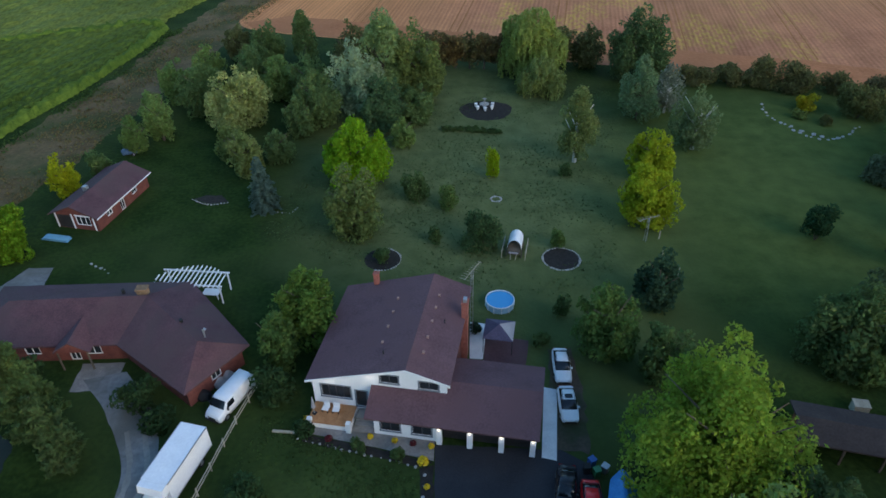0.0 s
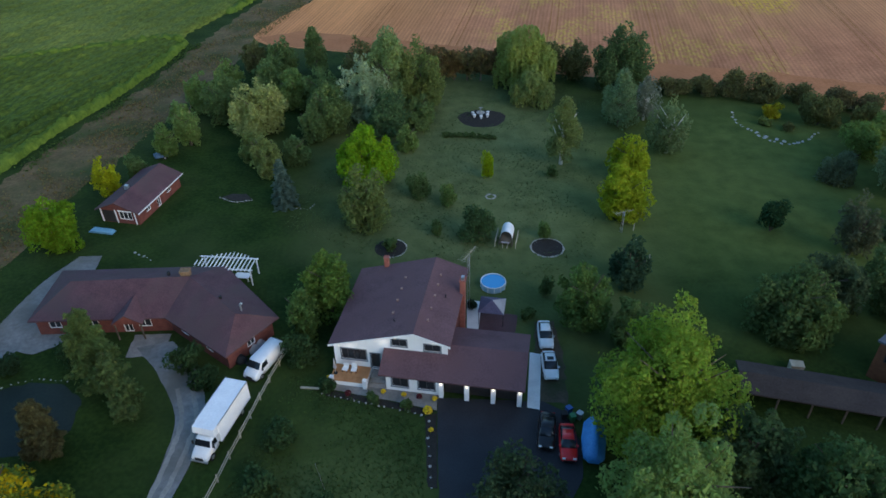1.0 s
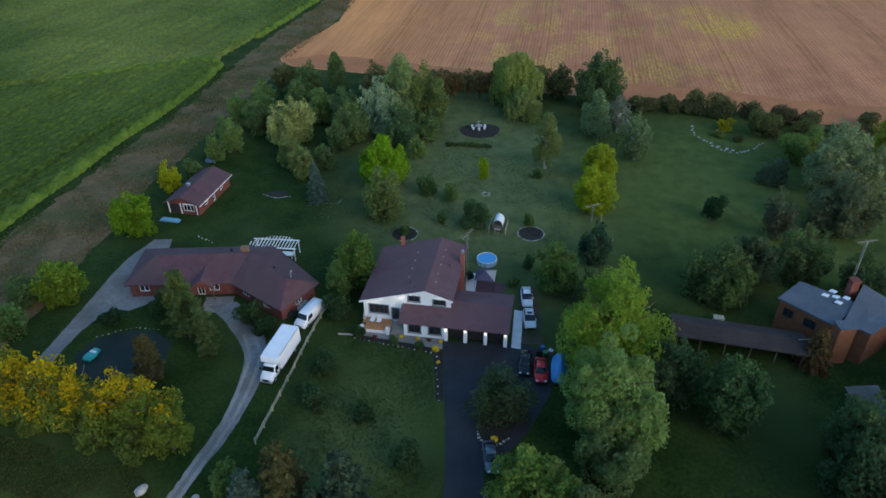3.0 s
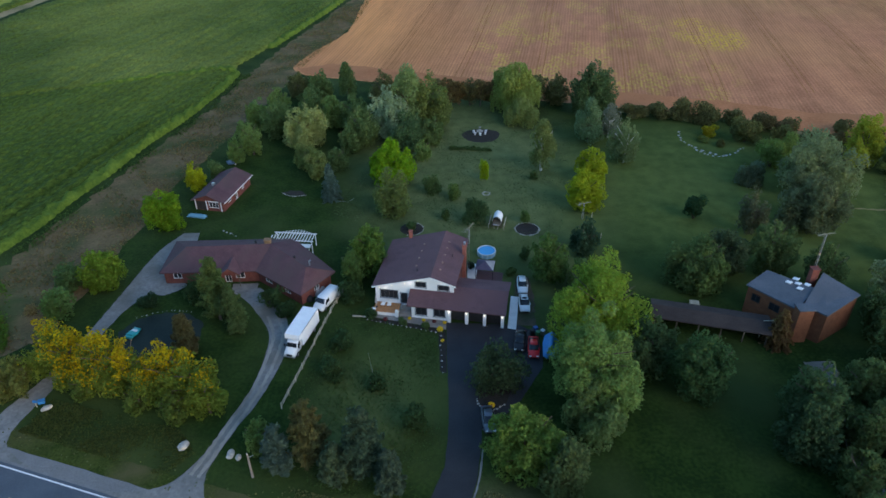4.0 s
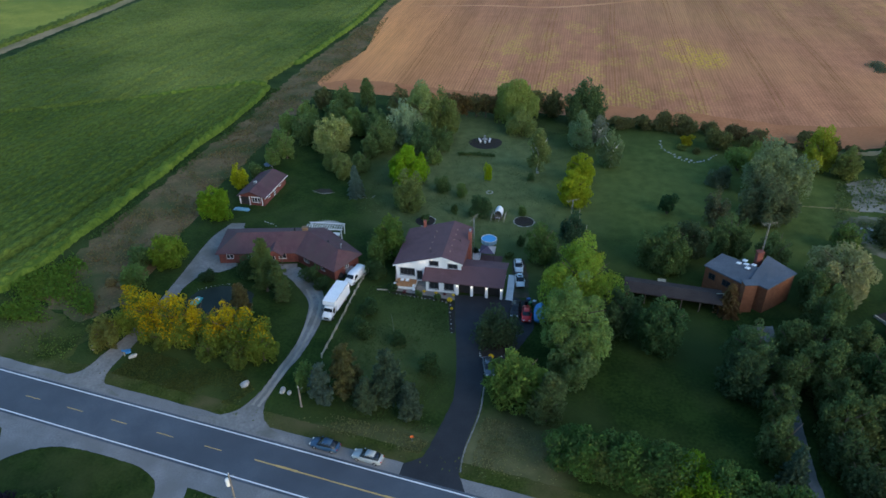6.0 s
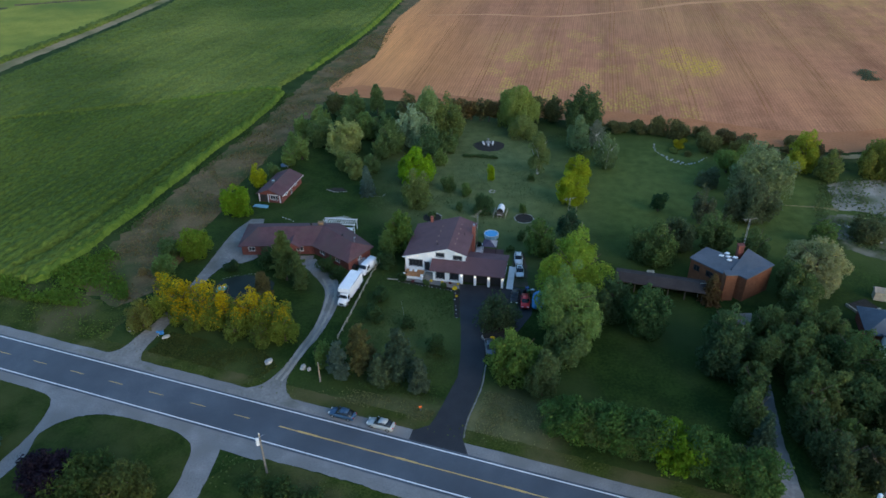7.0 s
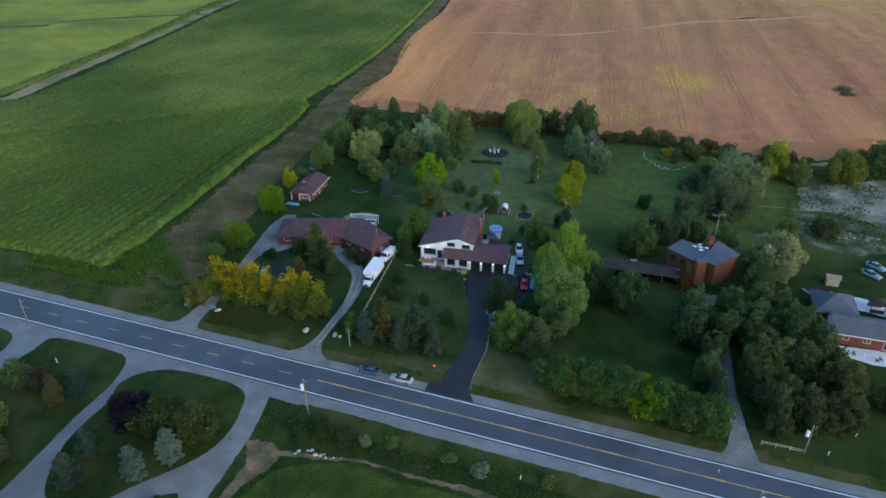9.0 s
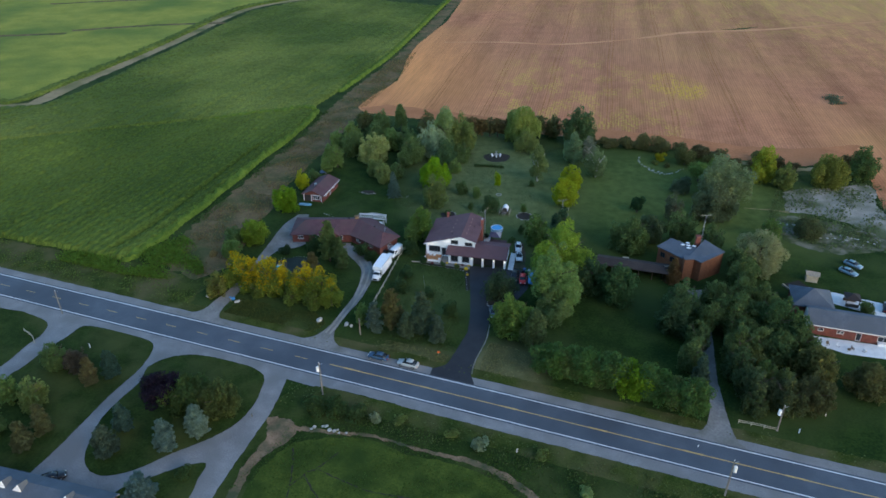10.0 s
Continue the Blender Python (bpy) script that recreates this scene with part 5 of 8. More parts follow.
for x, y, h, r, c in ((-85.5, 7.2, 7, 3.2, DARK), (-80.5, 5.5, 6.5, 2.8, (0.045, 0.04, 0.03)), (-84, -4.5, 7.6, 3.4, OLIVE), (-90, -3, 7, 3, MID), (-88, -12, 7, 3.2, DARK)):
    tree(x, y, h, r, "round", c, "broadleaf tree on the lawn south of the road", group="south lawn trees", size=0.4)
for x, y, h, r, c in ((-48.7, -22, 2.4, 1.6, (0.036, 0.056, 0.022)), (-28.4, -5.6, 2.6, 2.6, (0.036, 0.056, 0.022)), (-24.4, -6.2, 2.8, 2.6, (0.036, 0.056, 0.022)), (-20.6, -7.4, 2.4, 2.4, (0.04, 0.06, 0.024)), (-16.6, -8.8, 2.2, 1.2, (0.12, 0.15, 0.1)), (3.0, -15.4, 2.8, 1.6, (0.12, 0.15, 0.1)), (20.5, -26.6, 2.6, 1.6, PALE), (-12, -9, 1.4, 1.6, OLIVE), (14, -17.5, 1.2, 1.5, OLIVE), (-2, -12.5, 1.3, 1.8, OLIVE)):
    tree(x, y, h, r, "shrub", c, "wild ditch shrub beside the road", "shrub", 0.34, 1.1, category="shrub", group="ditch shrubs")


# ---- main house ----
def main_house():
    m = pose(-3.6, 49.0, 0, 0, 0, -12)
    house = thing("house", m, "white two-level house with a brown shingle roof and attached garage", "house")
    EL, RU, RZ, ER = 4.15, 3.4, 7.05, 5.7

    def top(u):
        return (EL + (RZ - EL) * (u + 6.5) / (RU + 6.5) if u < RU else RZ + (ER - RZ) * (u - RU) / (7.5 - RU)) - 0.22

    front = [(-5.2, -2.3, 1.75, 3.35), (-1.75, -0.7, 0.9, 3.0), (0.8, 2.5, 4.55, 5.55), (4.5, 6.3, 4.3, 5.25)]
    part("wall", wall_panel(bmesh.new(), -6.05, 7.1, 0, top, front, 2.7, 2.95, (RU,)), STUCCO, house)
    part("wall", wall_panel(bmesh.new(), -6.05, 7.1, 0, top, [(-4, -2, 1.6, 3), (1, 3, 1.6, 3)], 15.75, 16.0, (RU,)), STUCCO, house)
    part("wall", boxes((-6.05, -5.8, 2.95, 15.75, 0, EL - 0.1)), STUCCO, house)
    part("wall", boxes((6.85, 7.1, 2.95, 15.75, 0, ER - 0.1)), BRICK, house, "red brick side wall")
    for o, bars in zip(front, (3, 0, 1, 1)):
        window(house, *o, 2.8, bars)
        casing(house, *o, 2.655)
    for o in ((-4, -2, 1.6, 3), (1, 3, 1.6, 3)):
        window(house, *o, 15.85, 1, None, 1)
    slab_roof(house, "roof", [(-6.5, 2.15, EL), (RU, 2.15, RZ), (RU, 16.6, RZ), (-6.5, 16.6, EL)], 0.18, SHINGLE)
    slab_roof(house, "roof", [(RU, 2.15, RZ), (7.5, 2.15, ER), (7.5, 16.6, ER), (RU, 16.6, RZ)], 0.18, SHINGLE)
    # gable boards and their lamps
    for (u0, z0), (u1, z1) in (((-6.5, EL), (RU, RZ)), ((RU, RZ), (7.5, ER))):
        part("bargeboard", prism(bmesh.new(), [(u0, 2.11, z0 + 0.02), (u1, 2.11, z1 + 0.02), (u1, 2.11, z1 - 0.26), (u0, 2.11, z0 - 0.26)], (0, 0.038, 0)), WHITE_TRIM, house)
    for u in (-5.4, -3.2, -1.0, 1.2, 5.0, 6.4):
        part("eave_lamp", boxes((u - 0.06, u + 0.06, 2.64, 2.698, top(u) - 0.54, top(u) - 0.47)), LAMP_GLOW, house, "small warm lamp under the eaves")
    # lower wing and garage
    FZ, S = 3.05, 0.33

    def low(v):
        return FZ + S * (v + 0.5)

    slab_roof(house, "lower_roof", [(-0.1, -0.5, FZ), (15.9, -0.5, FZ), (15.9, 3.9, low(3.9)), (7.12, 3.9, low(3.9)), (7.12, 2.68, low(2.68)), (-0.1, 2.68, low(2.68))], 0.2, SHINGLE)
    slab_roof(house, "lower_roof", [(7.12, 3.9, low(3.9)), (15.9, 3.9, low(3.9)), (15.9, 8.5, FZ), (7.12, 8.5, FZ)], 0.2, SHINGLE)
    wins = [(1.2, 3.0, 0.7, 2.4), (4.2, 6.0, 0.7, 2.4)]
    part("wall", wall_panel(bmesh.new(), 0.5, 6.5, 0, lambda u: 2.86, wins, 0.35, 0.6), STUCCO, house)
    for o in wins:
        window(house, *o, 0.45, 1)
        casing(house, *o, 0.305)
    part("wall", boxes((0.5, 0.75, 0.6, 2.7, 0, 3.0)), STUCCO, house)
    part("wall", prism(bmesh.new(), [(15.2, 0.9, 0), (15.2, 8.1, 0), (15.2, 8.1, 2.9), (15.2, 3.9, low(3.9) - 0.22), (15.2, 0.9, low(0.9) - 0.25)], (0.25, 0, 0)), STUCCO, house)
    part("wall", boxes((7.1, 15.2, 7.85, 8.1, 0, 2.9)), STUCCO, house)
    for u in (6.5, 9.35, 12.25, 15.1):
        part("pillar", boxes((u, u + 0.5, 0.0, 0.5, 0, 2.8)), STUCCO, house, "white garage pillar")
        lamp = part("wall_lamp", boxes((u + 0.19, u + 0.31, -0.12, -0.002, 2.1, 2.32)), LAMP_GLOW, house, "lit warm wall lantern")
    glows = [(u + 0.25, -0.5, 2.3) for u in (6.5, 9.35, 12.25, 15.1)] + [(u, 2.3, top(u) - 0.6) for u in (-4.3, -0.2, 5.6)]
    for at in glows:
        bulb = bpy.data.lights.new("lamp_light", "POINT")
        bulb.energy, bulb.color, bulb.shadow_soft_size = 1.8, (1.0, 0.93, 0.86), 0.12
        light = new("lamp_light", bulb)
        light.location = at
        light.parent = house
    part("wall", boxes((6.5, 15.2, 0.9, 1.1, 2.45, 3.2)), STUCCO, house)
    for u in (7.0, 9.85, 12.75):
        door = part("garage_door", boxes((u, u + 2.35, 0.98, 1.03, 0.01, 2.44)), GARAGE_DARK, house, "dark panelled garage door")
        for k in range(4):
            part("panel", boxes((u + 0.06, u + 2.29, 0.95, 0.978, 0.61 * k + 0.05, 0.61 * k + 0.57)), GARAGE_DARK, door)
    # chimneys
    part("chimney", boxes((-3.25, -2.7, 16.02, 16.55, 0, 6.5), (-3.31, -2.64, 15.96, 16.61, 6.5, 6.62)), ORANGE_BRICK, house, "orange brick chimney")
    part("chimney", boxes((7.12, 7.72, 11.4, 12.3, 0, 7.5), (7.06, 7.78, 11.34, 12.36, 7.5, 7.65)), ORANGE_BRICK, house, "tall orange brick chimney")
    part("chimney_cap", boxes((7.25, 7.6, 11.6, 12.1, 7.65, 8.05)), METAL, house)
    for u, v in ((4.5, 5.0), (4.5, 7.1), (4.5, 9.4), (4.5, 11.5), (4.5, 13.4), (0.2, 6.3), (0.2, 8.6), (0.2, 10.8), (0.2, 13.0), (5.7, 9.8), (0.7, 4.7)):
        z = EL + (RZ - EL) * (u + 6.5) / (RU + 6.5) if u < RU else RZ + (ER - RZ) * (u - RU) / (7.5 - RU)
        if u in (5.7, 0.7):
            part("vent_pipe", rod(bmesh.new(), (u, v, z - 0.2), (u, v, z + 0.45), 0.06, 0.06, 8), BLACK, house, "black vent pipe")
        else:
            part("roof_vent", boxes((u - 0.1, u + 0.1, v - 0.13, v + 0.13, z - 0.12, z + 0.12), (u - 0.13, u + 0.13, v - 0.16, v + 0.16, z + 0.12, z + 0.16), bevel=0.015), TAN_VENT, house, "tan box-shaped roof vent")
    # porch
    deck = part("porch_deck", boxes((-6.0, -1.8, 0.1, 2.66, 0.7, 0.74)), DECK, house, "orange-brown timber porch deck")
    for k in range(14):
        part("board", boxes((-6.0 + 0.3 * k, -6.0 + 0.3 * k + 0.285, 0.1, 2.66, 0.742, 0.8)), DECK, deck)
    part("porch_base", boxes((-6.0, -1.8, 0.15, 2.66, 0, 0.7)), STUCCO, house)
    for u in (-6.0, -2.15):
        part("porch_pier", boxes((u, u + 0.45, -0.1, 0.35, 0, 1.3)), STUCCO, house, "low white porch pier")
    part("step", boxes((-1.6, 0.4, 1.4, 2.66, 0, 0.6), (-1.6, 0.4, 0.8, 1.4, 0, 0.4), (-1.6, 0.4, 0.2, 0.8, 0, 0.2)), PAVER, house)
    return house


main_house()



# ---- the brick bungalow ----
def edge_wall(parent, p, q, h, openings, material, thick=0.22, bars=1, frame_material=None):
    """A straight wall from p to q (inner side to its left), with windows in its openings."""
    p, q = Vector((*p, 0)), Vector((*q, 0))
    length = (q - p).length
    m = Matrix.Translation(p) @ Matrix.Rotation(math.atan2(q.y - p.y, q.x - p.x), 4, "Z")
    w = part("wall", wall_panel(bmesh.new(), 0, length - 0.003, 0, lambda x: h, openings, 0, thick), material, parent)
    w.matrix_local = m
    for o in openings:
        window(w, *o, 0.08, bars, frame_material or WHITE_TRIM)
    return w


def bungalow():
    b = thing("bungalow", pose(-31, 63, 0), "long red brick bungalow with a hipped brown-red shingle roof", "house")
    o = Vector((31, -63, 0))
    e = [Vector(p) + o for p in ((-47, 60.2, 2.6), (-30.3, 60.0, 2.6), (-21.3, 52.6, 2.6), (-16.3, 59.3, 2.6), (-25.2, 70.4, 2.6), (-47, 70.6, 2.6))]
    g, h, i = [Vector(p) + o for p in ((-43.2, 65.4, 4.6), (-28.2, 65.4, 4.75), (-20.9, 57.9, 4.6))]
    for ring in ((e[0], e[1], h, g), (e[1], e[2], i, h), (e[2], e[3], i), (e[3], e[4], h, i), (e[4], e[5], g, h), (e[5], e[0], g)):
        slab_roof(b, "roof", ring, 0.2, SHINGLE_RED)
    c = [(-15.4, -2.3), (1.0, -2.4), (9.6, -9.6), (13.8, -3.9), (5.6, 6.8), (-15.4, 7.0)]
    opens = [[(1.5, 3.0, 1.0, 2.1), (6.0, 7.6, 1.0, 2.1), (10.5, 11.6, 0.05, 2.1), (12.4, 14.0, 0.8, 2.1)], [(2.0, 3.6, 0.9, 2.1), (7.0, 8.4, 0.9, 2.1)], [(3, 4.2, 1.0, 2.0)],
             [(3, 5, 0.9, 2.1), (8, 10, 0.9, 2.1)], [(4, 6, 0.9, 2.1), (12, 14, 0.9, 2.1)], []]
    for k in range(6):
        edge_wall(b, c[k], c[(k + 1) % 6], 2.5, opens[k], BRICK)
    # entrance gable
    ap, px, py = 3.9, -3.6, -3.4
    slab_roof(b, "porch_roof", [(px - 1.9, py - 0.6, 2.62), (px, py - 0.6, ap), (px, py + 4.5, ap), (px - 1.9, py + 2.6, 2.62)], 0.15, SHINGLE_RED)
    slab_roof(b, "porch_roof", [(px, py - 0.6, ap), (px + 1.9, py - 0.6, 2.62), (px + 1.9, py + 2.6, 2.62), (px, py + 4.5, ap)], 0.15, SHINGLE_RED)
    part("porch_gable", prism(bmesh.new(), [(px - 1.75, py - 0.5, 2.5), (px + 1.75, py - 0.5, 2.5), (px, py - 0.5, 3.7)], (0, 0.1, 0)), BRICK, b, "brick porch gable")
    for x in (px - 1.6, px + 1.5):
        part("porch_post", boxes((x, x + 0.14, py - 0.5, py - 0.36, 0, 2.5)), BARK, b)
    part("chimney", boxes((1.6, 2.7, 2.6, 3.4, 4.2, 5.2), (1.5, 2.8, 2.5, 3.5, 5.2, 5.35)), EARTH, b, "short wide tan chimney")
    for x, y, z in ((-0.2, 3.4, 4.5), (7.6, -1.9, 4.45)):
        part("roof_vent", rod(bmesh.new(), (x, y, z - 0.3), (x, y, z + 0.35), 0.2), BLACK, b)
    part("flue", rod(rod(bmesh.new(), (10.5, -4.0, 3.9), (10.5, -4.0, 5.0), 0.1), (10.5, -4.0, 5.0), (10.7, -4.0, 5.25), 0.16), METAL, b, "white metal flue pipe")
    return b


bungalow()

pergola = thing("pergola", pose(-25.2, 71.2, 0, 0, 0, -8), "white slatted garden pergola behind the bungalow", "pergola")
for k in range(15):
    x = -4.2 + 0.56 * k
    part("slat", boxes((x, x + 0.1, -1.9 + max(0, -0.28 * (x + 1)), 2.1 - 0.055 * (k - 8) ** 2 * (0.75 if k > 8 else 0.6), 2.62, 2.76)), WHITE_TRIM, pergola)
for y in (-1.5, 1.1):
    part("beam", boxes((-4.2, 4.0, y, y + 0.14, 2.46, 2.62)), WHITE_TRIM, pergola)
for x in (-3.8, 3.6):
    for y in (-1.5, 1.1):
        part("post", boxes((x, x + 0.14, y, y + 0.14, 0, 2.46)), WHITE_TRIM, pergola)
shade = tagged(part("patio_table", boxes((-1.0, 1.0, -0.6, 0.6, 0.7, 0.76), (-0.9, -0.8, -0.5, -0.4, 0, 0.7), (0.8, 0.9, -0.5, -0.4, 0, 0.7), (-0.9, -0.8, 0.4, 0.5, 0, 0.7), (0.8, 0.9, 0.4, 0.5, 0, 0.7)), WHITE_TRIM), "white patio table under the pergola", "table")
shade.matrix_world = pose(-23.3, 70.6, 0, 0, 0, -8)


# ---- the shed ----
def shed():
    s = thing("shed", pose(-48.6, 87.1, 0, 0, 0, -14), "low red brick garage shed with a faded red roof", "shed")
    W, D = 6.8, 12.4

    def top(u):
        return (2.45 + 1.35 * u / (W / 2) if u < W / 2 else 3.8 - 1.35 * (u - W / 2) / (W / 2)) - 0.2

    ops = [(0.5, 2.7, 0.02, 2.1), (3.4, 5.6, 0.7, 2.1)]
    part("wall", wall_panel(bmesh.new(), 0.15, W - 0.15, 0, top, ops, 0.1, 0.3, (W / 2,)), BRICK, s)
    part("wall", wall_panel(bmesh.new(), 0.15, W - 0.15, 0, top, [], D - 0.3, D - 0.1, (W / 2,)), BRICK, s)
    part("wall", boxes((0.15, 0.35, 0.3, D - 0.3, 0, 2.3)), BRICK, s)
    w = part("wall", wall_panel(bmesh.new(), 0, D - 0.6, 0, lambda x: 2.3, [(2, 3.2, 0.9, 2), (5, 6, 0.05, 2.1), (8, 9.2, 0.9, 2)], 0, 0.2), BRICK, s)
    w.matrix_local = pose(W - 0.15, 0.3, 0, 0, 0, 90)
    for o in ((2, 3.2, 0.9, 2), (5, 6, 0.05, 2.1), (8, 9.2, 0.9, 2)):
        window(w, *o, 0.1, 1, WHITE_TRIM)
    part("garage_door", boxes((0.52, 2.68, 0.16, 0.22, 0.03, 2.09)), GARAGE_DARK, s)
    window(s, *ops[1], 0.18, 2, WHITE_TRIM)
    for u in (0.25, 2.75, 6.0):
        part("trim_board", boxes((u, u + 0.22, 0.055, 0.097, 0, 2.3)), WHITE_TRIM, s)
    part("lintel", boxes((3.3, 5.7, 0.055, 0.097, 2.1, 2.3)), WHITE_TRIM, s)
    slab_roof(s, "roof", [(-0.35, -0.4, 2.32), (W / 2, -0.4, 3.85), (W / 2, D + 0.4, 3.85), (-0.35, D + 0.4, 2.32)], 0.16, SHINGLE_RED)
    slab_roof(s, "roof", [(W / 2, -0.4, 3.85), (W + 0.35, -0.4, 2.32), (W + 0.35, D + 0.4, 2.32), (W / 2, D + 0.4, 3.85)], 0.16, SHINGLE_RED)
    part("gutter", boxes((W + 0.36, W + 0.46, -0.4, D + 0.4, 2.15, 2.27)), WHITE_TRIM, s)
    part("roof_vent", boxes((W / 2 - 1.2, W / 2 - 0.6, 4.3, 4.9, 3.2, 4.1)), METAL, s, "white metal roof ventilator")
    return s


shed()


# ---- the cedar house ----
def cedar_house():
    c = thing("cedar_house", pose(57, 45, 0), "two-winged cedar-clad house with slate grey roofs and skylights", "house")
    o = Vector((-57, -45, 0))

    def wing(ring):
        r = [Vector(p) + o for p in ring]
        slab_roof(c, "roof", r, 0.25, SHINGLE_GREY)
        mid = sum(r, Vector()) / 4
        low = [mid + (p - mid) * 0.93 for p in r]
        for a, b in zip(low, low[1:] + low[:1]):
            n = Vector((-(b - a).y, (b - a).x, 0)).normalized() * 0.18
            part("wall", prism(bmesh.new(), [(a.x, a.y, 0), (b.x, b.y, 0), (b.x, b.y, b.z - 0.25), (a.x, a.y, a.z - 0.25)], n), CEDAR, c)
        return low

    w = wing([(50.8, 48.6, 5.3), (55.8, 42.0, 5.3), (60.4, 45.6, 6.3), (54.9, 51.0, 6.3)])
    e = wing([(56.9, 42.4, 5.7), (59.3, 39.7, 5.7), (66.4, 43.9, 6.2), (62.6, 48.6, 7.2)])
    # windows on the sunny side
    for a, b, z0, z1, t0, t1 in ((w[0], w[1], 2.9, 4.2, 0.12, 0.3), (w[0], w[1], 2.9, 4.2, 0.5, 0.72)):
        d = b - a
        d.z = 0
        wd = window(c, d.length * t0, d.length * t1, z0, z1, -0.06, 1)
        wd.matrix_local = Matrix.Translation((a.x, a.y, 0)) @ Matrix.Rotation(math.atan2(d.y, d.x), 4, "Z")
    part("tower", boxes((-1.6, 0.6, -4.6, -3.0, 0, 6.1)), CEDAR, c, "square cedar stair tower")
    part("tower_roof", boxes((-1.75, 0.75, -4.75, -2.85, 6.1, 6.25)), SHINGLE_GREY, c)
    part("chimney", boxes((3.2, 4.3, 2.6, 3.6, 0, 8.3), (3.1, 4.4, 2.5, 3.7, 8.3, 8.5)), BRICK, c)
    for x, y in ((58.4, 48.4), (56.9, 47.6), (58.2, 47.2), (59.5, 46.8), (57.9, 45.9)):
        sk = part("skylight", boxes((-0.42, 0.42, -0.42, 0.42, 0.0, 0.14), bevel=0.03), WHITE_TRIM, c, "white domed skylight")
        f = ((x - 54.0) * 0.45 + (y - 46.0) * 0.9) / 6
        sk.matrix_local = pose(x - 57, y - 45, 6.12 + 0.12 * f, -6, 4, 38)
    part("balcony", boxes((-6.0, -3.2, -3.4, -2.4, 2.5, 2.65), (-6.0, -5.9, -3.4, -3.3, 0, 2.5), (-3.3, -3.2, -3.4, -3.3, 0, 2.5), (-6.0, -3.2, -3.4, -3.32, 3.4, 3.5)), WOOD_PALE, c)
    return c


cedar_house()


def carport():
    p = thing("carport", pose(35.2, 44.6, 0, 0, 0, -17), "long low brown-roofed carport with open bays", "carport")
    slab_roof(p, "roof", [(-0.6, -0.3, 2.55), (17.2, -0.3, 2.55), (17.2, 2.1, 3.35), (-0.6, 2.1, 3.35)], 0.18, SHINGLE_OLIVE)
    slab_roof(p, "roof", [(-0.6, 2.1, 3.35), (17.2, 2.1, 3.35), (17.2, 4.6, 2.6), (-0.6, 4.6, 2.6)], 0.18, SHINGLE_OLIVE)
    part("back_wall", boxes((0, 16.8, 4.0, 4.2, 0, 2.5)), CEDAR, p)
    part("side_wall", boxes((0, 0.2, 0.4, 4.0, 0, 2.5)), CEDAR, p)
    for k in range(6):
        x = 0.1 + 3.3 * k
        part("post", boxes((x, x + 0.18, 0.1, 0.28, 0, 2.45)), BARK, p)
    return p


carport()
bin_shed = tagged(part("garden_box", boxes((-0.7, 0.7, -0.5, 0.5, 0, 1.1), (-0.75, 0.75, -0.55, 0.55, 1.1, 1.2), bevel=0.03), WOOD_PALE), "pale wooden storage box behind the carport", "storage box")
bin_shed.matrix_world = pose(43.5, 49.6, 0, 0, 0, -12)


# ---- the far brick house ----
def far_house():
    h = thing("brick_house", pose(76.6, 18.4, 0, 0, 0, -17.5), "low red brick house with dark slate-grey roof", "house")
    L, D, EZ, RZ = 24.0, 8.0, 2.7, 4.6
    ops = [(2.2, 3.4, 1.1, 1.9), (6.0, 7.4, 1.1, 1.9), (9.8, 10.9, 0.05, 2.1), (14.0, 17.4, 0.7, 2.1)]
    part("wall", wall_panel(bmesh.new(), 0.4, L - 0.4, 0, lambda x: 2.62, ops, 0.4, 0.62), BRICK, h)
    for o, k in zip(ops, (0, 1, 0, 2)):
        window(h, *o, 0.5, k, WHITE_TRIM)
    part("wall", boxes((0.4, L - 0.4, D - 0.62, D - 0.4, 0, 2.62)), BRICK, h)
    for x in (0.4, L - 0.6):
        part("wall", prism(bmesh.new(), [(x, 0.62, 0), (x, D - 0.62, 0), (x, D - 0.62, 2.7), (x, D / 2, RZ - 0.25), (x, 0.62, 2.7)], (0.2, 0, 0)), WHITE_TRIM if x < 1 else BRICK, h)
    slab_roof(h, "roof", [(0, 0, EZ), (L, 0, EZ), (L, D / 2, RZ), (0, D / 2, RZ)], 0.18, SHINGLE_GREY)
    slab_roof(h, "roof", [(0, D / 2, RZ), (L, D / 2, RZ), (L, D, EZ), (0, D, EZ)], 0.18, SHINGLE_GREY)
    part("fascia", boxes((0, L, -0.06, -0.004, EZ - 0.2, EZ - 0.02)), WHITE_TRIM, h)
    # hipped wing at the back
    a = [(-2.5, D - 1, EZ), (6.5, D - 1, EZ), (6.5, D + 8, EZ), (-2.5, D + 8, EZ)]
    for k in range(4):
        slab_roof(h, "wing_roof", [a[k], a[(k + 1) % 4], (2.0, D + 3.5, 5.3)], 0.16, SHINGLE_GREY)
    part("wing_wall", boxes((-2.1, 6.1, D - 0.3, D + 7.6, 0, 2.6)), BRICK, h)
    part("bay", boxes((14.2, 17.2, -0.3, 0.39, 0, 0.7)), WHITE_TRIM, h, "white bay window base")
    return h


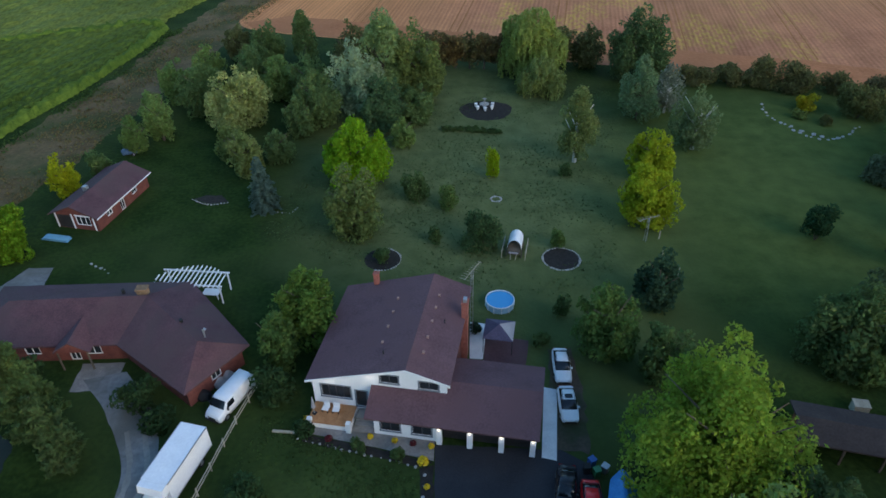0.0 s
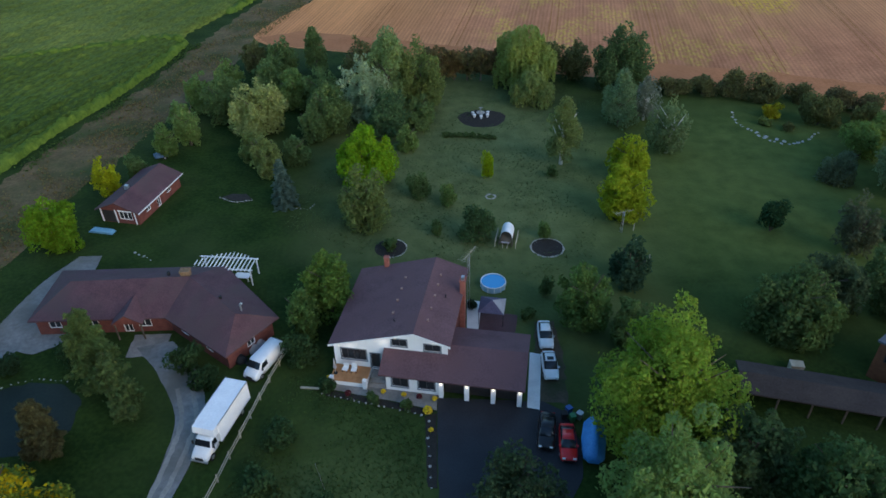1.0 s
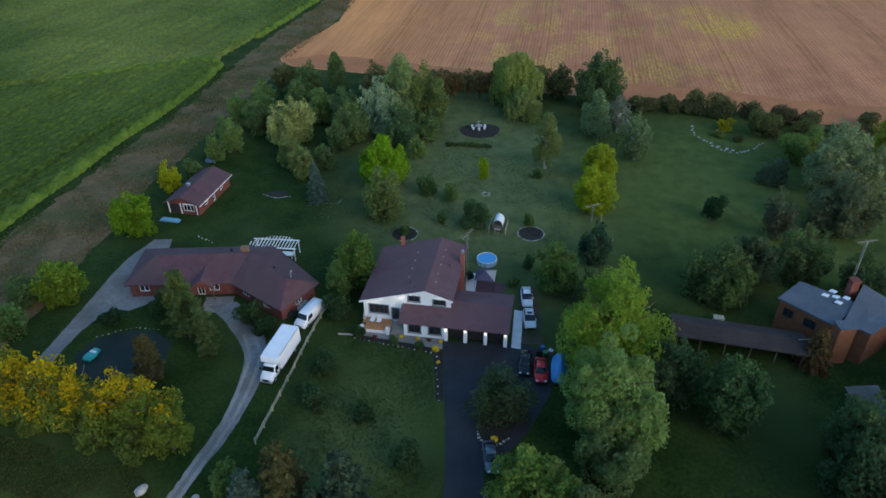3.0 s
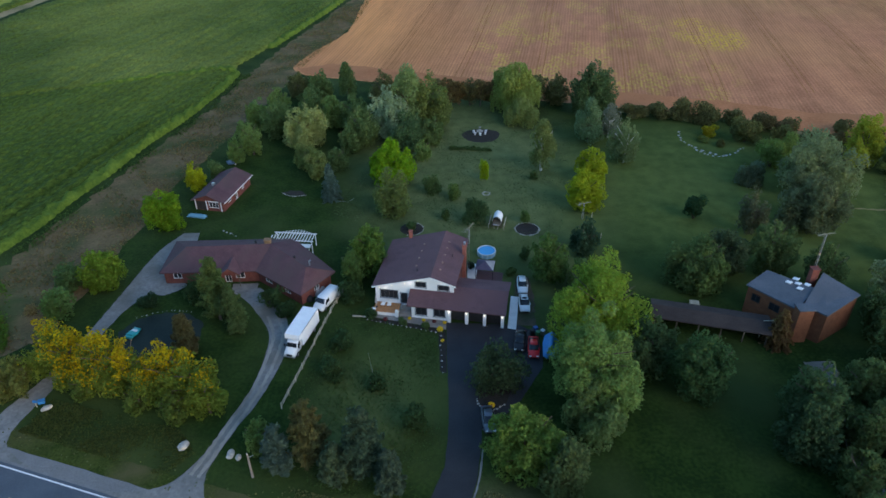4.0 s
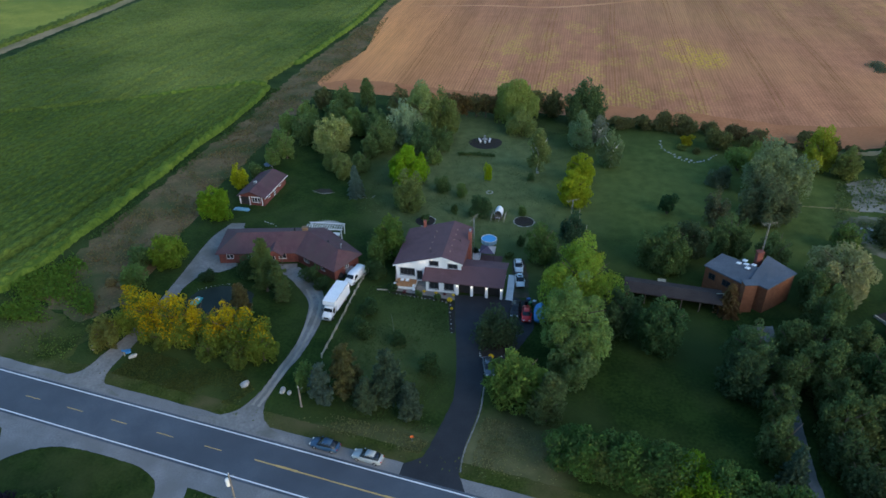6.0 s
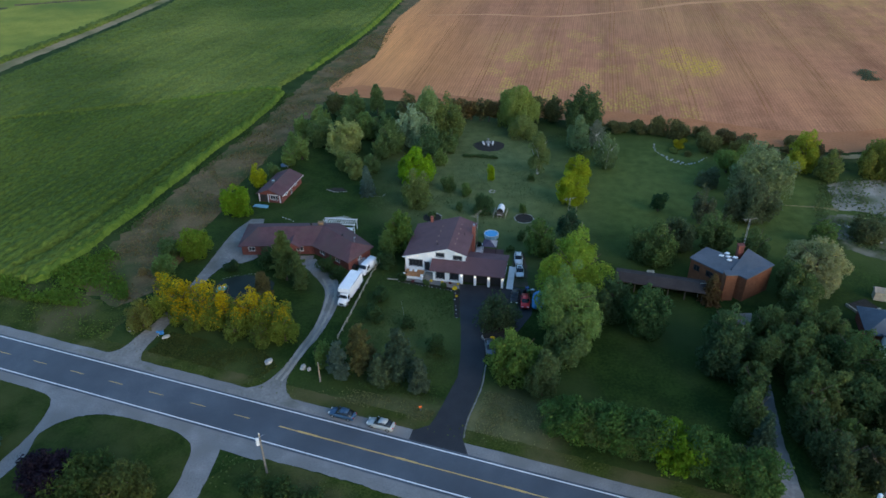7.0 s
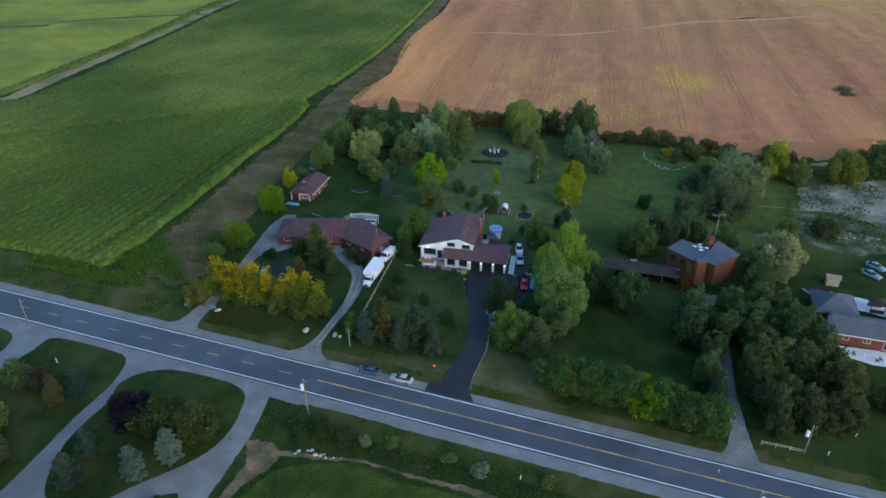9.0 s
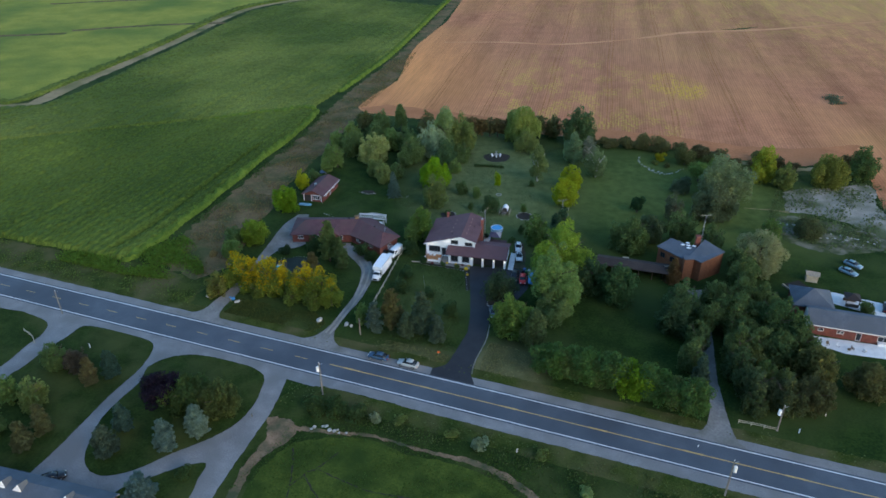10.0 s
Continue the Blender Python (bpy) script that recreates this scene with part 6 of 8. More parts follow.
far_house()
tagged(sheet("terrace", [(76.5, 18), (75.6, 15), (82.3, 11.2), (90, 9.4), (100, 7), (101, 10.5), (91, 14)], 0.05, CONCRETE, "pale stone terrace before the brick house", 0.15, 1.0, "terrace"))
sheet("back_court", [(84, 33), (89, 35.5), (100, 30), (112, 26), (110, 21), (96, 25)], 0.05, CONCRETE, "pale concrete yard behind the brick house", 0.15, 1.0, "terrace")
gz = thing("garden_gazebo", pose(92.2, 29.8, 0, 0, 0, -18), "small brown timber garden gazebo", "gazebo")
for k, (x, y) in enumerate(((-1.4, -1.4), (1.3, -1.4), (1.3, 1.3), (-1.4, 1.3))):
    part("post", boxes((x, x + 0.12, y, y + 0.12, 0, 2.2)), BARK, gz)
rg = [(-1.7, -1.7, 2.2), (1.7, -1.7, 2.2), (1.7, 1.7, 2.2), (-1.7, 1.7, 2.2)]
for k in range(4):
    slab_roof(gz, "roof", [rg[k], rg[(k + 1) % 4], (0, 0, 3.1)], 0.08, SHINGLE_OLIVE)
for y in (-1.38, 1.3):
    part("half_wall", boxes((-1.35, 1.35, y, y + 0.08, 0, 0.9)), BARK, gz)
deck2 = thing("raised_bed", pose(82.6, 37.2, 0, 0, 0, 20), "pale wooden raised bed frame", "planter")
part("side", boxes((-2.6, 2.6, -1.9, -1.6, 0, 0.5)), WOOD_PALE, deck2)
part("side", boxes((-2.6, -2.3, -1.6, 1.9, 0, 0.5)), WOOD_PALE, deck2)
part("soil", boxes((-2.3, 2.6, -1.6, 1.9, 0, 0.3)), MULCH, deck2)
hut = thing("garden_hut", pose(87.6, 40.2, 0, 0, 0, -20), "small pale-roofed garden hut", "hut")
part("body", boxes((-1.3, 1.3, -0.9, 0.9, 0, 2.0)), WOOD_PALE, hut)
part("roof", prism(bmesh.new(), [(-1.6, -1.2, 2.0), (-1.6, 1.2, 2.0), (-1.6, 0, 2.7)], (3.2, 0, 0)), SAND, hut)
for k, (x, y) in enumerate(((79.5, 14.3), (81.5, 13.7), (84, 12.6), (86.2, 11.9), (83.0, 12.2))):
    ch = thing("terrace_chair", pose(x, y, 0.05, 0, 0, 40 * k), "dark garden chair on the terrace", "chair", "terrace chairs")
    part("seat", boxes((-0.28, 0.28, -0.28, 0.28, 0.38, 0.45)), WHITE_TRIM if k % 2 else BARK, ch)
    part("backrest", boxes((-0.28, 0.28, 0.24, 0.3, 0.45, 0.95)), WHITE_TRIM if k % 2 else BARK, ch)
    for a in (-0.26, 0.2):
        for b in (-0.26, 0.2):
            part("leg", boxes((a, a + 0.06, b, b + 0.06, 0, 0.38)), BARK, ch)


# ---- the house at the south-west corner ----
def corner_house():
    h = thing("gabled_house", pose(-73.8, -27.4, 0, 0, 0, -14), "grey-roofed house with white pointed dormers", "house")
    slab_roof(h, "roof", [(-11, -9, 2.7), (17, -9, 2.7), (17, 0.6, 4.3), (-11, 0.6, 4.3)], 0.18, SHINGLE_GREY)
    slab_roof(h, "roof", [(-11, 0.6, 4.3), (17, 0.6, 4.3), (17, 3.2, 3.0), (-11, 3.2, 3.0)], 0.18, SHINGLE_GREY)
    part("body", boxes((-10.5, 16.5, -8.5, 2.8, 0, 2.5)), BRICK, h)
    for x in (-2.2, 1.0, 10.2):
        part("dormer_face", prism(bmesh.new(), [(x - 1.0, -1.2, 3.9), (x + 0.8, -1.2, 3.9), (x + 0.65, -1.2, 5.6)], (0, 0.12, 0)), WHITE_TRIM, h, "white pointed dormer face")
        slab_roof(h, "dormer_roof", [(x - 0.95, -1.05, 3.92), (x + 0.64, -1.05, 5.58), (x + 0.64, 0.6, 5.0), (x - 0.7, 0.6, 3.92)], 0.07, SHINGLE_GREY)
        slab_roof(h, "dormer_roof", [(x + 0.65, -1.05, 5.58), (x + 0.8, -1.05, 3.92), (x + 0.8, 0.6, 3.92), (x + 0.65, 0.6, 5.0)], 0.07, SHINGLE_GREY)
    return h


corner_house()



# ---- vehicles ----
def paint(name, colour, metal=0.2):
    return surface(name, tuple(c * 0.9 for c in colour), colour, 0.8, 3.0, 0.28, 0.0, metal, spec=0.5)


WHITE_CAR, RED_CAR = paint("white_car_paint", (0.8, 0.81, 0.82), 0.0), paint("red_car_paint", (0.72, 0.02, 0.022), 0.0)
BLUE_CAR, SILVER_CAR = paint("blue_car_paint", (0.04, 0.09, 0.16)), paint("silver_car_paint", (0.4, 0.43, 0.43), 0.2)
GREY_CAR, BLACK_CAR = paint("grey_car_paint", (0.13, 0.15, 0.18), 0.4), paint("black_car_paint", (0.015, 0.015, 0.018), 0.1)
BLUE_GREY_CAR = paint("blue_grey_car_paint", (0.2, 0.31, 0.38), 0.2)
CAR_GLASS = plain("car_glass", (0.012, 0.015, 0.02), 0.05)
RED_LENS, CLEAR_LENS = plain("red_lens", (0.4, 0.01, 0.01), 0.2), plain("clear_lens", (0.75, 0.75, 0.72), 0.15)
TRUCK_WHITE = surface("white_truck_panel", (0.74, 0.75, 0.77), (0.84, 0.85, 0.86), 0.6, 4.0, 0.5, 0.05)


def loft(bm, stations):
    """A body from cross-sections: each is (x, half width at sill, half width at top, sill z, top z)."""
    rings = []
    for x, w0, w1, z0, z1 in stations:
        zm = z0 + 0.55 * (z1 - z0)
        wm = max(w0, w1)
        half = [(w0 * 0.94, z0), (wm, z0 + 0.18 * (z1 - z0)), (wm, zm), (w1, z1 - 0.06), (w1 * 0.9, z1)]
        ring = [(-w, z) for w, z in half] + [(w, z) for w, z in reversed(half)]
        rings.append([bm.verts.new((x, y, z)) for y, z in ring])
    for a, b in zip(rings, rings[1:]):
        for k in range(len(a)):
            j = (k + 1) % len(a)
            bm.faces.new((a[k], a[j], b[j], b[k]))
    bm.faces.new(rings[0])
    bm.faces.new(list(reversed(rings[-1])))
    for f in bm.faces:
        f.smooth = len(f.verts) == 4
    return bm


def wheel(parent, x, y, r, w):
    tyre = part("wheel", rod(bmesh.new(), (x, y - w / 2, r), (x, y + w / 2, r), r, r, 18), BLACK, parent)
    s = 1 if y > 0 else -1
    part("rim", rod(bmesh.new(), (x, y + s * (w / 2 - 0.02), r), (x, y + s * (w / 2 + 0.015), r), r * 0.62, r * 0.55, 14), METAL, tyre)


def car(x, y, heading, material, label, length=4.6, width=1.8, tall=1.42, category="car", sunroof=False, name="car"):
    """A saloon or small hatch: lofted body, glazed cabin, wheels, lights."""
    c = thing(name, pose(x, y, 0.03, 0, 0, heading), label, category)
    L, W = length / 2, width / 2
    part("body", loft(bmesh.new(), [(-L, W * 0.55, W * 0.5, 0.4, 0.78), (-L + 0.06, W * 0.76, W * 0.68, 0.32, 0.88), (-L + 0.22, W * 0.92, W * 0.8, 0.26, 0.93), (-L * 0.62, W * 0.98, W * 0.86, 0.22, 0.96), (-L * 0.2, W, W * 0.9, 0.2, 0.96), (L * 0.35, W, W * 0.9, 0.2, 0.94), (L * 0.68, W * 0.98, W * 0.84, 0.22, 0.86), (L - 0.3, W * 0.92, W * 0.76, 0.24, 0.76), (L - 0.1, W * 0.78, W * 0.64, 0.28, 0.68), (L, W * 0.52, W * 0.46, 0.36, 0.58)]), material, c)
    cab = [(-L * 0.82, W * 0.80, W * 0.74, 0.9, 0.98), (-L * 0.52, W * 0.84, W * 0.66, 0.9, tall - 0.04), (-L * 0.1, W * 0.85, W * 0.68, 0.9, tall), (L * 0.12, W * 0.85, W * 0.67, 0.9, tall - 0.03), (L * 0.46, W * 0.82, W * 0.76, 0.9, 0.97)]
    part("cabin_glass", loft(bmesh.new(), cab), CAR_GLASS, c, "dark tinted car windows")
    part("roof_panel", loft(bmesh.new(), [(-L * 0.5, W * 0.66, W * 0.62, tall - 0.1, tall - 0.02), (-L * 0.1, W * 0.69, W * 0.65, tall - 0.09, tall + 0.02), (L * 0.1, W * 0.68, W * 0.63, tall - 0.1, tall)]), material, c)
    for s in (-1, 1):
        for px, top in ((-L * 0.3, tall - 0.1), (0.02 * L, tall - 0.08)):
            part("door_pillar", prism(bmesh.new(), [(px - 0.05, s * W * 0.86, 0.92), (px + 0.05, s * W * 0.86, 0.92), (px + 0.04, s * W * 0.69, top), (px - 0.04, s * W * 0.69, top)], (0, s * 0.02, 0)), material, c)
        part("mirror", boxes((L * 0.3, L * 0.38, s * W * 1.0 - 0.09, s * W * 1.0 + 0.09, 0.92, 1.06), bevel=0.02), material, c)
        part("headlight", boxes((L - 0.2, L - 0.02, s * W * 0.6 - 0.17, s * W * 0.6 + 0.17, 0.58, 0.72), bevel=0.02), CLEAR_LENS, c)
        part("tail_light", boxes((-L - 0.005, -L + 0.1, s * W * 0.62 - 0.17, s * W * 0.62 + 0.17, 0.68, 0.84), bevel=0.02), RED_LENS, c)
        for px in (-L * 0.6, L * 0.62):
            wheel(c, px, s * (W - 0.1), 0.32, 0.21)
    part("bumper", boxes((L - 0.06, L + 0.03, -W * 0.6, W * 0.6, 0.34, 0.5), bevel=0.03), BLACK, c)
    if sunroof:
        part("sunroof", boxes((-L * 0.22, L * 0.04, -W * 0.42, W * 0.42, tall + 0.012, tall + 0.03)), CAR_GLASS, c, "dark glass sunroof")
    return c


car(16.0, 56.6, -94, WHITE_CAR, "white saloon parked on the gravel strip")
car(15.7, 51.4, -93, WHITE_CAR, "silver-white hatchback with a dark sunroof", 4.3, 1.8, 1.5, sunroof=True)
car(-17.8, 10.0, ROAD_TURN * 57.2958 + 180, BLUE_CAR, "dark blue saloon parked on the roadside shoulder")
car(-11.3, 7.6, ROAD_TURN * 57.2958 + 180, SILVER_CAR, "silver saloon parked on the roadside shoulder")
car(15.7, 40.4, -97, RED_CAR, "red coupe parked beside the blacktop drive", 4.5, 1.8, 1.3)
car(13.8, 42.0, -102, BLACK_CAR, "black car parked on the blacktop drive", 4.6, 1.85, 1.45)
car(7.6, 26.2, -88, GREY_CAR, "grey car parked near the driveway island")
car(98.4, 43.4, -54, BLUE_GREY_CAR, "blue-grey car parked on the grass")
car(101.4, 46.9, -54, BLUE_GREY_CAR, "blue-grey car parked on the grass")
car(-71.4, -22.9, 25, BLACK_CAR, "dark car parked before the gabled house")
car(99.5, 27.5, 60, BLACK_CAR, "dark car parked in the concrete yard")


def panel_van(x, y, heading):
    v = thing("van", pose(x, y, 0.03, 0, 0, heading), "long white windowless cargo van", "van")
    part("body", loft(bmesh.new(), [(-2.75, 0.9, 0.84, 0.4, 2.0), (-2.65, 0.98, 0.86, 0.3, 2.08), (0.9, 1.0, 0.87, 0.3, 2.1), (1.3, 1.0, 0.84, 0.3, 2.02), (1.9, 1.0, 0.88, 0.3, 1.3), (2.5, 0.97, 0.86, 0.32, 1.12), (2.75, 0.86, 0.78, 0.4, 0.85)]), WHITE_CAR, v)
    part("windscreen", prism(bmesh.new(), [(1.34, -0.76, 1.99), (1.34, 0.76, 1.99), (1.86, 0.84, 1.36), (1.86, -0.84, 1.36)], (0.03, 0, 0.03)), CAR_GLASS, v)
    for s in (-1, 1):
        part("side_window", prism(bmesh.new(), [(0.45, s * 0.965, 1.25), (1.6, s * 0.965, 1.25), (1.25, s * 0.9, 1.85), (0.45, s * 0.9, 1.85)], (0, s * 0.04, 0)), CAR_GLASS, v)
        part("mirror", boxes((1.5, 1.62, s * 1.12 - 0.1, s * 1.12 + 0.1, 1.2, 1.5), bevel=0.02), BLACK, v)
        part("headlight", boxes((2.66, 2.77, s * 0.66 - 0.16, s * 0.66 + 0.16, 0.66, 0.82), bevel=0.02), CLEAR_LENS, v)
        part("tail_light", boxes((-2.78, -2.7, s * 0.8 - 0.08, s * 0.8 + 0.08, 0.8, 1.2)), RED_LENS, v)
        for px in (-1.75, 1.75):
            wheel(v, px, s * 0.9, 0.36, 0.24)
    part("grille", boxes((2.73, 2.8, -0.42, 0.42, 0.6, 0.84)), BLACK, v)
    part("bumper", boxes((2.7, 2.86, -0.85, 0.85, 0.36, 0.55), bevel=0.03), BLACK, v)
    return v


panel_van(-17.4, 53.6, -117)


def box_truck(x, y, heading):
    t = thing("box_truck", pose(x, y, 0.03, 0, 0, heading), "white box truck with a plain cargo body", "truck")
    part("cargo_box", boxes((-4.0, 2.2, -1.26, 1.26, 0.95, 3.45), bevel=0.05), TRUCK_WHITE, t)
    part("attic", prism(bmesh.new(), [(2.2, -1.2, 2.45), (2.2, -1.2, 3.42), (2.9, -1.2, 3.42), (3.05, -1.2, 2.7), (2.9, -1.2, 2.45)], (0, 2.4, 0)), TRUCK_WHITE, t)
    for y0 in (-1.29, 1.262):
        for z in (0.95, 3.36):
            part("rail", boxes((-4.0, 2.2, y0, y0 + 0.028, z, z + 0.12)), METAL, t)
    part("chassis", boxes((-3.9, 3.6, -0.5, 0.5, 0.55, 0.93)), BLACK, t)
    part("cab", loft(bmesh.new(), [(2.3, 0.98, 0.84, 0.5, 2.3), (3.0, 1.0, 0.84, 0.5, 2.3), (3.25, 1.0, 0.86, 0.5, 2.15), (3.62, 0.98, 0.88, 0.5, 1.5), (4.4, 0.92, 0.8, 0.5, 1.28), (4.6, 0.84, 0.74, 0.5, 1.0)]), WHITE_CAR, t)
    part("windscreen", prism(bmesh.new(), [(3.27, -0.78, 2.12), (3.27, 0.78, 2.12), (3.6, 0.86, 1.54), (3.6, -0.86, 1.54)], (0.04, 0, 0.03)), CAR_GLASS, t)
    for s in (-1, 1):
        part("side_window", prism(bmesh.new(), [(2.55, s * 0.955, 1.4), (3.45, s * 0.955, 1.4), (3.2, s * 0.89, 2.05), (2.55, s * 0.89, 2.05)], (0, s * 0.05, 0)), CAR_GLASS, t)
        part("mirror", boxes((3.4, 3.5, s * 1.2 - 0.1, s * 1.2 + 0.1, 1.45, 1.9), bevel=0.02), BLACK, t)
        part("headlight", boxes((4.5, 4.63, s * 0.68 - 0.15, s * 0.68 + 0.15, 0.78, 0.96), bevel=0.02), CLEAR_LENS, t)
        wheel(t, 3.75, s * 0.9, 0.42, 0.26)
        wheel(t, -2.3, s * 0.88, 0.42, 0.46)
    part("grille", boxes((4.58, 4.65, -0.45, 0.45, 0.62, 0.95)), BLACK, t)
    part("bumper", boxes((4.55, 4.74, -0.95, 0.95, 0.42, 0.62), bevel=0.03), METAL, t)
    part("rear_door", boxes((-4.04, -4.003, -1.15, 1.15, 1.0, 3.3)), METAL, t)
    return t


box_truck(-20.15, 44.4, -106.5)

# ---- things about the main house ----
def boat():
    b = thing("covered_boat", pose(18.3, 40.4, 0, 0, 0, 78), "boat on a trailer under a bright blue tarpaulin", "boat")
    part("tarpaulin", loft(bmesh.new(), [(-2.9, 0.5, 0.2, 0.7, 1.3), (-2.3, 1.05, 0.35, 0.55, 1.65), (0, 1.25, 0.3, 0.5, 1.9), (1.8, 1.05, 0.25, 0.55, 1.75), (2.9, 0.25, 0.1, 0.8, 1.3)]), BLUE_PLASTIC, b)
    part("trailer_frame", boxes((-2.4, 3.4, -0.06, 0.06, 0.38, 0.48), (-1.0, -0.9, -0.95, 0.95, 0.34, 0.44), (1.0, 1.1, -0.6, 0.6, 0.46, 0.54)), METAL, b)
    for s in (-1, 1):
        wheel(b, -0.95, s * 1.0, 0.3, 0.2)
    part("stand", boxes((3.2, 3.3, -0.04, 0.04, 0, 0.4)), METAL, b)


boat()
for k, (x, y, c, lab) in enumerate(((16.0, 44.0, BLACK, "black wheeled refuse bin beside the drive"), (16.8, 43.6, plain("green_plastic", (0.03, 0.16, 0.06), 0.5), "green wheeled refuse bin beside the drive"), (16.6, 44.7, plain("blue_plastic", (0.03, 0.1, 0.3), 0.5), "blue recycling bin beside the drive"), (17.6, 43.9, METAL, "grey metal bin beside the drive"))):
    b = thing("refuse_bin", pose(x, y, 0, 0, 0, 15 * k), lab, "bin", "refuse bins")
    part("bin_body", prism(bmesh.new(), [(-0.24, -0.26, 0.05), (0.24, -0.26, 0.05), (0.3, -0.32, 0.95), (-0.3, -0.32, 0.95)], (0, 0.58, 0)), c, b)
    part("lid", boxes((-0.32, 0.32, -0.34, 0.3, 0.955, 1.02), bevel=0.02), c, b)
    for s in (-1, 1):
        part("wheel", rod(bmesh.new(), (s * 0.25, 0.3, 0.1), (s * 0.31, 0.3, 0.1), 0.1, 0.1, 12), BLACK, b)


def pool():
    p = thing("swimming_pool", pose(10.7, 67.2, 0), "round above-ground pool with a blue liner", "pool")
    bm = bmesh.new()
    n, r = 40, 1.65
    rings = [[bm.verts.new((q * math.cos(2 * math.pi * k / n), q * math.sin(2 * math.pi * k / n), z)) for k in range(n)] for q, z in ((r, 0.0), (r, 0.85), (r - 0.06, 0.85), (r - 0.06, 0.1))]
    for a, b in zip(rings, rings[1:]):
        for k in range(n):
            bm.faces.new((a[k], a[(k + 1) % n], b[(k + 1) % n], b[k]))
    part("pool_wall", bm, surface("pool_liner", (0.25, 0.42, 0.55), (0.35, 0.52, 0.64), 1, 6, 0.5, 0.1), p)
    part("rim", rod_ring(r, 0.87, 0.06, 40), WHITE_TRIM, p, "white tubular pool rim")
    part("water", rod(bmesh.new(), (0, 0, 0.12), (0, 0, 0.76), r - 0.07, r - 0.07, 40), WATER, p, "bright blue pool water")
    for k in range(12):
        a = 2 * math.pi * k / 12
        part("upright", rod(bmesh.new(), ((r + 0.05) * math.cos(a), (r + 0.05) * math.sin(a), 0), ((r + 0.05) * math.cos(a), (r + 0.05) * math.sin(a), 0.85), 0.04), WHITE_TRIM, p)


def rod_ring(r, z, t, n=32, sides=6):
    bm = bmesh.new()
    rings = []
    for k in range(n):
        a = 2 * math.pi * k / n
        rings.append([bm.verts.new(((r + t * math.cos(b)) * math.cos(a), (r + t * math.cos(b)) * math.sin(a), z + t * math.sin(b))) for b in (2 * math.pi * j / sides for j in range(sides))])
    for k in range(n):
        a, b = rings[k], rings[(k + 1) % n]
        for j in range(sides):
            bm.faces.new((a[j], a[(j + 1) % sides], b[(j + 1) % sides], b[j]))
    return bm


pool()
CANVAS = surface("dark_canvas", (0.075, 0.062, 0.1), (0.12, 0.1, 0.15), 1.0, 6.0, 0.9, 0.2)
GREY_CANVAS = surface("pale_canvas", (0.3, 0.28, 0.28), (0.4, 0.37, 0.37), 1.0, 6.0, 0.9, 0.2)
gaz = thing("gazebo", pose(9.9, 60.7, 0, 0, 0, -12), "patio gazebo with a dark canvas roof", "gazebo")
ring4 = [(-1.6, -1.6, 2.1), (1.6, -1.6, 2.1), (1.6, 1.6, 2.1), (-1.6, 1.6, 2.1)]
for k in range(4):
    # east panel takes paler canvas: light falling on that side is painted in
    slab_roof(gaz, "canopy", [ring4[k], ring4[(k + 1) % 4], (0, 0, 2.95)], 0.05, GREY_CANVAS if k == 1 else CANVAS)
for x, y in ((-1.55, -1.55), (1.49, -1.55), (1.49, 1.49), (-1.55, 1.49)):
    part("post", boxes((x, x + 0.06, y, y + 0.06, 0, 2.08)), BLACK, gaz)
sheet("pool_patio", [(6.6, 58.6), (8.0, 58.4), (8.9, 63.9), (7.0, 64.4)], 0.08, CONCRETE, "pale concrete patio beside the house", 0.0, 1.0, "patio")
sheet("red_patio", [(8.05, 58.2), (12.4, 57.3), (13.2, 61.0), (8.6, 62.2)], 0.05, SHINGLE_RED, "reddish paved patio under the gazebo", 0.05, 1.0, "patio")
tree(7.6, 62.6, 1.9, 0.8, "shrub", (0.02, 0.035, 0.02), "potted dark shrub on the patio", "potted_shrub", 0.22, category="shrub")


def mast(x, y, h, turn, label, tilt=0.0):
    a = thing("antenna_mast", pose(x, y, 0, 0, 0, turn), label, "antenna")
    for k in range(3):
        q = 2 * math.pi * k / 3
        part("leg", rod(bmesh.new(), (0.22 * math.cos(q), 0.22 * math.sin(q), 0), (0.12 * math.cos(q), 0.12 * math.sin(q), h), 0.03), METAL, a)
    bm = bmesh.new()
    for k in range(int(h / 0.8)):
        z = 0.4 + 0.8 * k
        for j in range(3):
            p, q = 2 * math.pi * j / 3, 2 * math.pi * (j + 1) / 3
            rod(bm, (0.2 * math.cos(p), 0.2 * math.sin(p), z), (0.2 * math.cos(q), 0.2 * math.sin(q), z + 0.4), 0.015, sides=5)
    part("lattice", bm, METAL, a)
    bm = bmesh.new()
    rod(bm, (-1.6, 0, h), (1.6, 0, h + tilt), 0.035)
    for k in range(9):
        x0 = -1.5 + 0.37 * k
        rod(bm, (x0, -0.7 + 0.05 * k, h + tilt * (k / 8)), (x0, 0.7 - 0.05 * k, h + tilt * (k / 8)), 0.018, sides=5)
    part("aerial", bm, WOOD_PALE, a, "pale horizontal television aerial")


mast(7.1, 62.6, 8.6, 55, "lattice antenna mast beside the brick chimney", 0.3)
mast(63.0, 51.5, 12.6, 10, "tall lattice antenna mast behind the cedar house")
mast(31.0, 79.0, 3.6, 20, "thin pale garden pole with a crossbar")

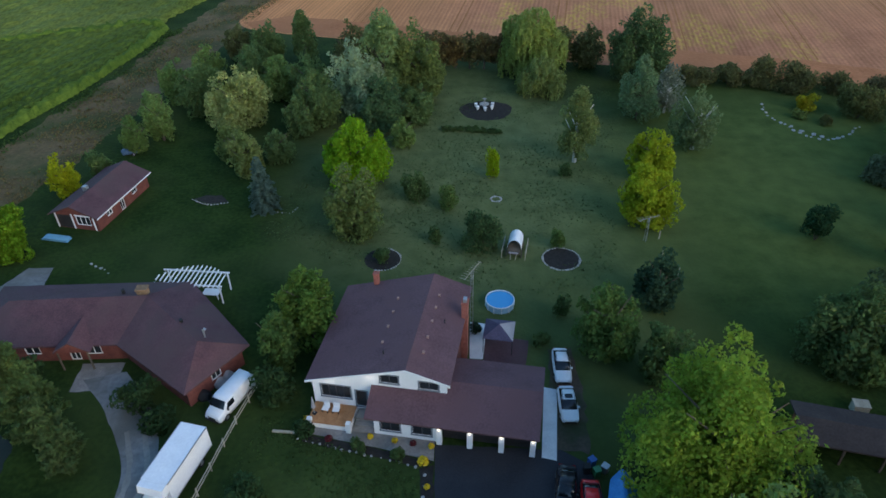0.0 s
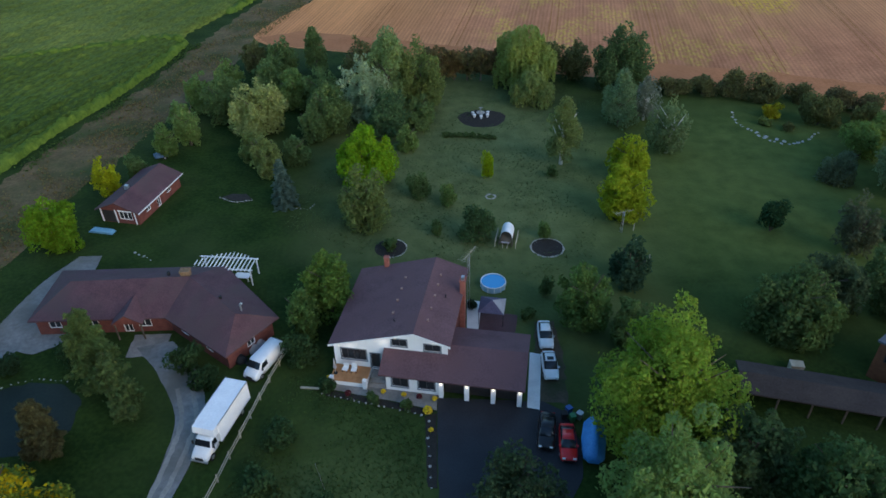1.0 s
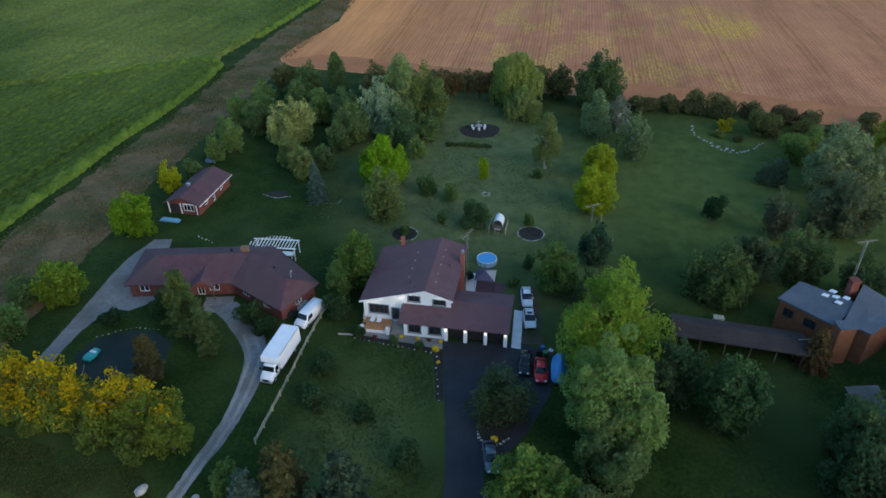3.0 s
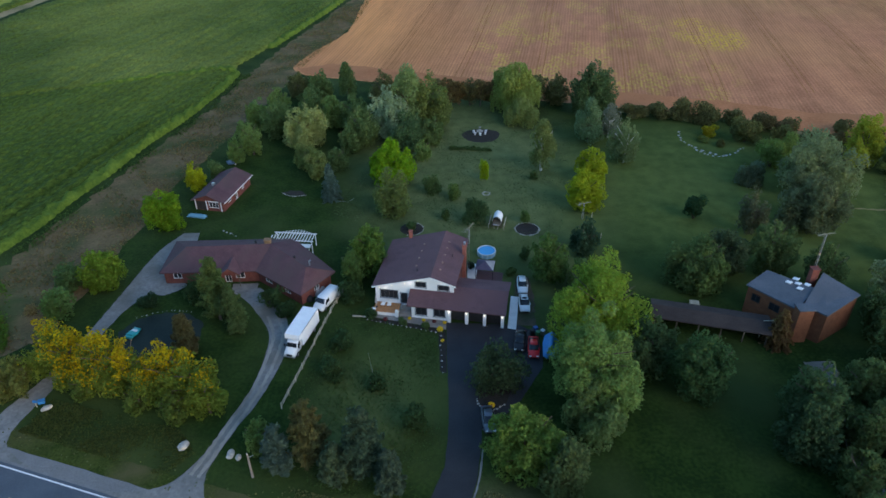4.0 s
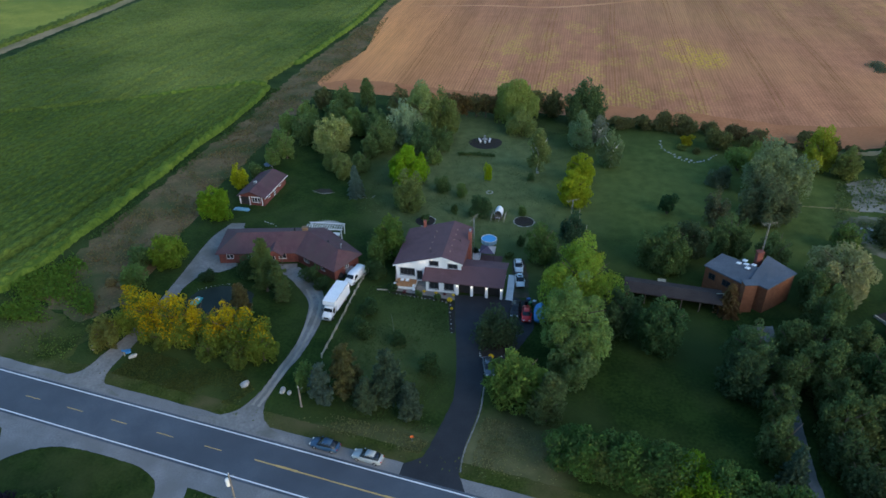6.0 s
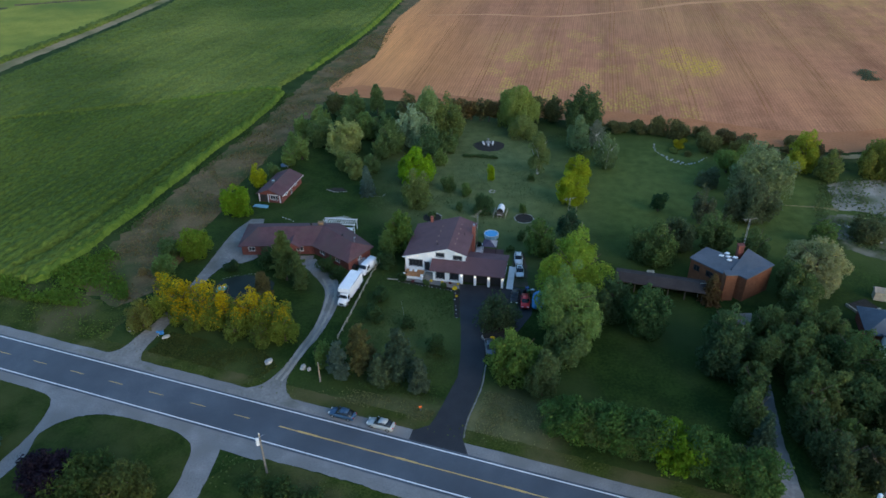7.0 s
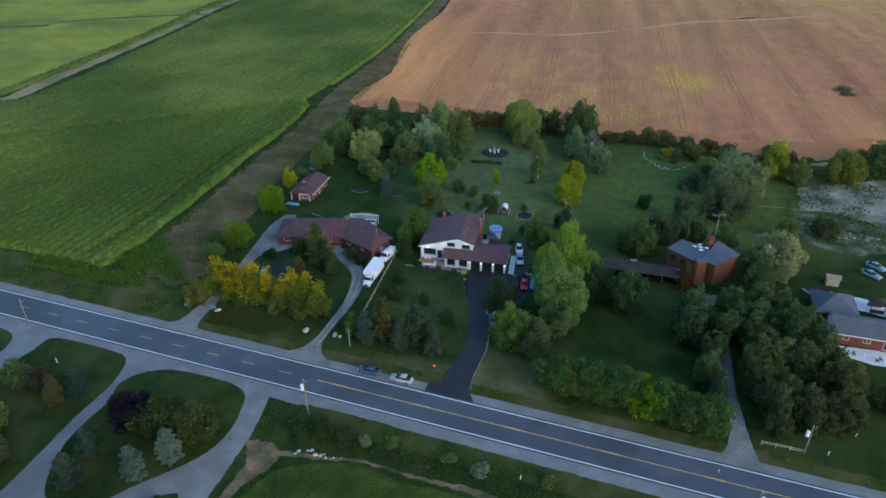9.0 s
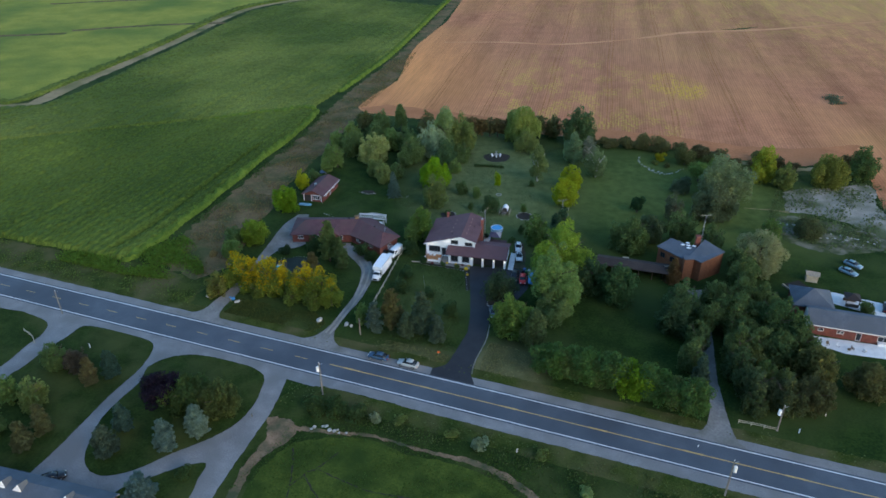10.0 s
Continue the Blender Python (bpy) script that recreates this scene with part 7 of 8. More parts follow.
# front walk, edging, flowers
sheet("front_walk", [(-10.0, 50.6), (-9.6, 49.6), (-3, 47.6), (2.5, 45.8), (2.7, 48.3), (-3.2, 50.1), (-9.0, 51.6)], 0.05, PAVER, "grey stone-paved walk before the house", 0.05, 1.0, "path")
sheet("flower_bed", [(-10.2, 49.6), (-9.8, 48.6), (-3, 46.6), (1.2, 45.2), (2.45, 45.7), (-3, 47.5)], 0.04, MULCH, "dark mulched bed edged with white stones", 0.08, 0.8, "flower bed")
sheet("flower_bed", [(1.2, 45.0), (1.3, 36.2), (2.3, 36), (2.4, 45.4)], 0.044, MULCH, "narrow mulched bed beside the driveway", 0.08, 0.8, "flower bed")


def stone_mesh(seed):
    rnd = random.Random(seed)
    bm = bmesh.new()
    bmesh.ops.create_icosphere(bm, subdivisions=1, radius=0.5)
    for v in bm.verts:
        v.co *= rnd.uniform(0.8, 1.15)
        v.co.z = max(-0.1, v.co.z * 0.7)
    me = bpy.data.meshes.new("stone")
    bm.to_mesh(me)
    bm.free()
    me.materials.append(STONE)
    return me


STONES = [stone_mesh(k) for k in range(5)]


def stone_row(name, label, pts, size, every, jitter=0.08, seed=1):
    """A line of loose stones, each a part of its edging."""
    rnd = random.Random(seed)
    base = thing(name, pose(pts[0][0], pts[0][1], 0), label, "stones")
    curve = smooth_path(pts, 12)
    last = None
    for p in curve:
        if last is not None and (p - last).length < every:
            continue
        last = p
        s = new("stone", STONES[rnd.randrange(5)])
        s.parent = base
        k = size * rnd.uniform(0.7, 1.3)
        s.matrix_local = pose(p.x - pts[0][0] + rnd.uniform(-jitter, jitter), p.y - pts[0][1] + rnd.uniform(-jitter, jitter), 0.05 * k, 0, 0, rnd.uniform(0, 360)) @ Matrix.Diagonal((k * rnd.uniform(0.9, 1.5), k, k * 0.8, 1))
    return base


def circle_pts(x, y, r, n=24, a0=0.0, a1=2 * math.pi):
    return [(x + r * math.cos(a0 + (a1 - a0) * k / (n - 1)), y + r * math.sin(a0 + (a1 - a0) * k / (n - 1))) for k in range(n)]


stone_row("bed_edging", "white stones edging the front flower bed", [(-10.2, 48.9), (-6, 47.5), (-2, 46.3), (1.0, 45.2)], 0.26, 0.7, seed=3)
stone_row("bed_edging", "pale stones edging the driveway bed", [(1.6, 45.4), (1.5, 41), (1.7, 36)], 0.3, 0.9, seed=4)
sheet("ring_bed", circle_pts(19.4, 75.7, 2.3)[:-1], 0.03, MULCH, "round dark mulched bed on the lawn", 0.0, 1.0, "flower bed")
stone_row("ring_edging", "pale stones round the dark circular bed", circle_pts(19.4, 75.7, 2.35), 0.3, 0.36, 0.02, seed=5)
sheet("ring_bed", circle_pts(-3.3, 76.9, 2.3)[:-1], 0.03, MULCH, "round dark bed under the willow", 0.0, 1.0, "flower bed")
stone_row("ring_edging", "pale stones round the bed under the willow", circle_pts(-3.3, 76.9, 2.35, 18, -1.9, 1.5), 0.28, 0.36, 0.02, seed=6)
sheet("statue_bed", [(13.8 + 4.7 * math.cos(a) * (1 + 0.06 * math.sin(3 * a)), 121 + 4.2 * math.sin(a)) for a in (2 * math.pi * k / 28 for k in range(28))], 0.03, MULCH, "oval dark bed at the end of the lawn", 0.15, 1.0, "flower bed")
stone_row("rock_garden_edging", "pale boulders curving round the rock garden", [(63.8, 120.5), (62.9, 115.6), (64.2, 111.6), (65.7, 107.6), (68.4, 105.9), (72.8, 107.2), (76.2, 110.2)], 0.55, 0.95, 0.3, seed=7)
stone_row("rock_garden_edging", "low white boulders on the lawn edge", [(65, 111), (67.5, 107.2), (70.5, 106.2)], 0.7, 1.6, 0.3, seed=17)
stone_row("small_bed_edging", "pale stones round a small garden bed", [(-31.6, 93.2), (-29, 91.6), (-26.2, 92)], 0.3, 0.45, 0.05, seed=8)
sheet("small_bed", [(-31.4, 93.3), (-29, 91.8), (-26.2, 92.2), (-27.5, 94), (-29.8, 94.3)], 0.03, MULCH, "small dark bed on the lawn", 0.1, 0.8, "flower bed")
stone_row("small_bed_edging", "pale stones round a low garden bed", [(-18.5, 89.0), (-16.7, 88.6), (-15.8, 90.2)], 0.26, 0.5, 0.05, seed=9)
stone_row("small_bed_edging", "loose stones beside the shed path", [(-40.5, 78), (-38.8, 77), (-37.5, 75.6)], 0.35, 0.8, 0.2, seed=19)
stone_row("rubble_line", "pale rubble stones by the ditch", [(-28.5, -10.4), (-26, -10.3), (-23.6, -11.4), (-21.5, -11.8)], 0.8, 0.8, 0.5, seed=10)
stone_row("rubble_line", "scattered pale stones on weedy ground", [(91, 70), (95, 69), (101.5, 66), (108, 62), (114, 58)], 0.8, 0.7, 1.2, seed=11)
stone_row("rubble_line", "scattered pale stones on weedy ground", [(93, 66), (99, 63.5), (105, 60.5), (110, 57)], 0.7, 0.8, 1.2, seed=12)
stone_row("fire_pit", "ring of grey stones round a fire pit", circle_pts(12.6, 90.6, 0.75, 14), 0.36, 0.3, 0.03, seed=13)
sheet("drive_island", [(6.4, 30.4), (6.9, 29.0), (8.4, 28.4), (10.2, 29.4), (11.4, 32), (11.0, 35), (9, 36.6), (7.4, 35.4)], 0.05, MULCH, "planted island in the blacktop drive", 0.1, 0.8, "flower bed")
stone_row("island_edging", "pale kerb stones round the driveway island", [(9, 36.6), (7.4, 35.4), (6.4, 30.6), (6.9, 29.0), (8.4, 28.4), (10.2, 29.4)], 0.3, 0.36, 0.03, seed=14)


def boulder(x, y, size, label):
    rnd = random.Random(int(x * 10))
    bm = bmesh.new()
    bmesh.ops.create_icosphere(bm, subdivisions=2, radius=0.5)
    for v in bm.verts:
        v.co *= 0.85 + 0.3 * noise.noise(v.co * 2.2 + Vector((x, y, 0)))
        v.co.z = max(-0.15, v.co.z * 0.75)
    o = tagged(part("boulder", bm, STONE), label, "boulder", "entrance boulders")
    o.matrix_world = pose(x, y, 0.12 * size, 0, 0, rnd.uniform(0, 360)) @ Matrix.Diagonal((size * 1.35, size * 0.9, size * 0.9, 1))


for x, y, s in ((-61.6, 33.8, 1.5), (-54.0, 31.2, 1.3), (-32.8, 23.6, 1.6), (-26.3, 22.0, 1.3), (-25.2, 21.5, 1.0)):
    boulder(x, y, s, "pale limestone boulder at the drive entrance")


def flower(x, y, s, c, label):
    f = thing("potted_flower", pose(x, y, 0), label, "flower pot", "flower pots")
    part("pot", rod(bmesh.new(), (0, 0, 0), (0, 0, 0.3 * s), 0.16 * s, 0.22 * s, 12), EARTH, f)
    rng = np.random.default_rng(int(abs(x * 37)) + 1)
    d = rng.normal(size=(160, 3))
    d /= np.linalg.norm(d, axis=1)[:, None]
    d[:, 2] = np.abs(d[:, 2])
    v, q = leaves_at(d * 0.38 * s + np.array([0, 0, 0.3 * s]), d, 0.16 * s, rng)
    quad_mesh("blooms", v, q, c).parent = f


RED_BLOOM = surface("dark_red_blooms", (0.07, 0.008, 0.012), (0.13, 0.016, 0.022), 3.0, 12.0, 0.8, 0.4)
for x, y, s, c in ((-9.7, 51.2, 0.7, YELLOW_BLOOM), (-3.4, 48.7, 0.75, YELLOW_BLOOM), (-1.1, 48.1, 0.75, YELLOW_BLOOM), (2.3, 47.3, 0.75, YELLOW_BLOOM), (1.5, 45.5, 1.25, YELLOW_BLOOM), (8.2, 28.9, 1.2, YELLOW_BLOOM), (0.6, 47.7, 0.8, RED_BLOOM), (-6.0, 50.0, 0.8, RED_BLOOM), (-7.3, 48.6, 0.9, RED_BLOOM), (1.8, 43.0, 0.7, YELLOW_BLOOM)):
    flower(x, y, s, c, "round pot of yellow chrysanthemums by the path" if c is YELLOW_BLOOM else "round pot of dark red flowers by the path")
for x, y in ((-4.5, 47.3), (-0.8, 46.2)):
    tree(x, y, 1.5, 0.8, "shrub", DARK, "clipped dark shrub in the front bed", "clipped_shrub", 0.2, 1.2, category="shrub")
for k, (x, y) in enumerate(((-7.75, 51.6), (-6.75, 51.4))):
    ch = thing("porch_chair", pose(x, y, 0.8, 0, 0, -20 + 10 * k), "white cushioned porch chair on the deck", "chair", "porch chairs")
    part("seat", boxes((-0.33, 0.33, -0.33, 0.33, 0.3, 0.44), bevel=0.03), WHITE_TRIM, ch)
    part("backrest", boxes((-0.33, 0.33, 0.25, 0.36, 0.44, 0.95), bevel=0.03), WHITE_TRIM, ch)
    for a in (-0.31, 0.25):
        for b in (-0.31, 0.25):
            part("leg", boxes((a, a + 0.06, b, b + 0.06, 0, 0.3)), BLACK, ch)
parasol = thing("parasol", pose(-8.85, 51.3, 0.8), "closed pale parasol on the porch", "parasol")
part("pole", rod(bmesh.new(), (0, 0, 0), (0, 0, 2.2), 0.03), METAL, parasol)
part("canopy", rod(bmesh.new(), (0, 0, 0.9), (0, 0, 2.25), 0.22, 0.04, 10), GREY_CANVAS, parasol)
part("base", rod(bmesh.new(), (0, 0, 0), (0, 0, 0.08), 0.25, 0.22, 12), BLACK, parasol)


def garden_wagon():
    w = thing("covered_wagon", pose(13.7, 77.6, 0, 0, 0, -14), "covered garden wagon with a white hooped canvas", "wagon")
    part("bed", boxes((-0.75, 0.75, -1.5, 1.5, 0.6, 1.15), bevel=0.03), BARK, w)
    bm = bmesh.new()
    rings = [[bm.verts.new((0.9 * math.cos(math.pi * k / 14), y, 1.15 + 1.25 * math.sin(math.pi * k / 14))) for k in range(15)] for y in (-0.9, -0.3, 0.4, 1.1, 1.6)]
    for a, b in zip(rings, rings[1:]):
        for k in range(14):
            bm.faces.new((a[k], a[k + 1], b[k + 1], b[k]))
    cover = part("canvas", bm, WHITE_TRIM, w, "white hooped canvas cover")
    sol = cover.modifiers.new("thick", "SOLIDIFY")
    sol.thickness = 0.03
    for y in (-1.0, 1.0):
        for s in (-1, 1):
            wh = part("wheel", rod_ring(0.5, 0, 0.05, 24), BARK, w)
            wh.matrix_local = pose(s * 0.95, y, 0.5, 0, 90, 0)
            bm = bmesh.new()
            for k in range(4):
                a = math.pi * k / 4
                rod(bm, (-0.5 * math.cos(a), -0.5 * math.sin(a), 0), (0.5 * math.cos(a), 0.5 * math.sin(a), 0), 0.025, sides=5)
            part("spokes", bm, BARK, wh)
    part("bench", boxes((-0.6, 0.6, -1.75, -1.5, 0.9, 1.0)), GREY_CANVAS, w)
    part("shaft", rod(rod(bmesh.new(), (-0.4, -1.5, 0.7), (-0.3, -2.2, 0.3), 0.04), (0.4, -1.5, 0.7), (0.3, -2.2, 0.3), 0.04), WOOD_PALE, w)
    return w


garden_wagon()
wagon_rail = thing("wagon_fence", pose(13.7, 77.6, 0, 0, 0, -14), "grey wooden rail frame round the wagon", "fence")
for s in (-1.5, 1.5):
    for y in (-1.6, 0, 1.6):
        part("post", boxes((s - 0.05, s + 0.05, y - 0.05, y + 0.05, 0, 1.2)), WOOD_PALE, wagon_rail)
    for z in (0.5, 1.05):
        part("rail", boxes((s - 0.03, s + 0.03, -1.7, 1.7, z, z + 0.1)), WOOD_PALE, wagon_rail)


def fountain():
    f = thing("garden_ornament", pose(13.6, 122.3, 0), "white garden ornament with a ring of urns", "ornament")
    part("basin", rod(rod(bmesh.new(), (0, 0, 0), (0, 0, 0.5), 0.3, 0.2, 12), (0, 0, 0.5), (0, 0, 0.75), 0.25, 0.9, 16), STONE, f)
    part("finial", rod(rod(bmesh.new(), (0, 0, 0.7), (0, 0, 1.6), 0.12, 0.1, 10), (0, 0, 1.6), (0, 0, 1.75), 0.12, 0.4, 12), STONE, f)
    for k in range(5):
        a = math.pi * (0.9 + 0.3 * k)
        part("urn", rod(bmesh.new(), (1.6 * math.cos(a), 1.4 * math.sin(a), 0), (1.6 * math.cos(a), 1.4 * math.sin(a), 0.7), 0.16, 0.34, 10), WHITE_TRIM, f, "white garden urn")


fountain()
for k in range(8):
    tree(6.2 + 1.25 * k, 113.4 - 0.22 * k, 1.0, 0.85, "shrub", DARK, "low clipped hedge plant on the lawn", "hedge_plant", 0.25, 1.1, category="shrub", group="low lawn hedge")

# ---- fences, poles, roadside things ----
def rail_fence(pts, label, gap=2.6, h=1.15, rails=(0.55, 0.95)):
    f = thing("rail_fence", pose(pts[0][0], pts[0][1], 0), label, "fence")
    o = Vector((pts[0][0], pts[0][1], 0))
    c = smooth_path(pts, 30)
    posts, last = [c[0]], c[0]
    for p in c:
        if (p - last).length >= gap:
            posts.append(p)
            last = p
    for p in posts:
        part("post", rod(bmesh.new(), p - o, p - o + Vector((0, 0, h)), 0.08, 0.07, 7), WOOD_PALE, f)
    for k, (p, q) in enumerate(zip(posts, posts[1:])):
        for z in rails:
            part("rail", rod(bmesh.new(), p - o + Vector((0.05, 0, z + 0.08 * math.sin(k * 2.3))), q - o + Vector((0.05, 0, z + 0.08 * math.sin(k * 1.7 + 1))), 0.06, 0.05, 6), WOOD_PALE, f)


rail_fence([(-14.9, 56.2), (-16.4, 51.0), (-18.2, 42.6), (-19.8, 35.2), (-21.3, 28.6)], "weathered pale split-rail fence along the lawn")
rail_fence([(51.8, -9.2), (55, -10.2), (58.2, -11.2)], "low weathered rail by the narrow driveway", 2.2, 0.9, (0.4, 0.75))
rail_fence([(-99.5, 19.5), (-96.5, 17.3), (-94.8, 15)], "low weathered rail beside the lane", 2.0, 0.9, (0.4, 0.75))
rail_fence([(33.0, 71.5), (32.2, 77), (35, 84), (38, 92)], "thin post fence between the two lawns", 4.0, 1.2, ())


POLE_WOOD = surface("grey_pole_wood", (0.13, 0.12, 0.105), (0.22, 0.2, 0.18), 1.0, 8.0, 0.9, 0.4)


def utility_pole(x, y, h, lamp=True, light_side=1, label="weathered wooden utility pole with a transformer"):
    p = thing("utility_pole", pose(x, y, 0, 0, 0, -19.6), label, "utility pole", "utility poles")
    part("pole", rod(bmesh.new(), (0, 0, -0.2), (0, 0, h), 0.17, 0.11, 10), POLE_WOOD, p)
    part("bracket", rod(bmesh.new(), (0, 0, h - 0.5), (0.7, 0.2, h - 0.1), 0.03, 0.03, 6), METAL, p)
    part("insulator", rod(bmesh.new(), (0, 0, h), (0, 0, h + 0.22), 0.06, 0.04, 8), WHITE_TRIM, p)
    if lamp:
        part("transformer", rod(rod(bmesh.new(), (-0.45 * light_side, 0, h - 2.3), (-0.45 * light_side, 0, h - 1.2), 0.3, 0.3, 14), (-0.45 * light_side, 0, h - 1.2), (-0.45 * light_side, 0, h - 1.08), 0.3, 0.12, 14), WHITE_TRIM, p, "pale grey transformer can")
    return p


utility_pole(-27.9, -1.4, 8.2)
utility_pole(43.5, -26.0, 8.2, True, -1)
utility_pole(-94.3, 26.5, 6.5, False, 1, "thin wooden utility pole at the lane")
utility_pole(-22.7, 18.4, 4.2, False, 1, "short weathered post near the drive entrance")
utility_pole(58.2, -11.2, 6.2, True, 1, "leaning wooden pole with a small transformer")


def mailbox(x, y, c, label):
    m = thing("mailbox", pose(x, y, 0, 0, 0, -20), label, "mailbox")
    part("post", boxes((-0.05, 0.05, -0.05, 0.05, 0, 0.95)), WOOD_PALE, m)
    part("box", boxes((-0.3, 0.3, -0.14, 0.14, 0.95, 1.25), bevel=0.04), c, m)


mailbox(-55.6, 31.6, BLUE_PLASTIC, "blue mailbox on a wooden post")
bb = tagged(part("storage_tote", boxes((-0.42, 0.42, -0.3, 0.3, 0, 0.45), (-0.46, 0.46, -0.34, 0.34, 0.45, 0.53), bevel=0.03), BLUE_PLASTIC), "blue plastic box beside the mailbox", "box")
bb.matrix_world = pose(-55.3, 32.4, 0, 0, 0, 20)
for x, y, h, lab in ((68.8, -7.5, 1.3, "short white marker post on the lawn"), (62.1, -11.6, 0.9, "short white marker post on the lawn"), (9.6, -16.5, 0.9, "white marker post in the ditch"), (42.4, -15.2, 0.5, "low white marker beside the road"), (-81.7, 13.6, 1.2, "white marker post on the lawn"), (-40.5, -7.6, 0.8, "dark marker post beside the drive"), (-62, 35.2, 1.1, "thin marker post beside the drive")):
    p = tagged(part("marker_post", rod(bmesh.new(), (0, 0, 0), (0, 0, h), 0.09, 0.08, 8), WHITE_TRIM if "white" in lab else BARK), lab, "post", "marker posts")
    p.matrix_world = pose(x, y, 0)
sgn = thing("road_sign", pose(-5.0, 10.8, 0, 0, 0, 10), "small orange roadside sign on a post", "sign")
part("post", rod(bmesh.new(), (0, 0, 0), (0, 0, 1.2), 0.03), METAL, sgn)
part("panel", boxes((-0.25, 0.25, -0.05, -0.031, 0.8, 1.3)), plain("orange_sign", (0.6, 0.12, 0.03), 0.5), sgn)
flag = thing("flagpole", pose(-8.7, 36.5, 0, 3, -5, 0), "thin grey metal flagpole leaning on the front lawn", "flagpole")
part("pole", rod(bmesh.new(), (0, 0, 0), (0, 0, 4.2), 0.035, 0.02), METAL, flag)
teal = thing("paddle_boat", pose(-47.5, 47.0, 0, 0, 0, 70), "teal plastic pedal boat on the pond bank", "pedal boat")
TEAL = plain("teal_plastic", (0.03, 0.36, 0.36), 0.4)
part("hull", loft(bmesh.new(), [(-1.2, 0.6, 0.7, 0.05, 0.4), (0, 0.7, 0.8, 0.0, 0.42), (1.2, 0.5, 0.6, 0.08, 0.4)]), TEAL, teal)
part("seat", boxes((-0.8, -0.3, -0.55, 0.55, 0.42, 0.62), bevel=0.04), TEAL, teal)
part("console", boxes((0.2, 0.6, -0.5, 0.5, 0.42, 0.55), bevel=0.04), WHITE_TRIM, teal)
sheet("pond", [(-50.0, 47.5), (-48.0, 51), (-44, 52.4), (-40, 52), (-37, 49.4), (-36.6, 45), (-40, 42), (-45, 41.6), (-48.6, 43.6)], 0.02, surface("dark_pond", (0.007, 0.014, 0.01), (0.014, 0.024, 0.015), 0.3, 3.0, 0.7, 0.1), "dark still garden pond", 0.15, 0.8, "pond")
stone_row("pond_edging", "dull stones along the pond bank", [(-48.4, 51.2), (-44, 52.8), (-39.8, 52.4)], 0.2, 0.5, 0.1, seed=21)
PALE_BLUE = surface("pale_blue_sheet", (0.1, 0.27, 0.4), (0.2, 0.42, 0.56), 1.0, 6.0, 0.5, 0.2)
pile = thing("blue_pile", pose(-47.4, 84.0, 0, 0, 0, -14), "low pile of blue sheets before the shed", "pile")
for k in range(3):
    part("blue_sheet", boxes((-2.0 + 0.2 * k, 2.0 - 0.15 * k, -0.55, 0.55, 0.12 * k, 0.12 * k + 0.11), bevel=0.02), PALE_BLUE, pile)
tk = thing("tarped_trailer", pose(-45.2, 108.3, 0, 0, 0, 30), "small trailer under a dull blue tarpaulin", "trailer")
part("tarpaulin", loft(bmesh.new(), [(-1.6, 0.7, 0.4, 0.4, 1.0), (0, 0.95, 0.5, 0.35, 1.4), (1.6, 0.7, 0.4, 0.4, 1.0)]), surface("dull_blue_tarp", (0.04, 0.08, 0.14), (0.08, 0.14, 0.22), 1.0, 5.0, 0.6, 0.5), tk)
for s in (-1, 1):
    wheel(tk, 0, s * 0.85, 0.3, 0.2)
for k, (x, y) in enumerate(((-20.4, 54.6), (-19.2, 56.4), (-18.6, 57.2))):
    hp = tagged(part("covered_heap", loft(bmesh.new(), [(-0.7, 0.4, 0.2, 0.0, 0.5), (0, 0.7, 0.35, 0.0, 1.0), (0.7, 0.4, 0.2, 0.0, 0.5)]), GREY_CANVAS if k else BLACK), "covered heap beside the brick wall", "heap", "covered heaps")
    hp.matrix_world = pose(x, y, 0, 0, 0, 50 * k)
rail = tagged(part("timber_edge", boxes((-1.6, 1.6, -0.12, 0.12, 0, 0.22), bevel=0.03), WOOD_PALE), "weathered timber beam edging the walk", "beam")
rail.matrix_world = pose(-11.2, 49.7, 0, 0, 0, -8)


# ---- weeds and tufts ----
def tufts(name, label, outline, count, size, height, colour, seed):
    """Loose weeds and grass tufts scattered over a piece of ground."""
    rng = np.random.default_rng(seed)
    xs, ys = np.array([p[0] for p in outline]), np.array([p[1] for p in outline])
    px, py = rng.uniform(xs.min(), xs.max(), count * 4), rng.uniform(ys.min(), ys.max(), count * 4)
    inside = np.zeros(px.shape, bool)
    for k in range(len(outline)):
        x1, y1, x2, y2 = xs[k], ys[k], xs[(k + 1) % len(xs)], ys[(k + 1) % len(ys)]
        cross = (py < y1) != (py < y2)
        inside ^= cross & (px < (x2 - x1) * (py - y1) / (y2 - y1 + 1e-9) + x1)
    clump = np.sin(px * 0.31 + 2 * np.sin(py * 0.13)) * np.sin(py * 0.27 + np.sin(px * 0.19)) + rng.normal(scale=0.4, size=px.shape)
    keep = np.flatnonzero(inside & (clump > -0.1))[:count]
    pts = np.stack([px[keep], py[keep], rng.uniform(0.03, 1, len(keep)) ** 2 * height + 0.05], 1)
    nrm = np.tile(np.array([[0.0, -0.2, 1.0]]), (len(keep), 1))
    v, q = leaves_at(pts, nrm, size, rng)
    ob = tagged(quad_mesh(name, v, q, FOLIAGE), label, "weeds", kind="stuff")
    ob.color = (*colour, 1.0)
    return ob


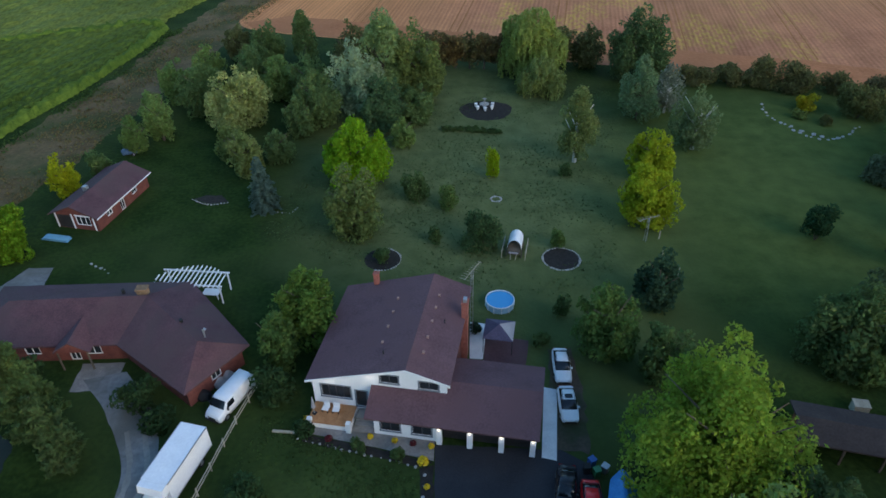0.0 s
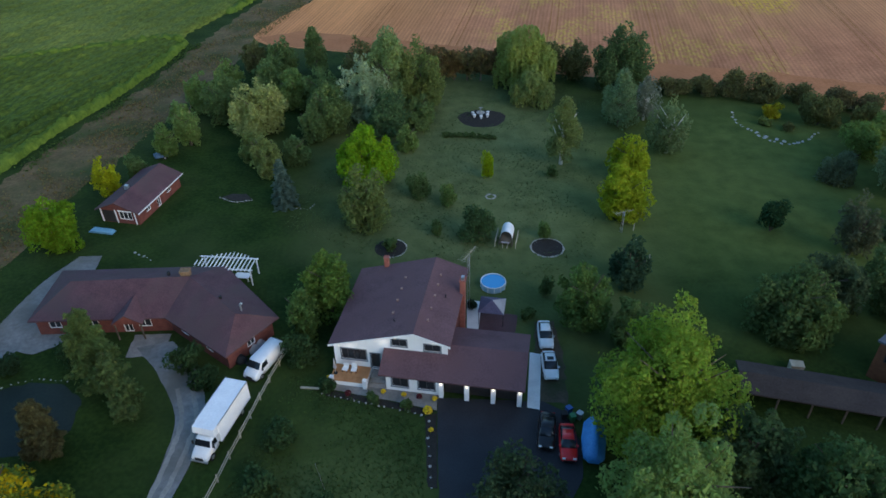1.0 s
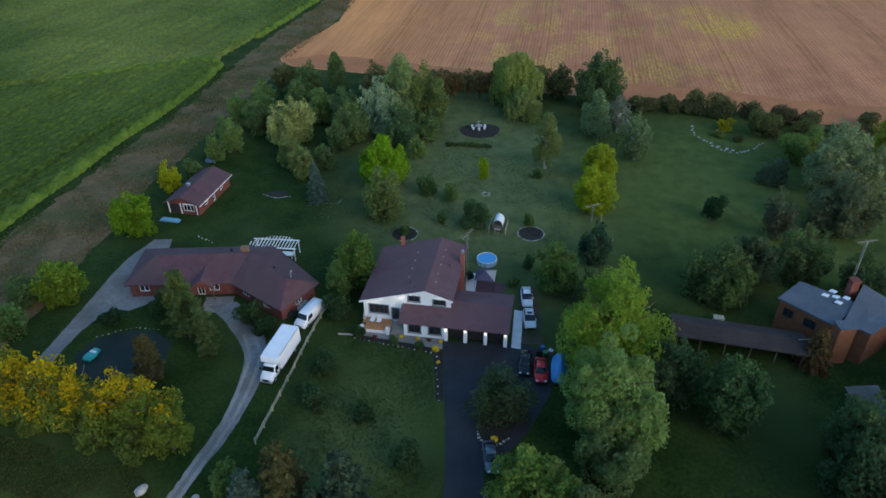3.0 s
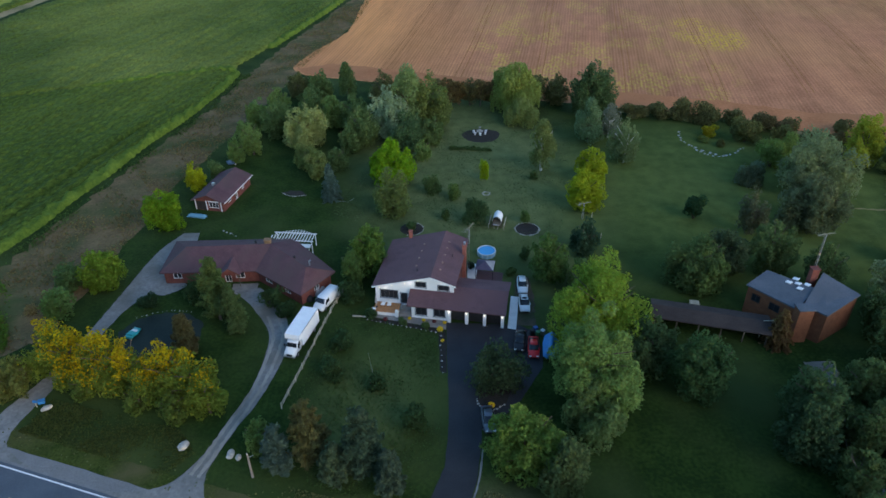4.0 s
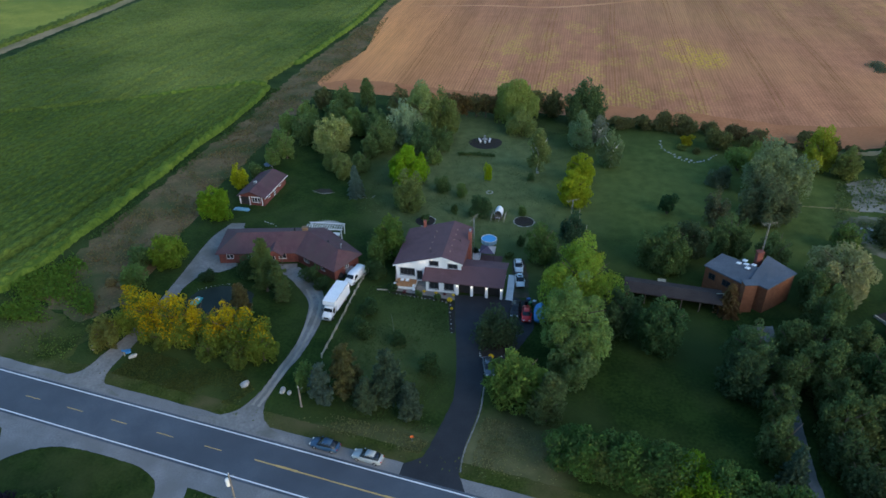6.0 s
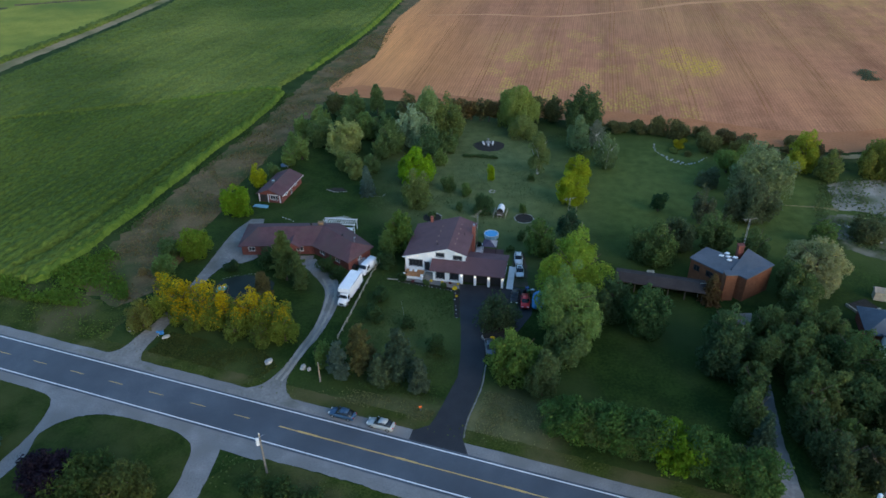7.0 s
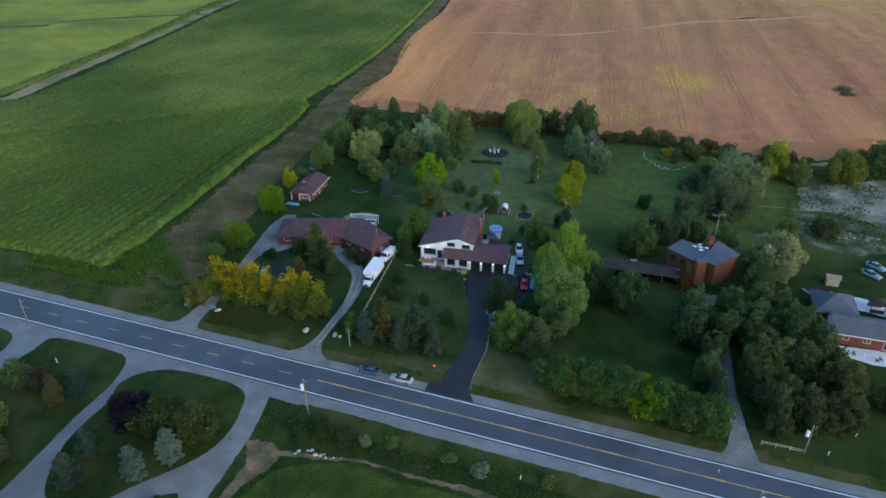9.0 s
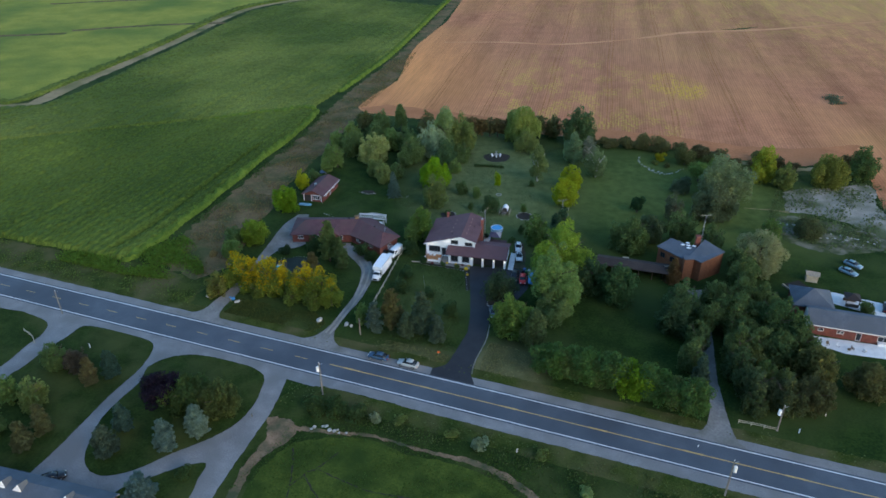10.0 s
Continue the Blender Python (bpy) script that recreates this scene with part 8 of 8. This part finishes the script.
STRIP = [(-80, 52), (-75, 73), (-70, 94), (-63, 120), (-57, 148), (-53, 173), (-48, 198), (-31, 262), (-21.5, 270), (-26, 229), (-38.5, 180), (-46, 140), (-52, 112), (-56.5, 95), (-57.5, 80), (-60, 62), (-61, 47), (-68, 41)]
tufts("dry_weeds", "dry brown weeds on the fallow strip", STRIP, 15000, 0.32, 0.3, (0.125, 0.086, 0.042), 1)
tufts("green_weeds", "green weeds on the fallow strip", STRIP, 4000, 0.34, 0.4, (0.075, 0.08, 0.034), 2)
tufts("verge_grass", "rough grass tufts along the crop margin", [(-62, 42), (-70, 43), (-84, 50), (-92, 50.5), (-130, 63), (-200, 95), (-200, 78), (-120, 49), (-85, 36.5), (-66, 30.5)], 9000, 0.3, 0.4, (0.066, 0.084, 0.024), 3)
tufts("verge_grass", "rough grass tufts along the north verge", [road_at(-200, 6.6), road_at(130, 6.6), road_at(130, 9.8), road_at(-200, 9.8)], 8000, 0.24, 0.2, (0.07, 0.075, 0.034), 4)
tufts("verge_grass", "rough grass tufts along the south verge", [road_at(-30, -7.6), road_at(130, -7.6), road_at(130, -14), road_at(-30, -14)], 9000, 0.28, 0.4, (0.055, 0.064, 0.027), 5)
tufts("meadow_grass", "rough grass of the southern meadow", [(-29, -6), (-33, -11), (-40, -24), (-44, -45), (30, -45), (44, -30), (20, -20), (-8, -10)], 12000, 0.2, 0.2, (0.038, 0.058, 0.016), 6)
tufts("lawn_weeds", "uneven longer grass on the back lawn", [(-20, 84), (-14, 108), (4, 135), (38, 128), (30, 90), (24, 66), (12, 70), (-2, 72)], 9000, 0.2, 0.06, (0.06, 0.078, 0.034), 7)
tufts("lawn_weeds", "uneven longer grass on the front lawn", [(-20, 30), (-14, 52), (1, 44), (1, 24), (-3, 12), (-18, 18)], 7000, 0.18, 0.06, (0.042, 0.062, 0.022), 8)
tufts("sand_weeds", "weeds over the bare sand", [(88, 66), (92, 78), (100, 92), (134, 100), (142, 70), (122, 52), (98, 56)], 4000, 0.5, 0.4, (0.075, 0.09, 0.04), 9)
tufts("verge_weeds", "bright rank weeds where the crop meets the verge", [(-112, 57), (-96, 53), (-86, 60), (-80, 66), (-72, 58), (-66, 44), (-74, 41), (-88, 44), (-108, 51)], 14000, 0.36, 0.9, (0.07, 0.105, 0.022), 10)
tufts("band_grass", "dark rank grass beside the crop", [(-84, 56), (-79, 73), (-74, 93), (-67.4, 120), (-60.4, 148), (-57.2, 173), (-53.5, 173), (-57.5, 148), (-63.5, 120), (-70.8, 94), (-75.5, 73), (-80.5, 52)], 8000, 0.34, 0.4, (0.05, 0.07, 0.022), 11)
tufts("dry_bank", "dry pale grass on the bank beside the drive", [(3.5, 6), (15, 1.5), (17, 7), (12, 13), (6, 15.5)], 1800, 0.18, 0.1, (0.12, 0.112, 0.056), 12)
tufts("dry_bank", "dry pale grass above the parked cars", [(-24, 15.5), (-4, 8.2), (-2.5, 10.5), (-8, 13.4), (-20, 17.5)], 1800, 0.18, 0.1, (0.11, 0.105, 0.05), 13)
tufts("ditch_grass", "coarse olive grass below the golden trees", [(-56, 27), (-34, 19), (-31, 22.5), (-34, 26.5), (-54, 33)], 5000, 0.2, 0.12, (0.05, 0.056, 0.018), 14)
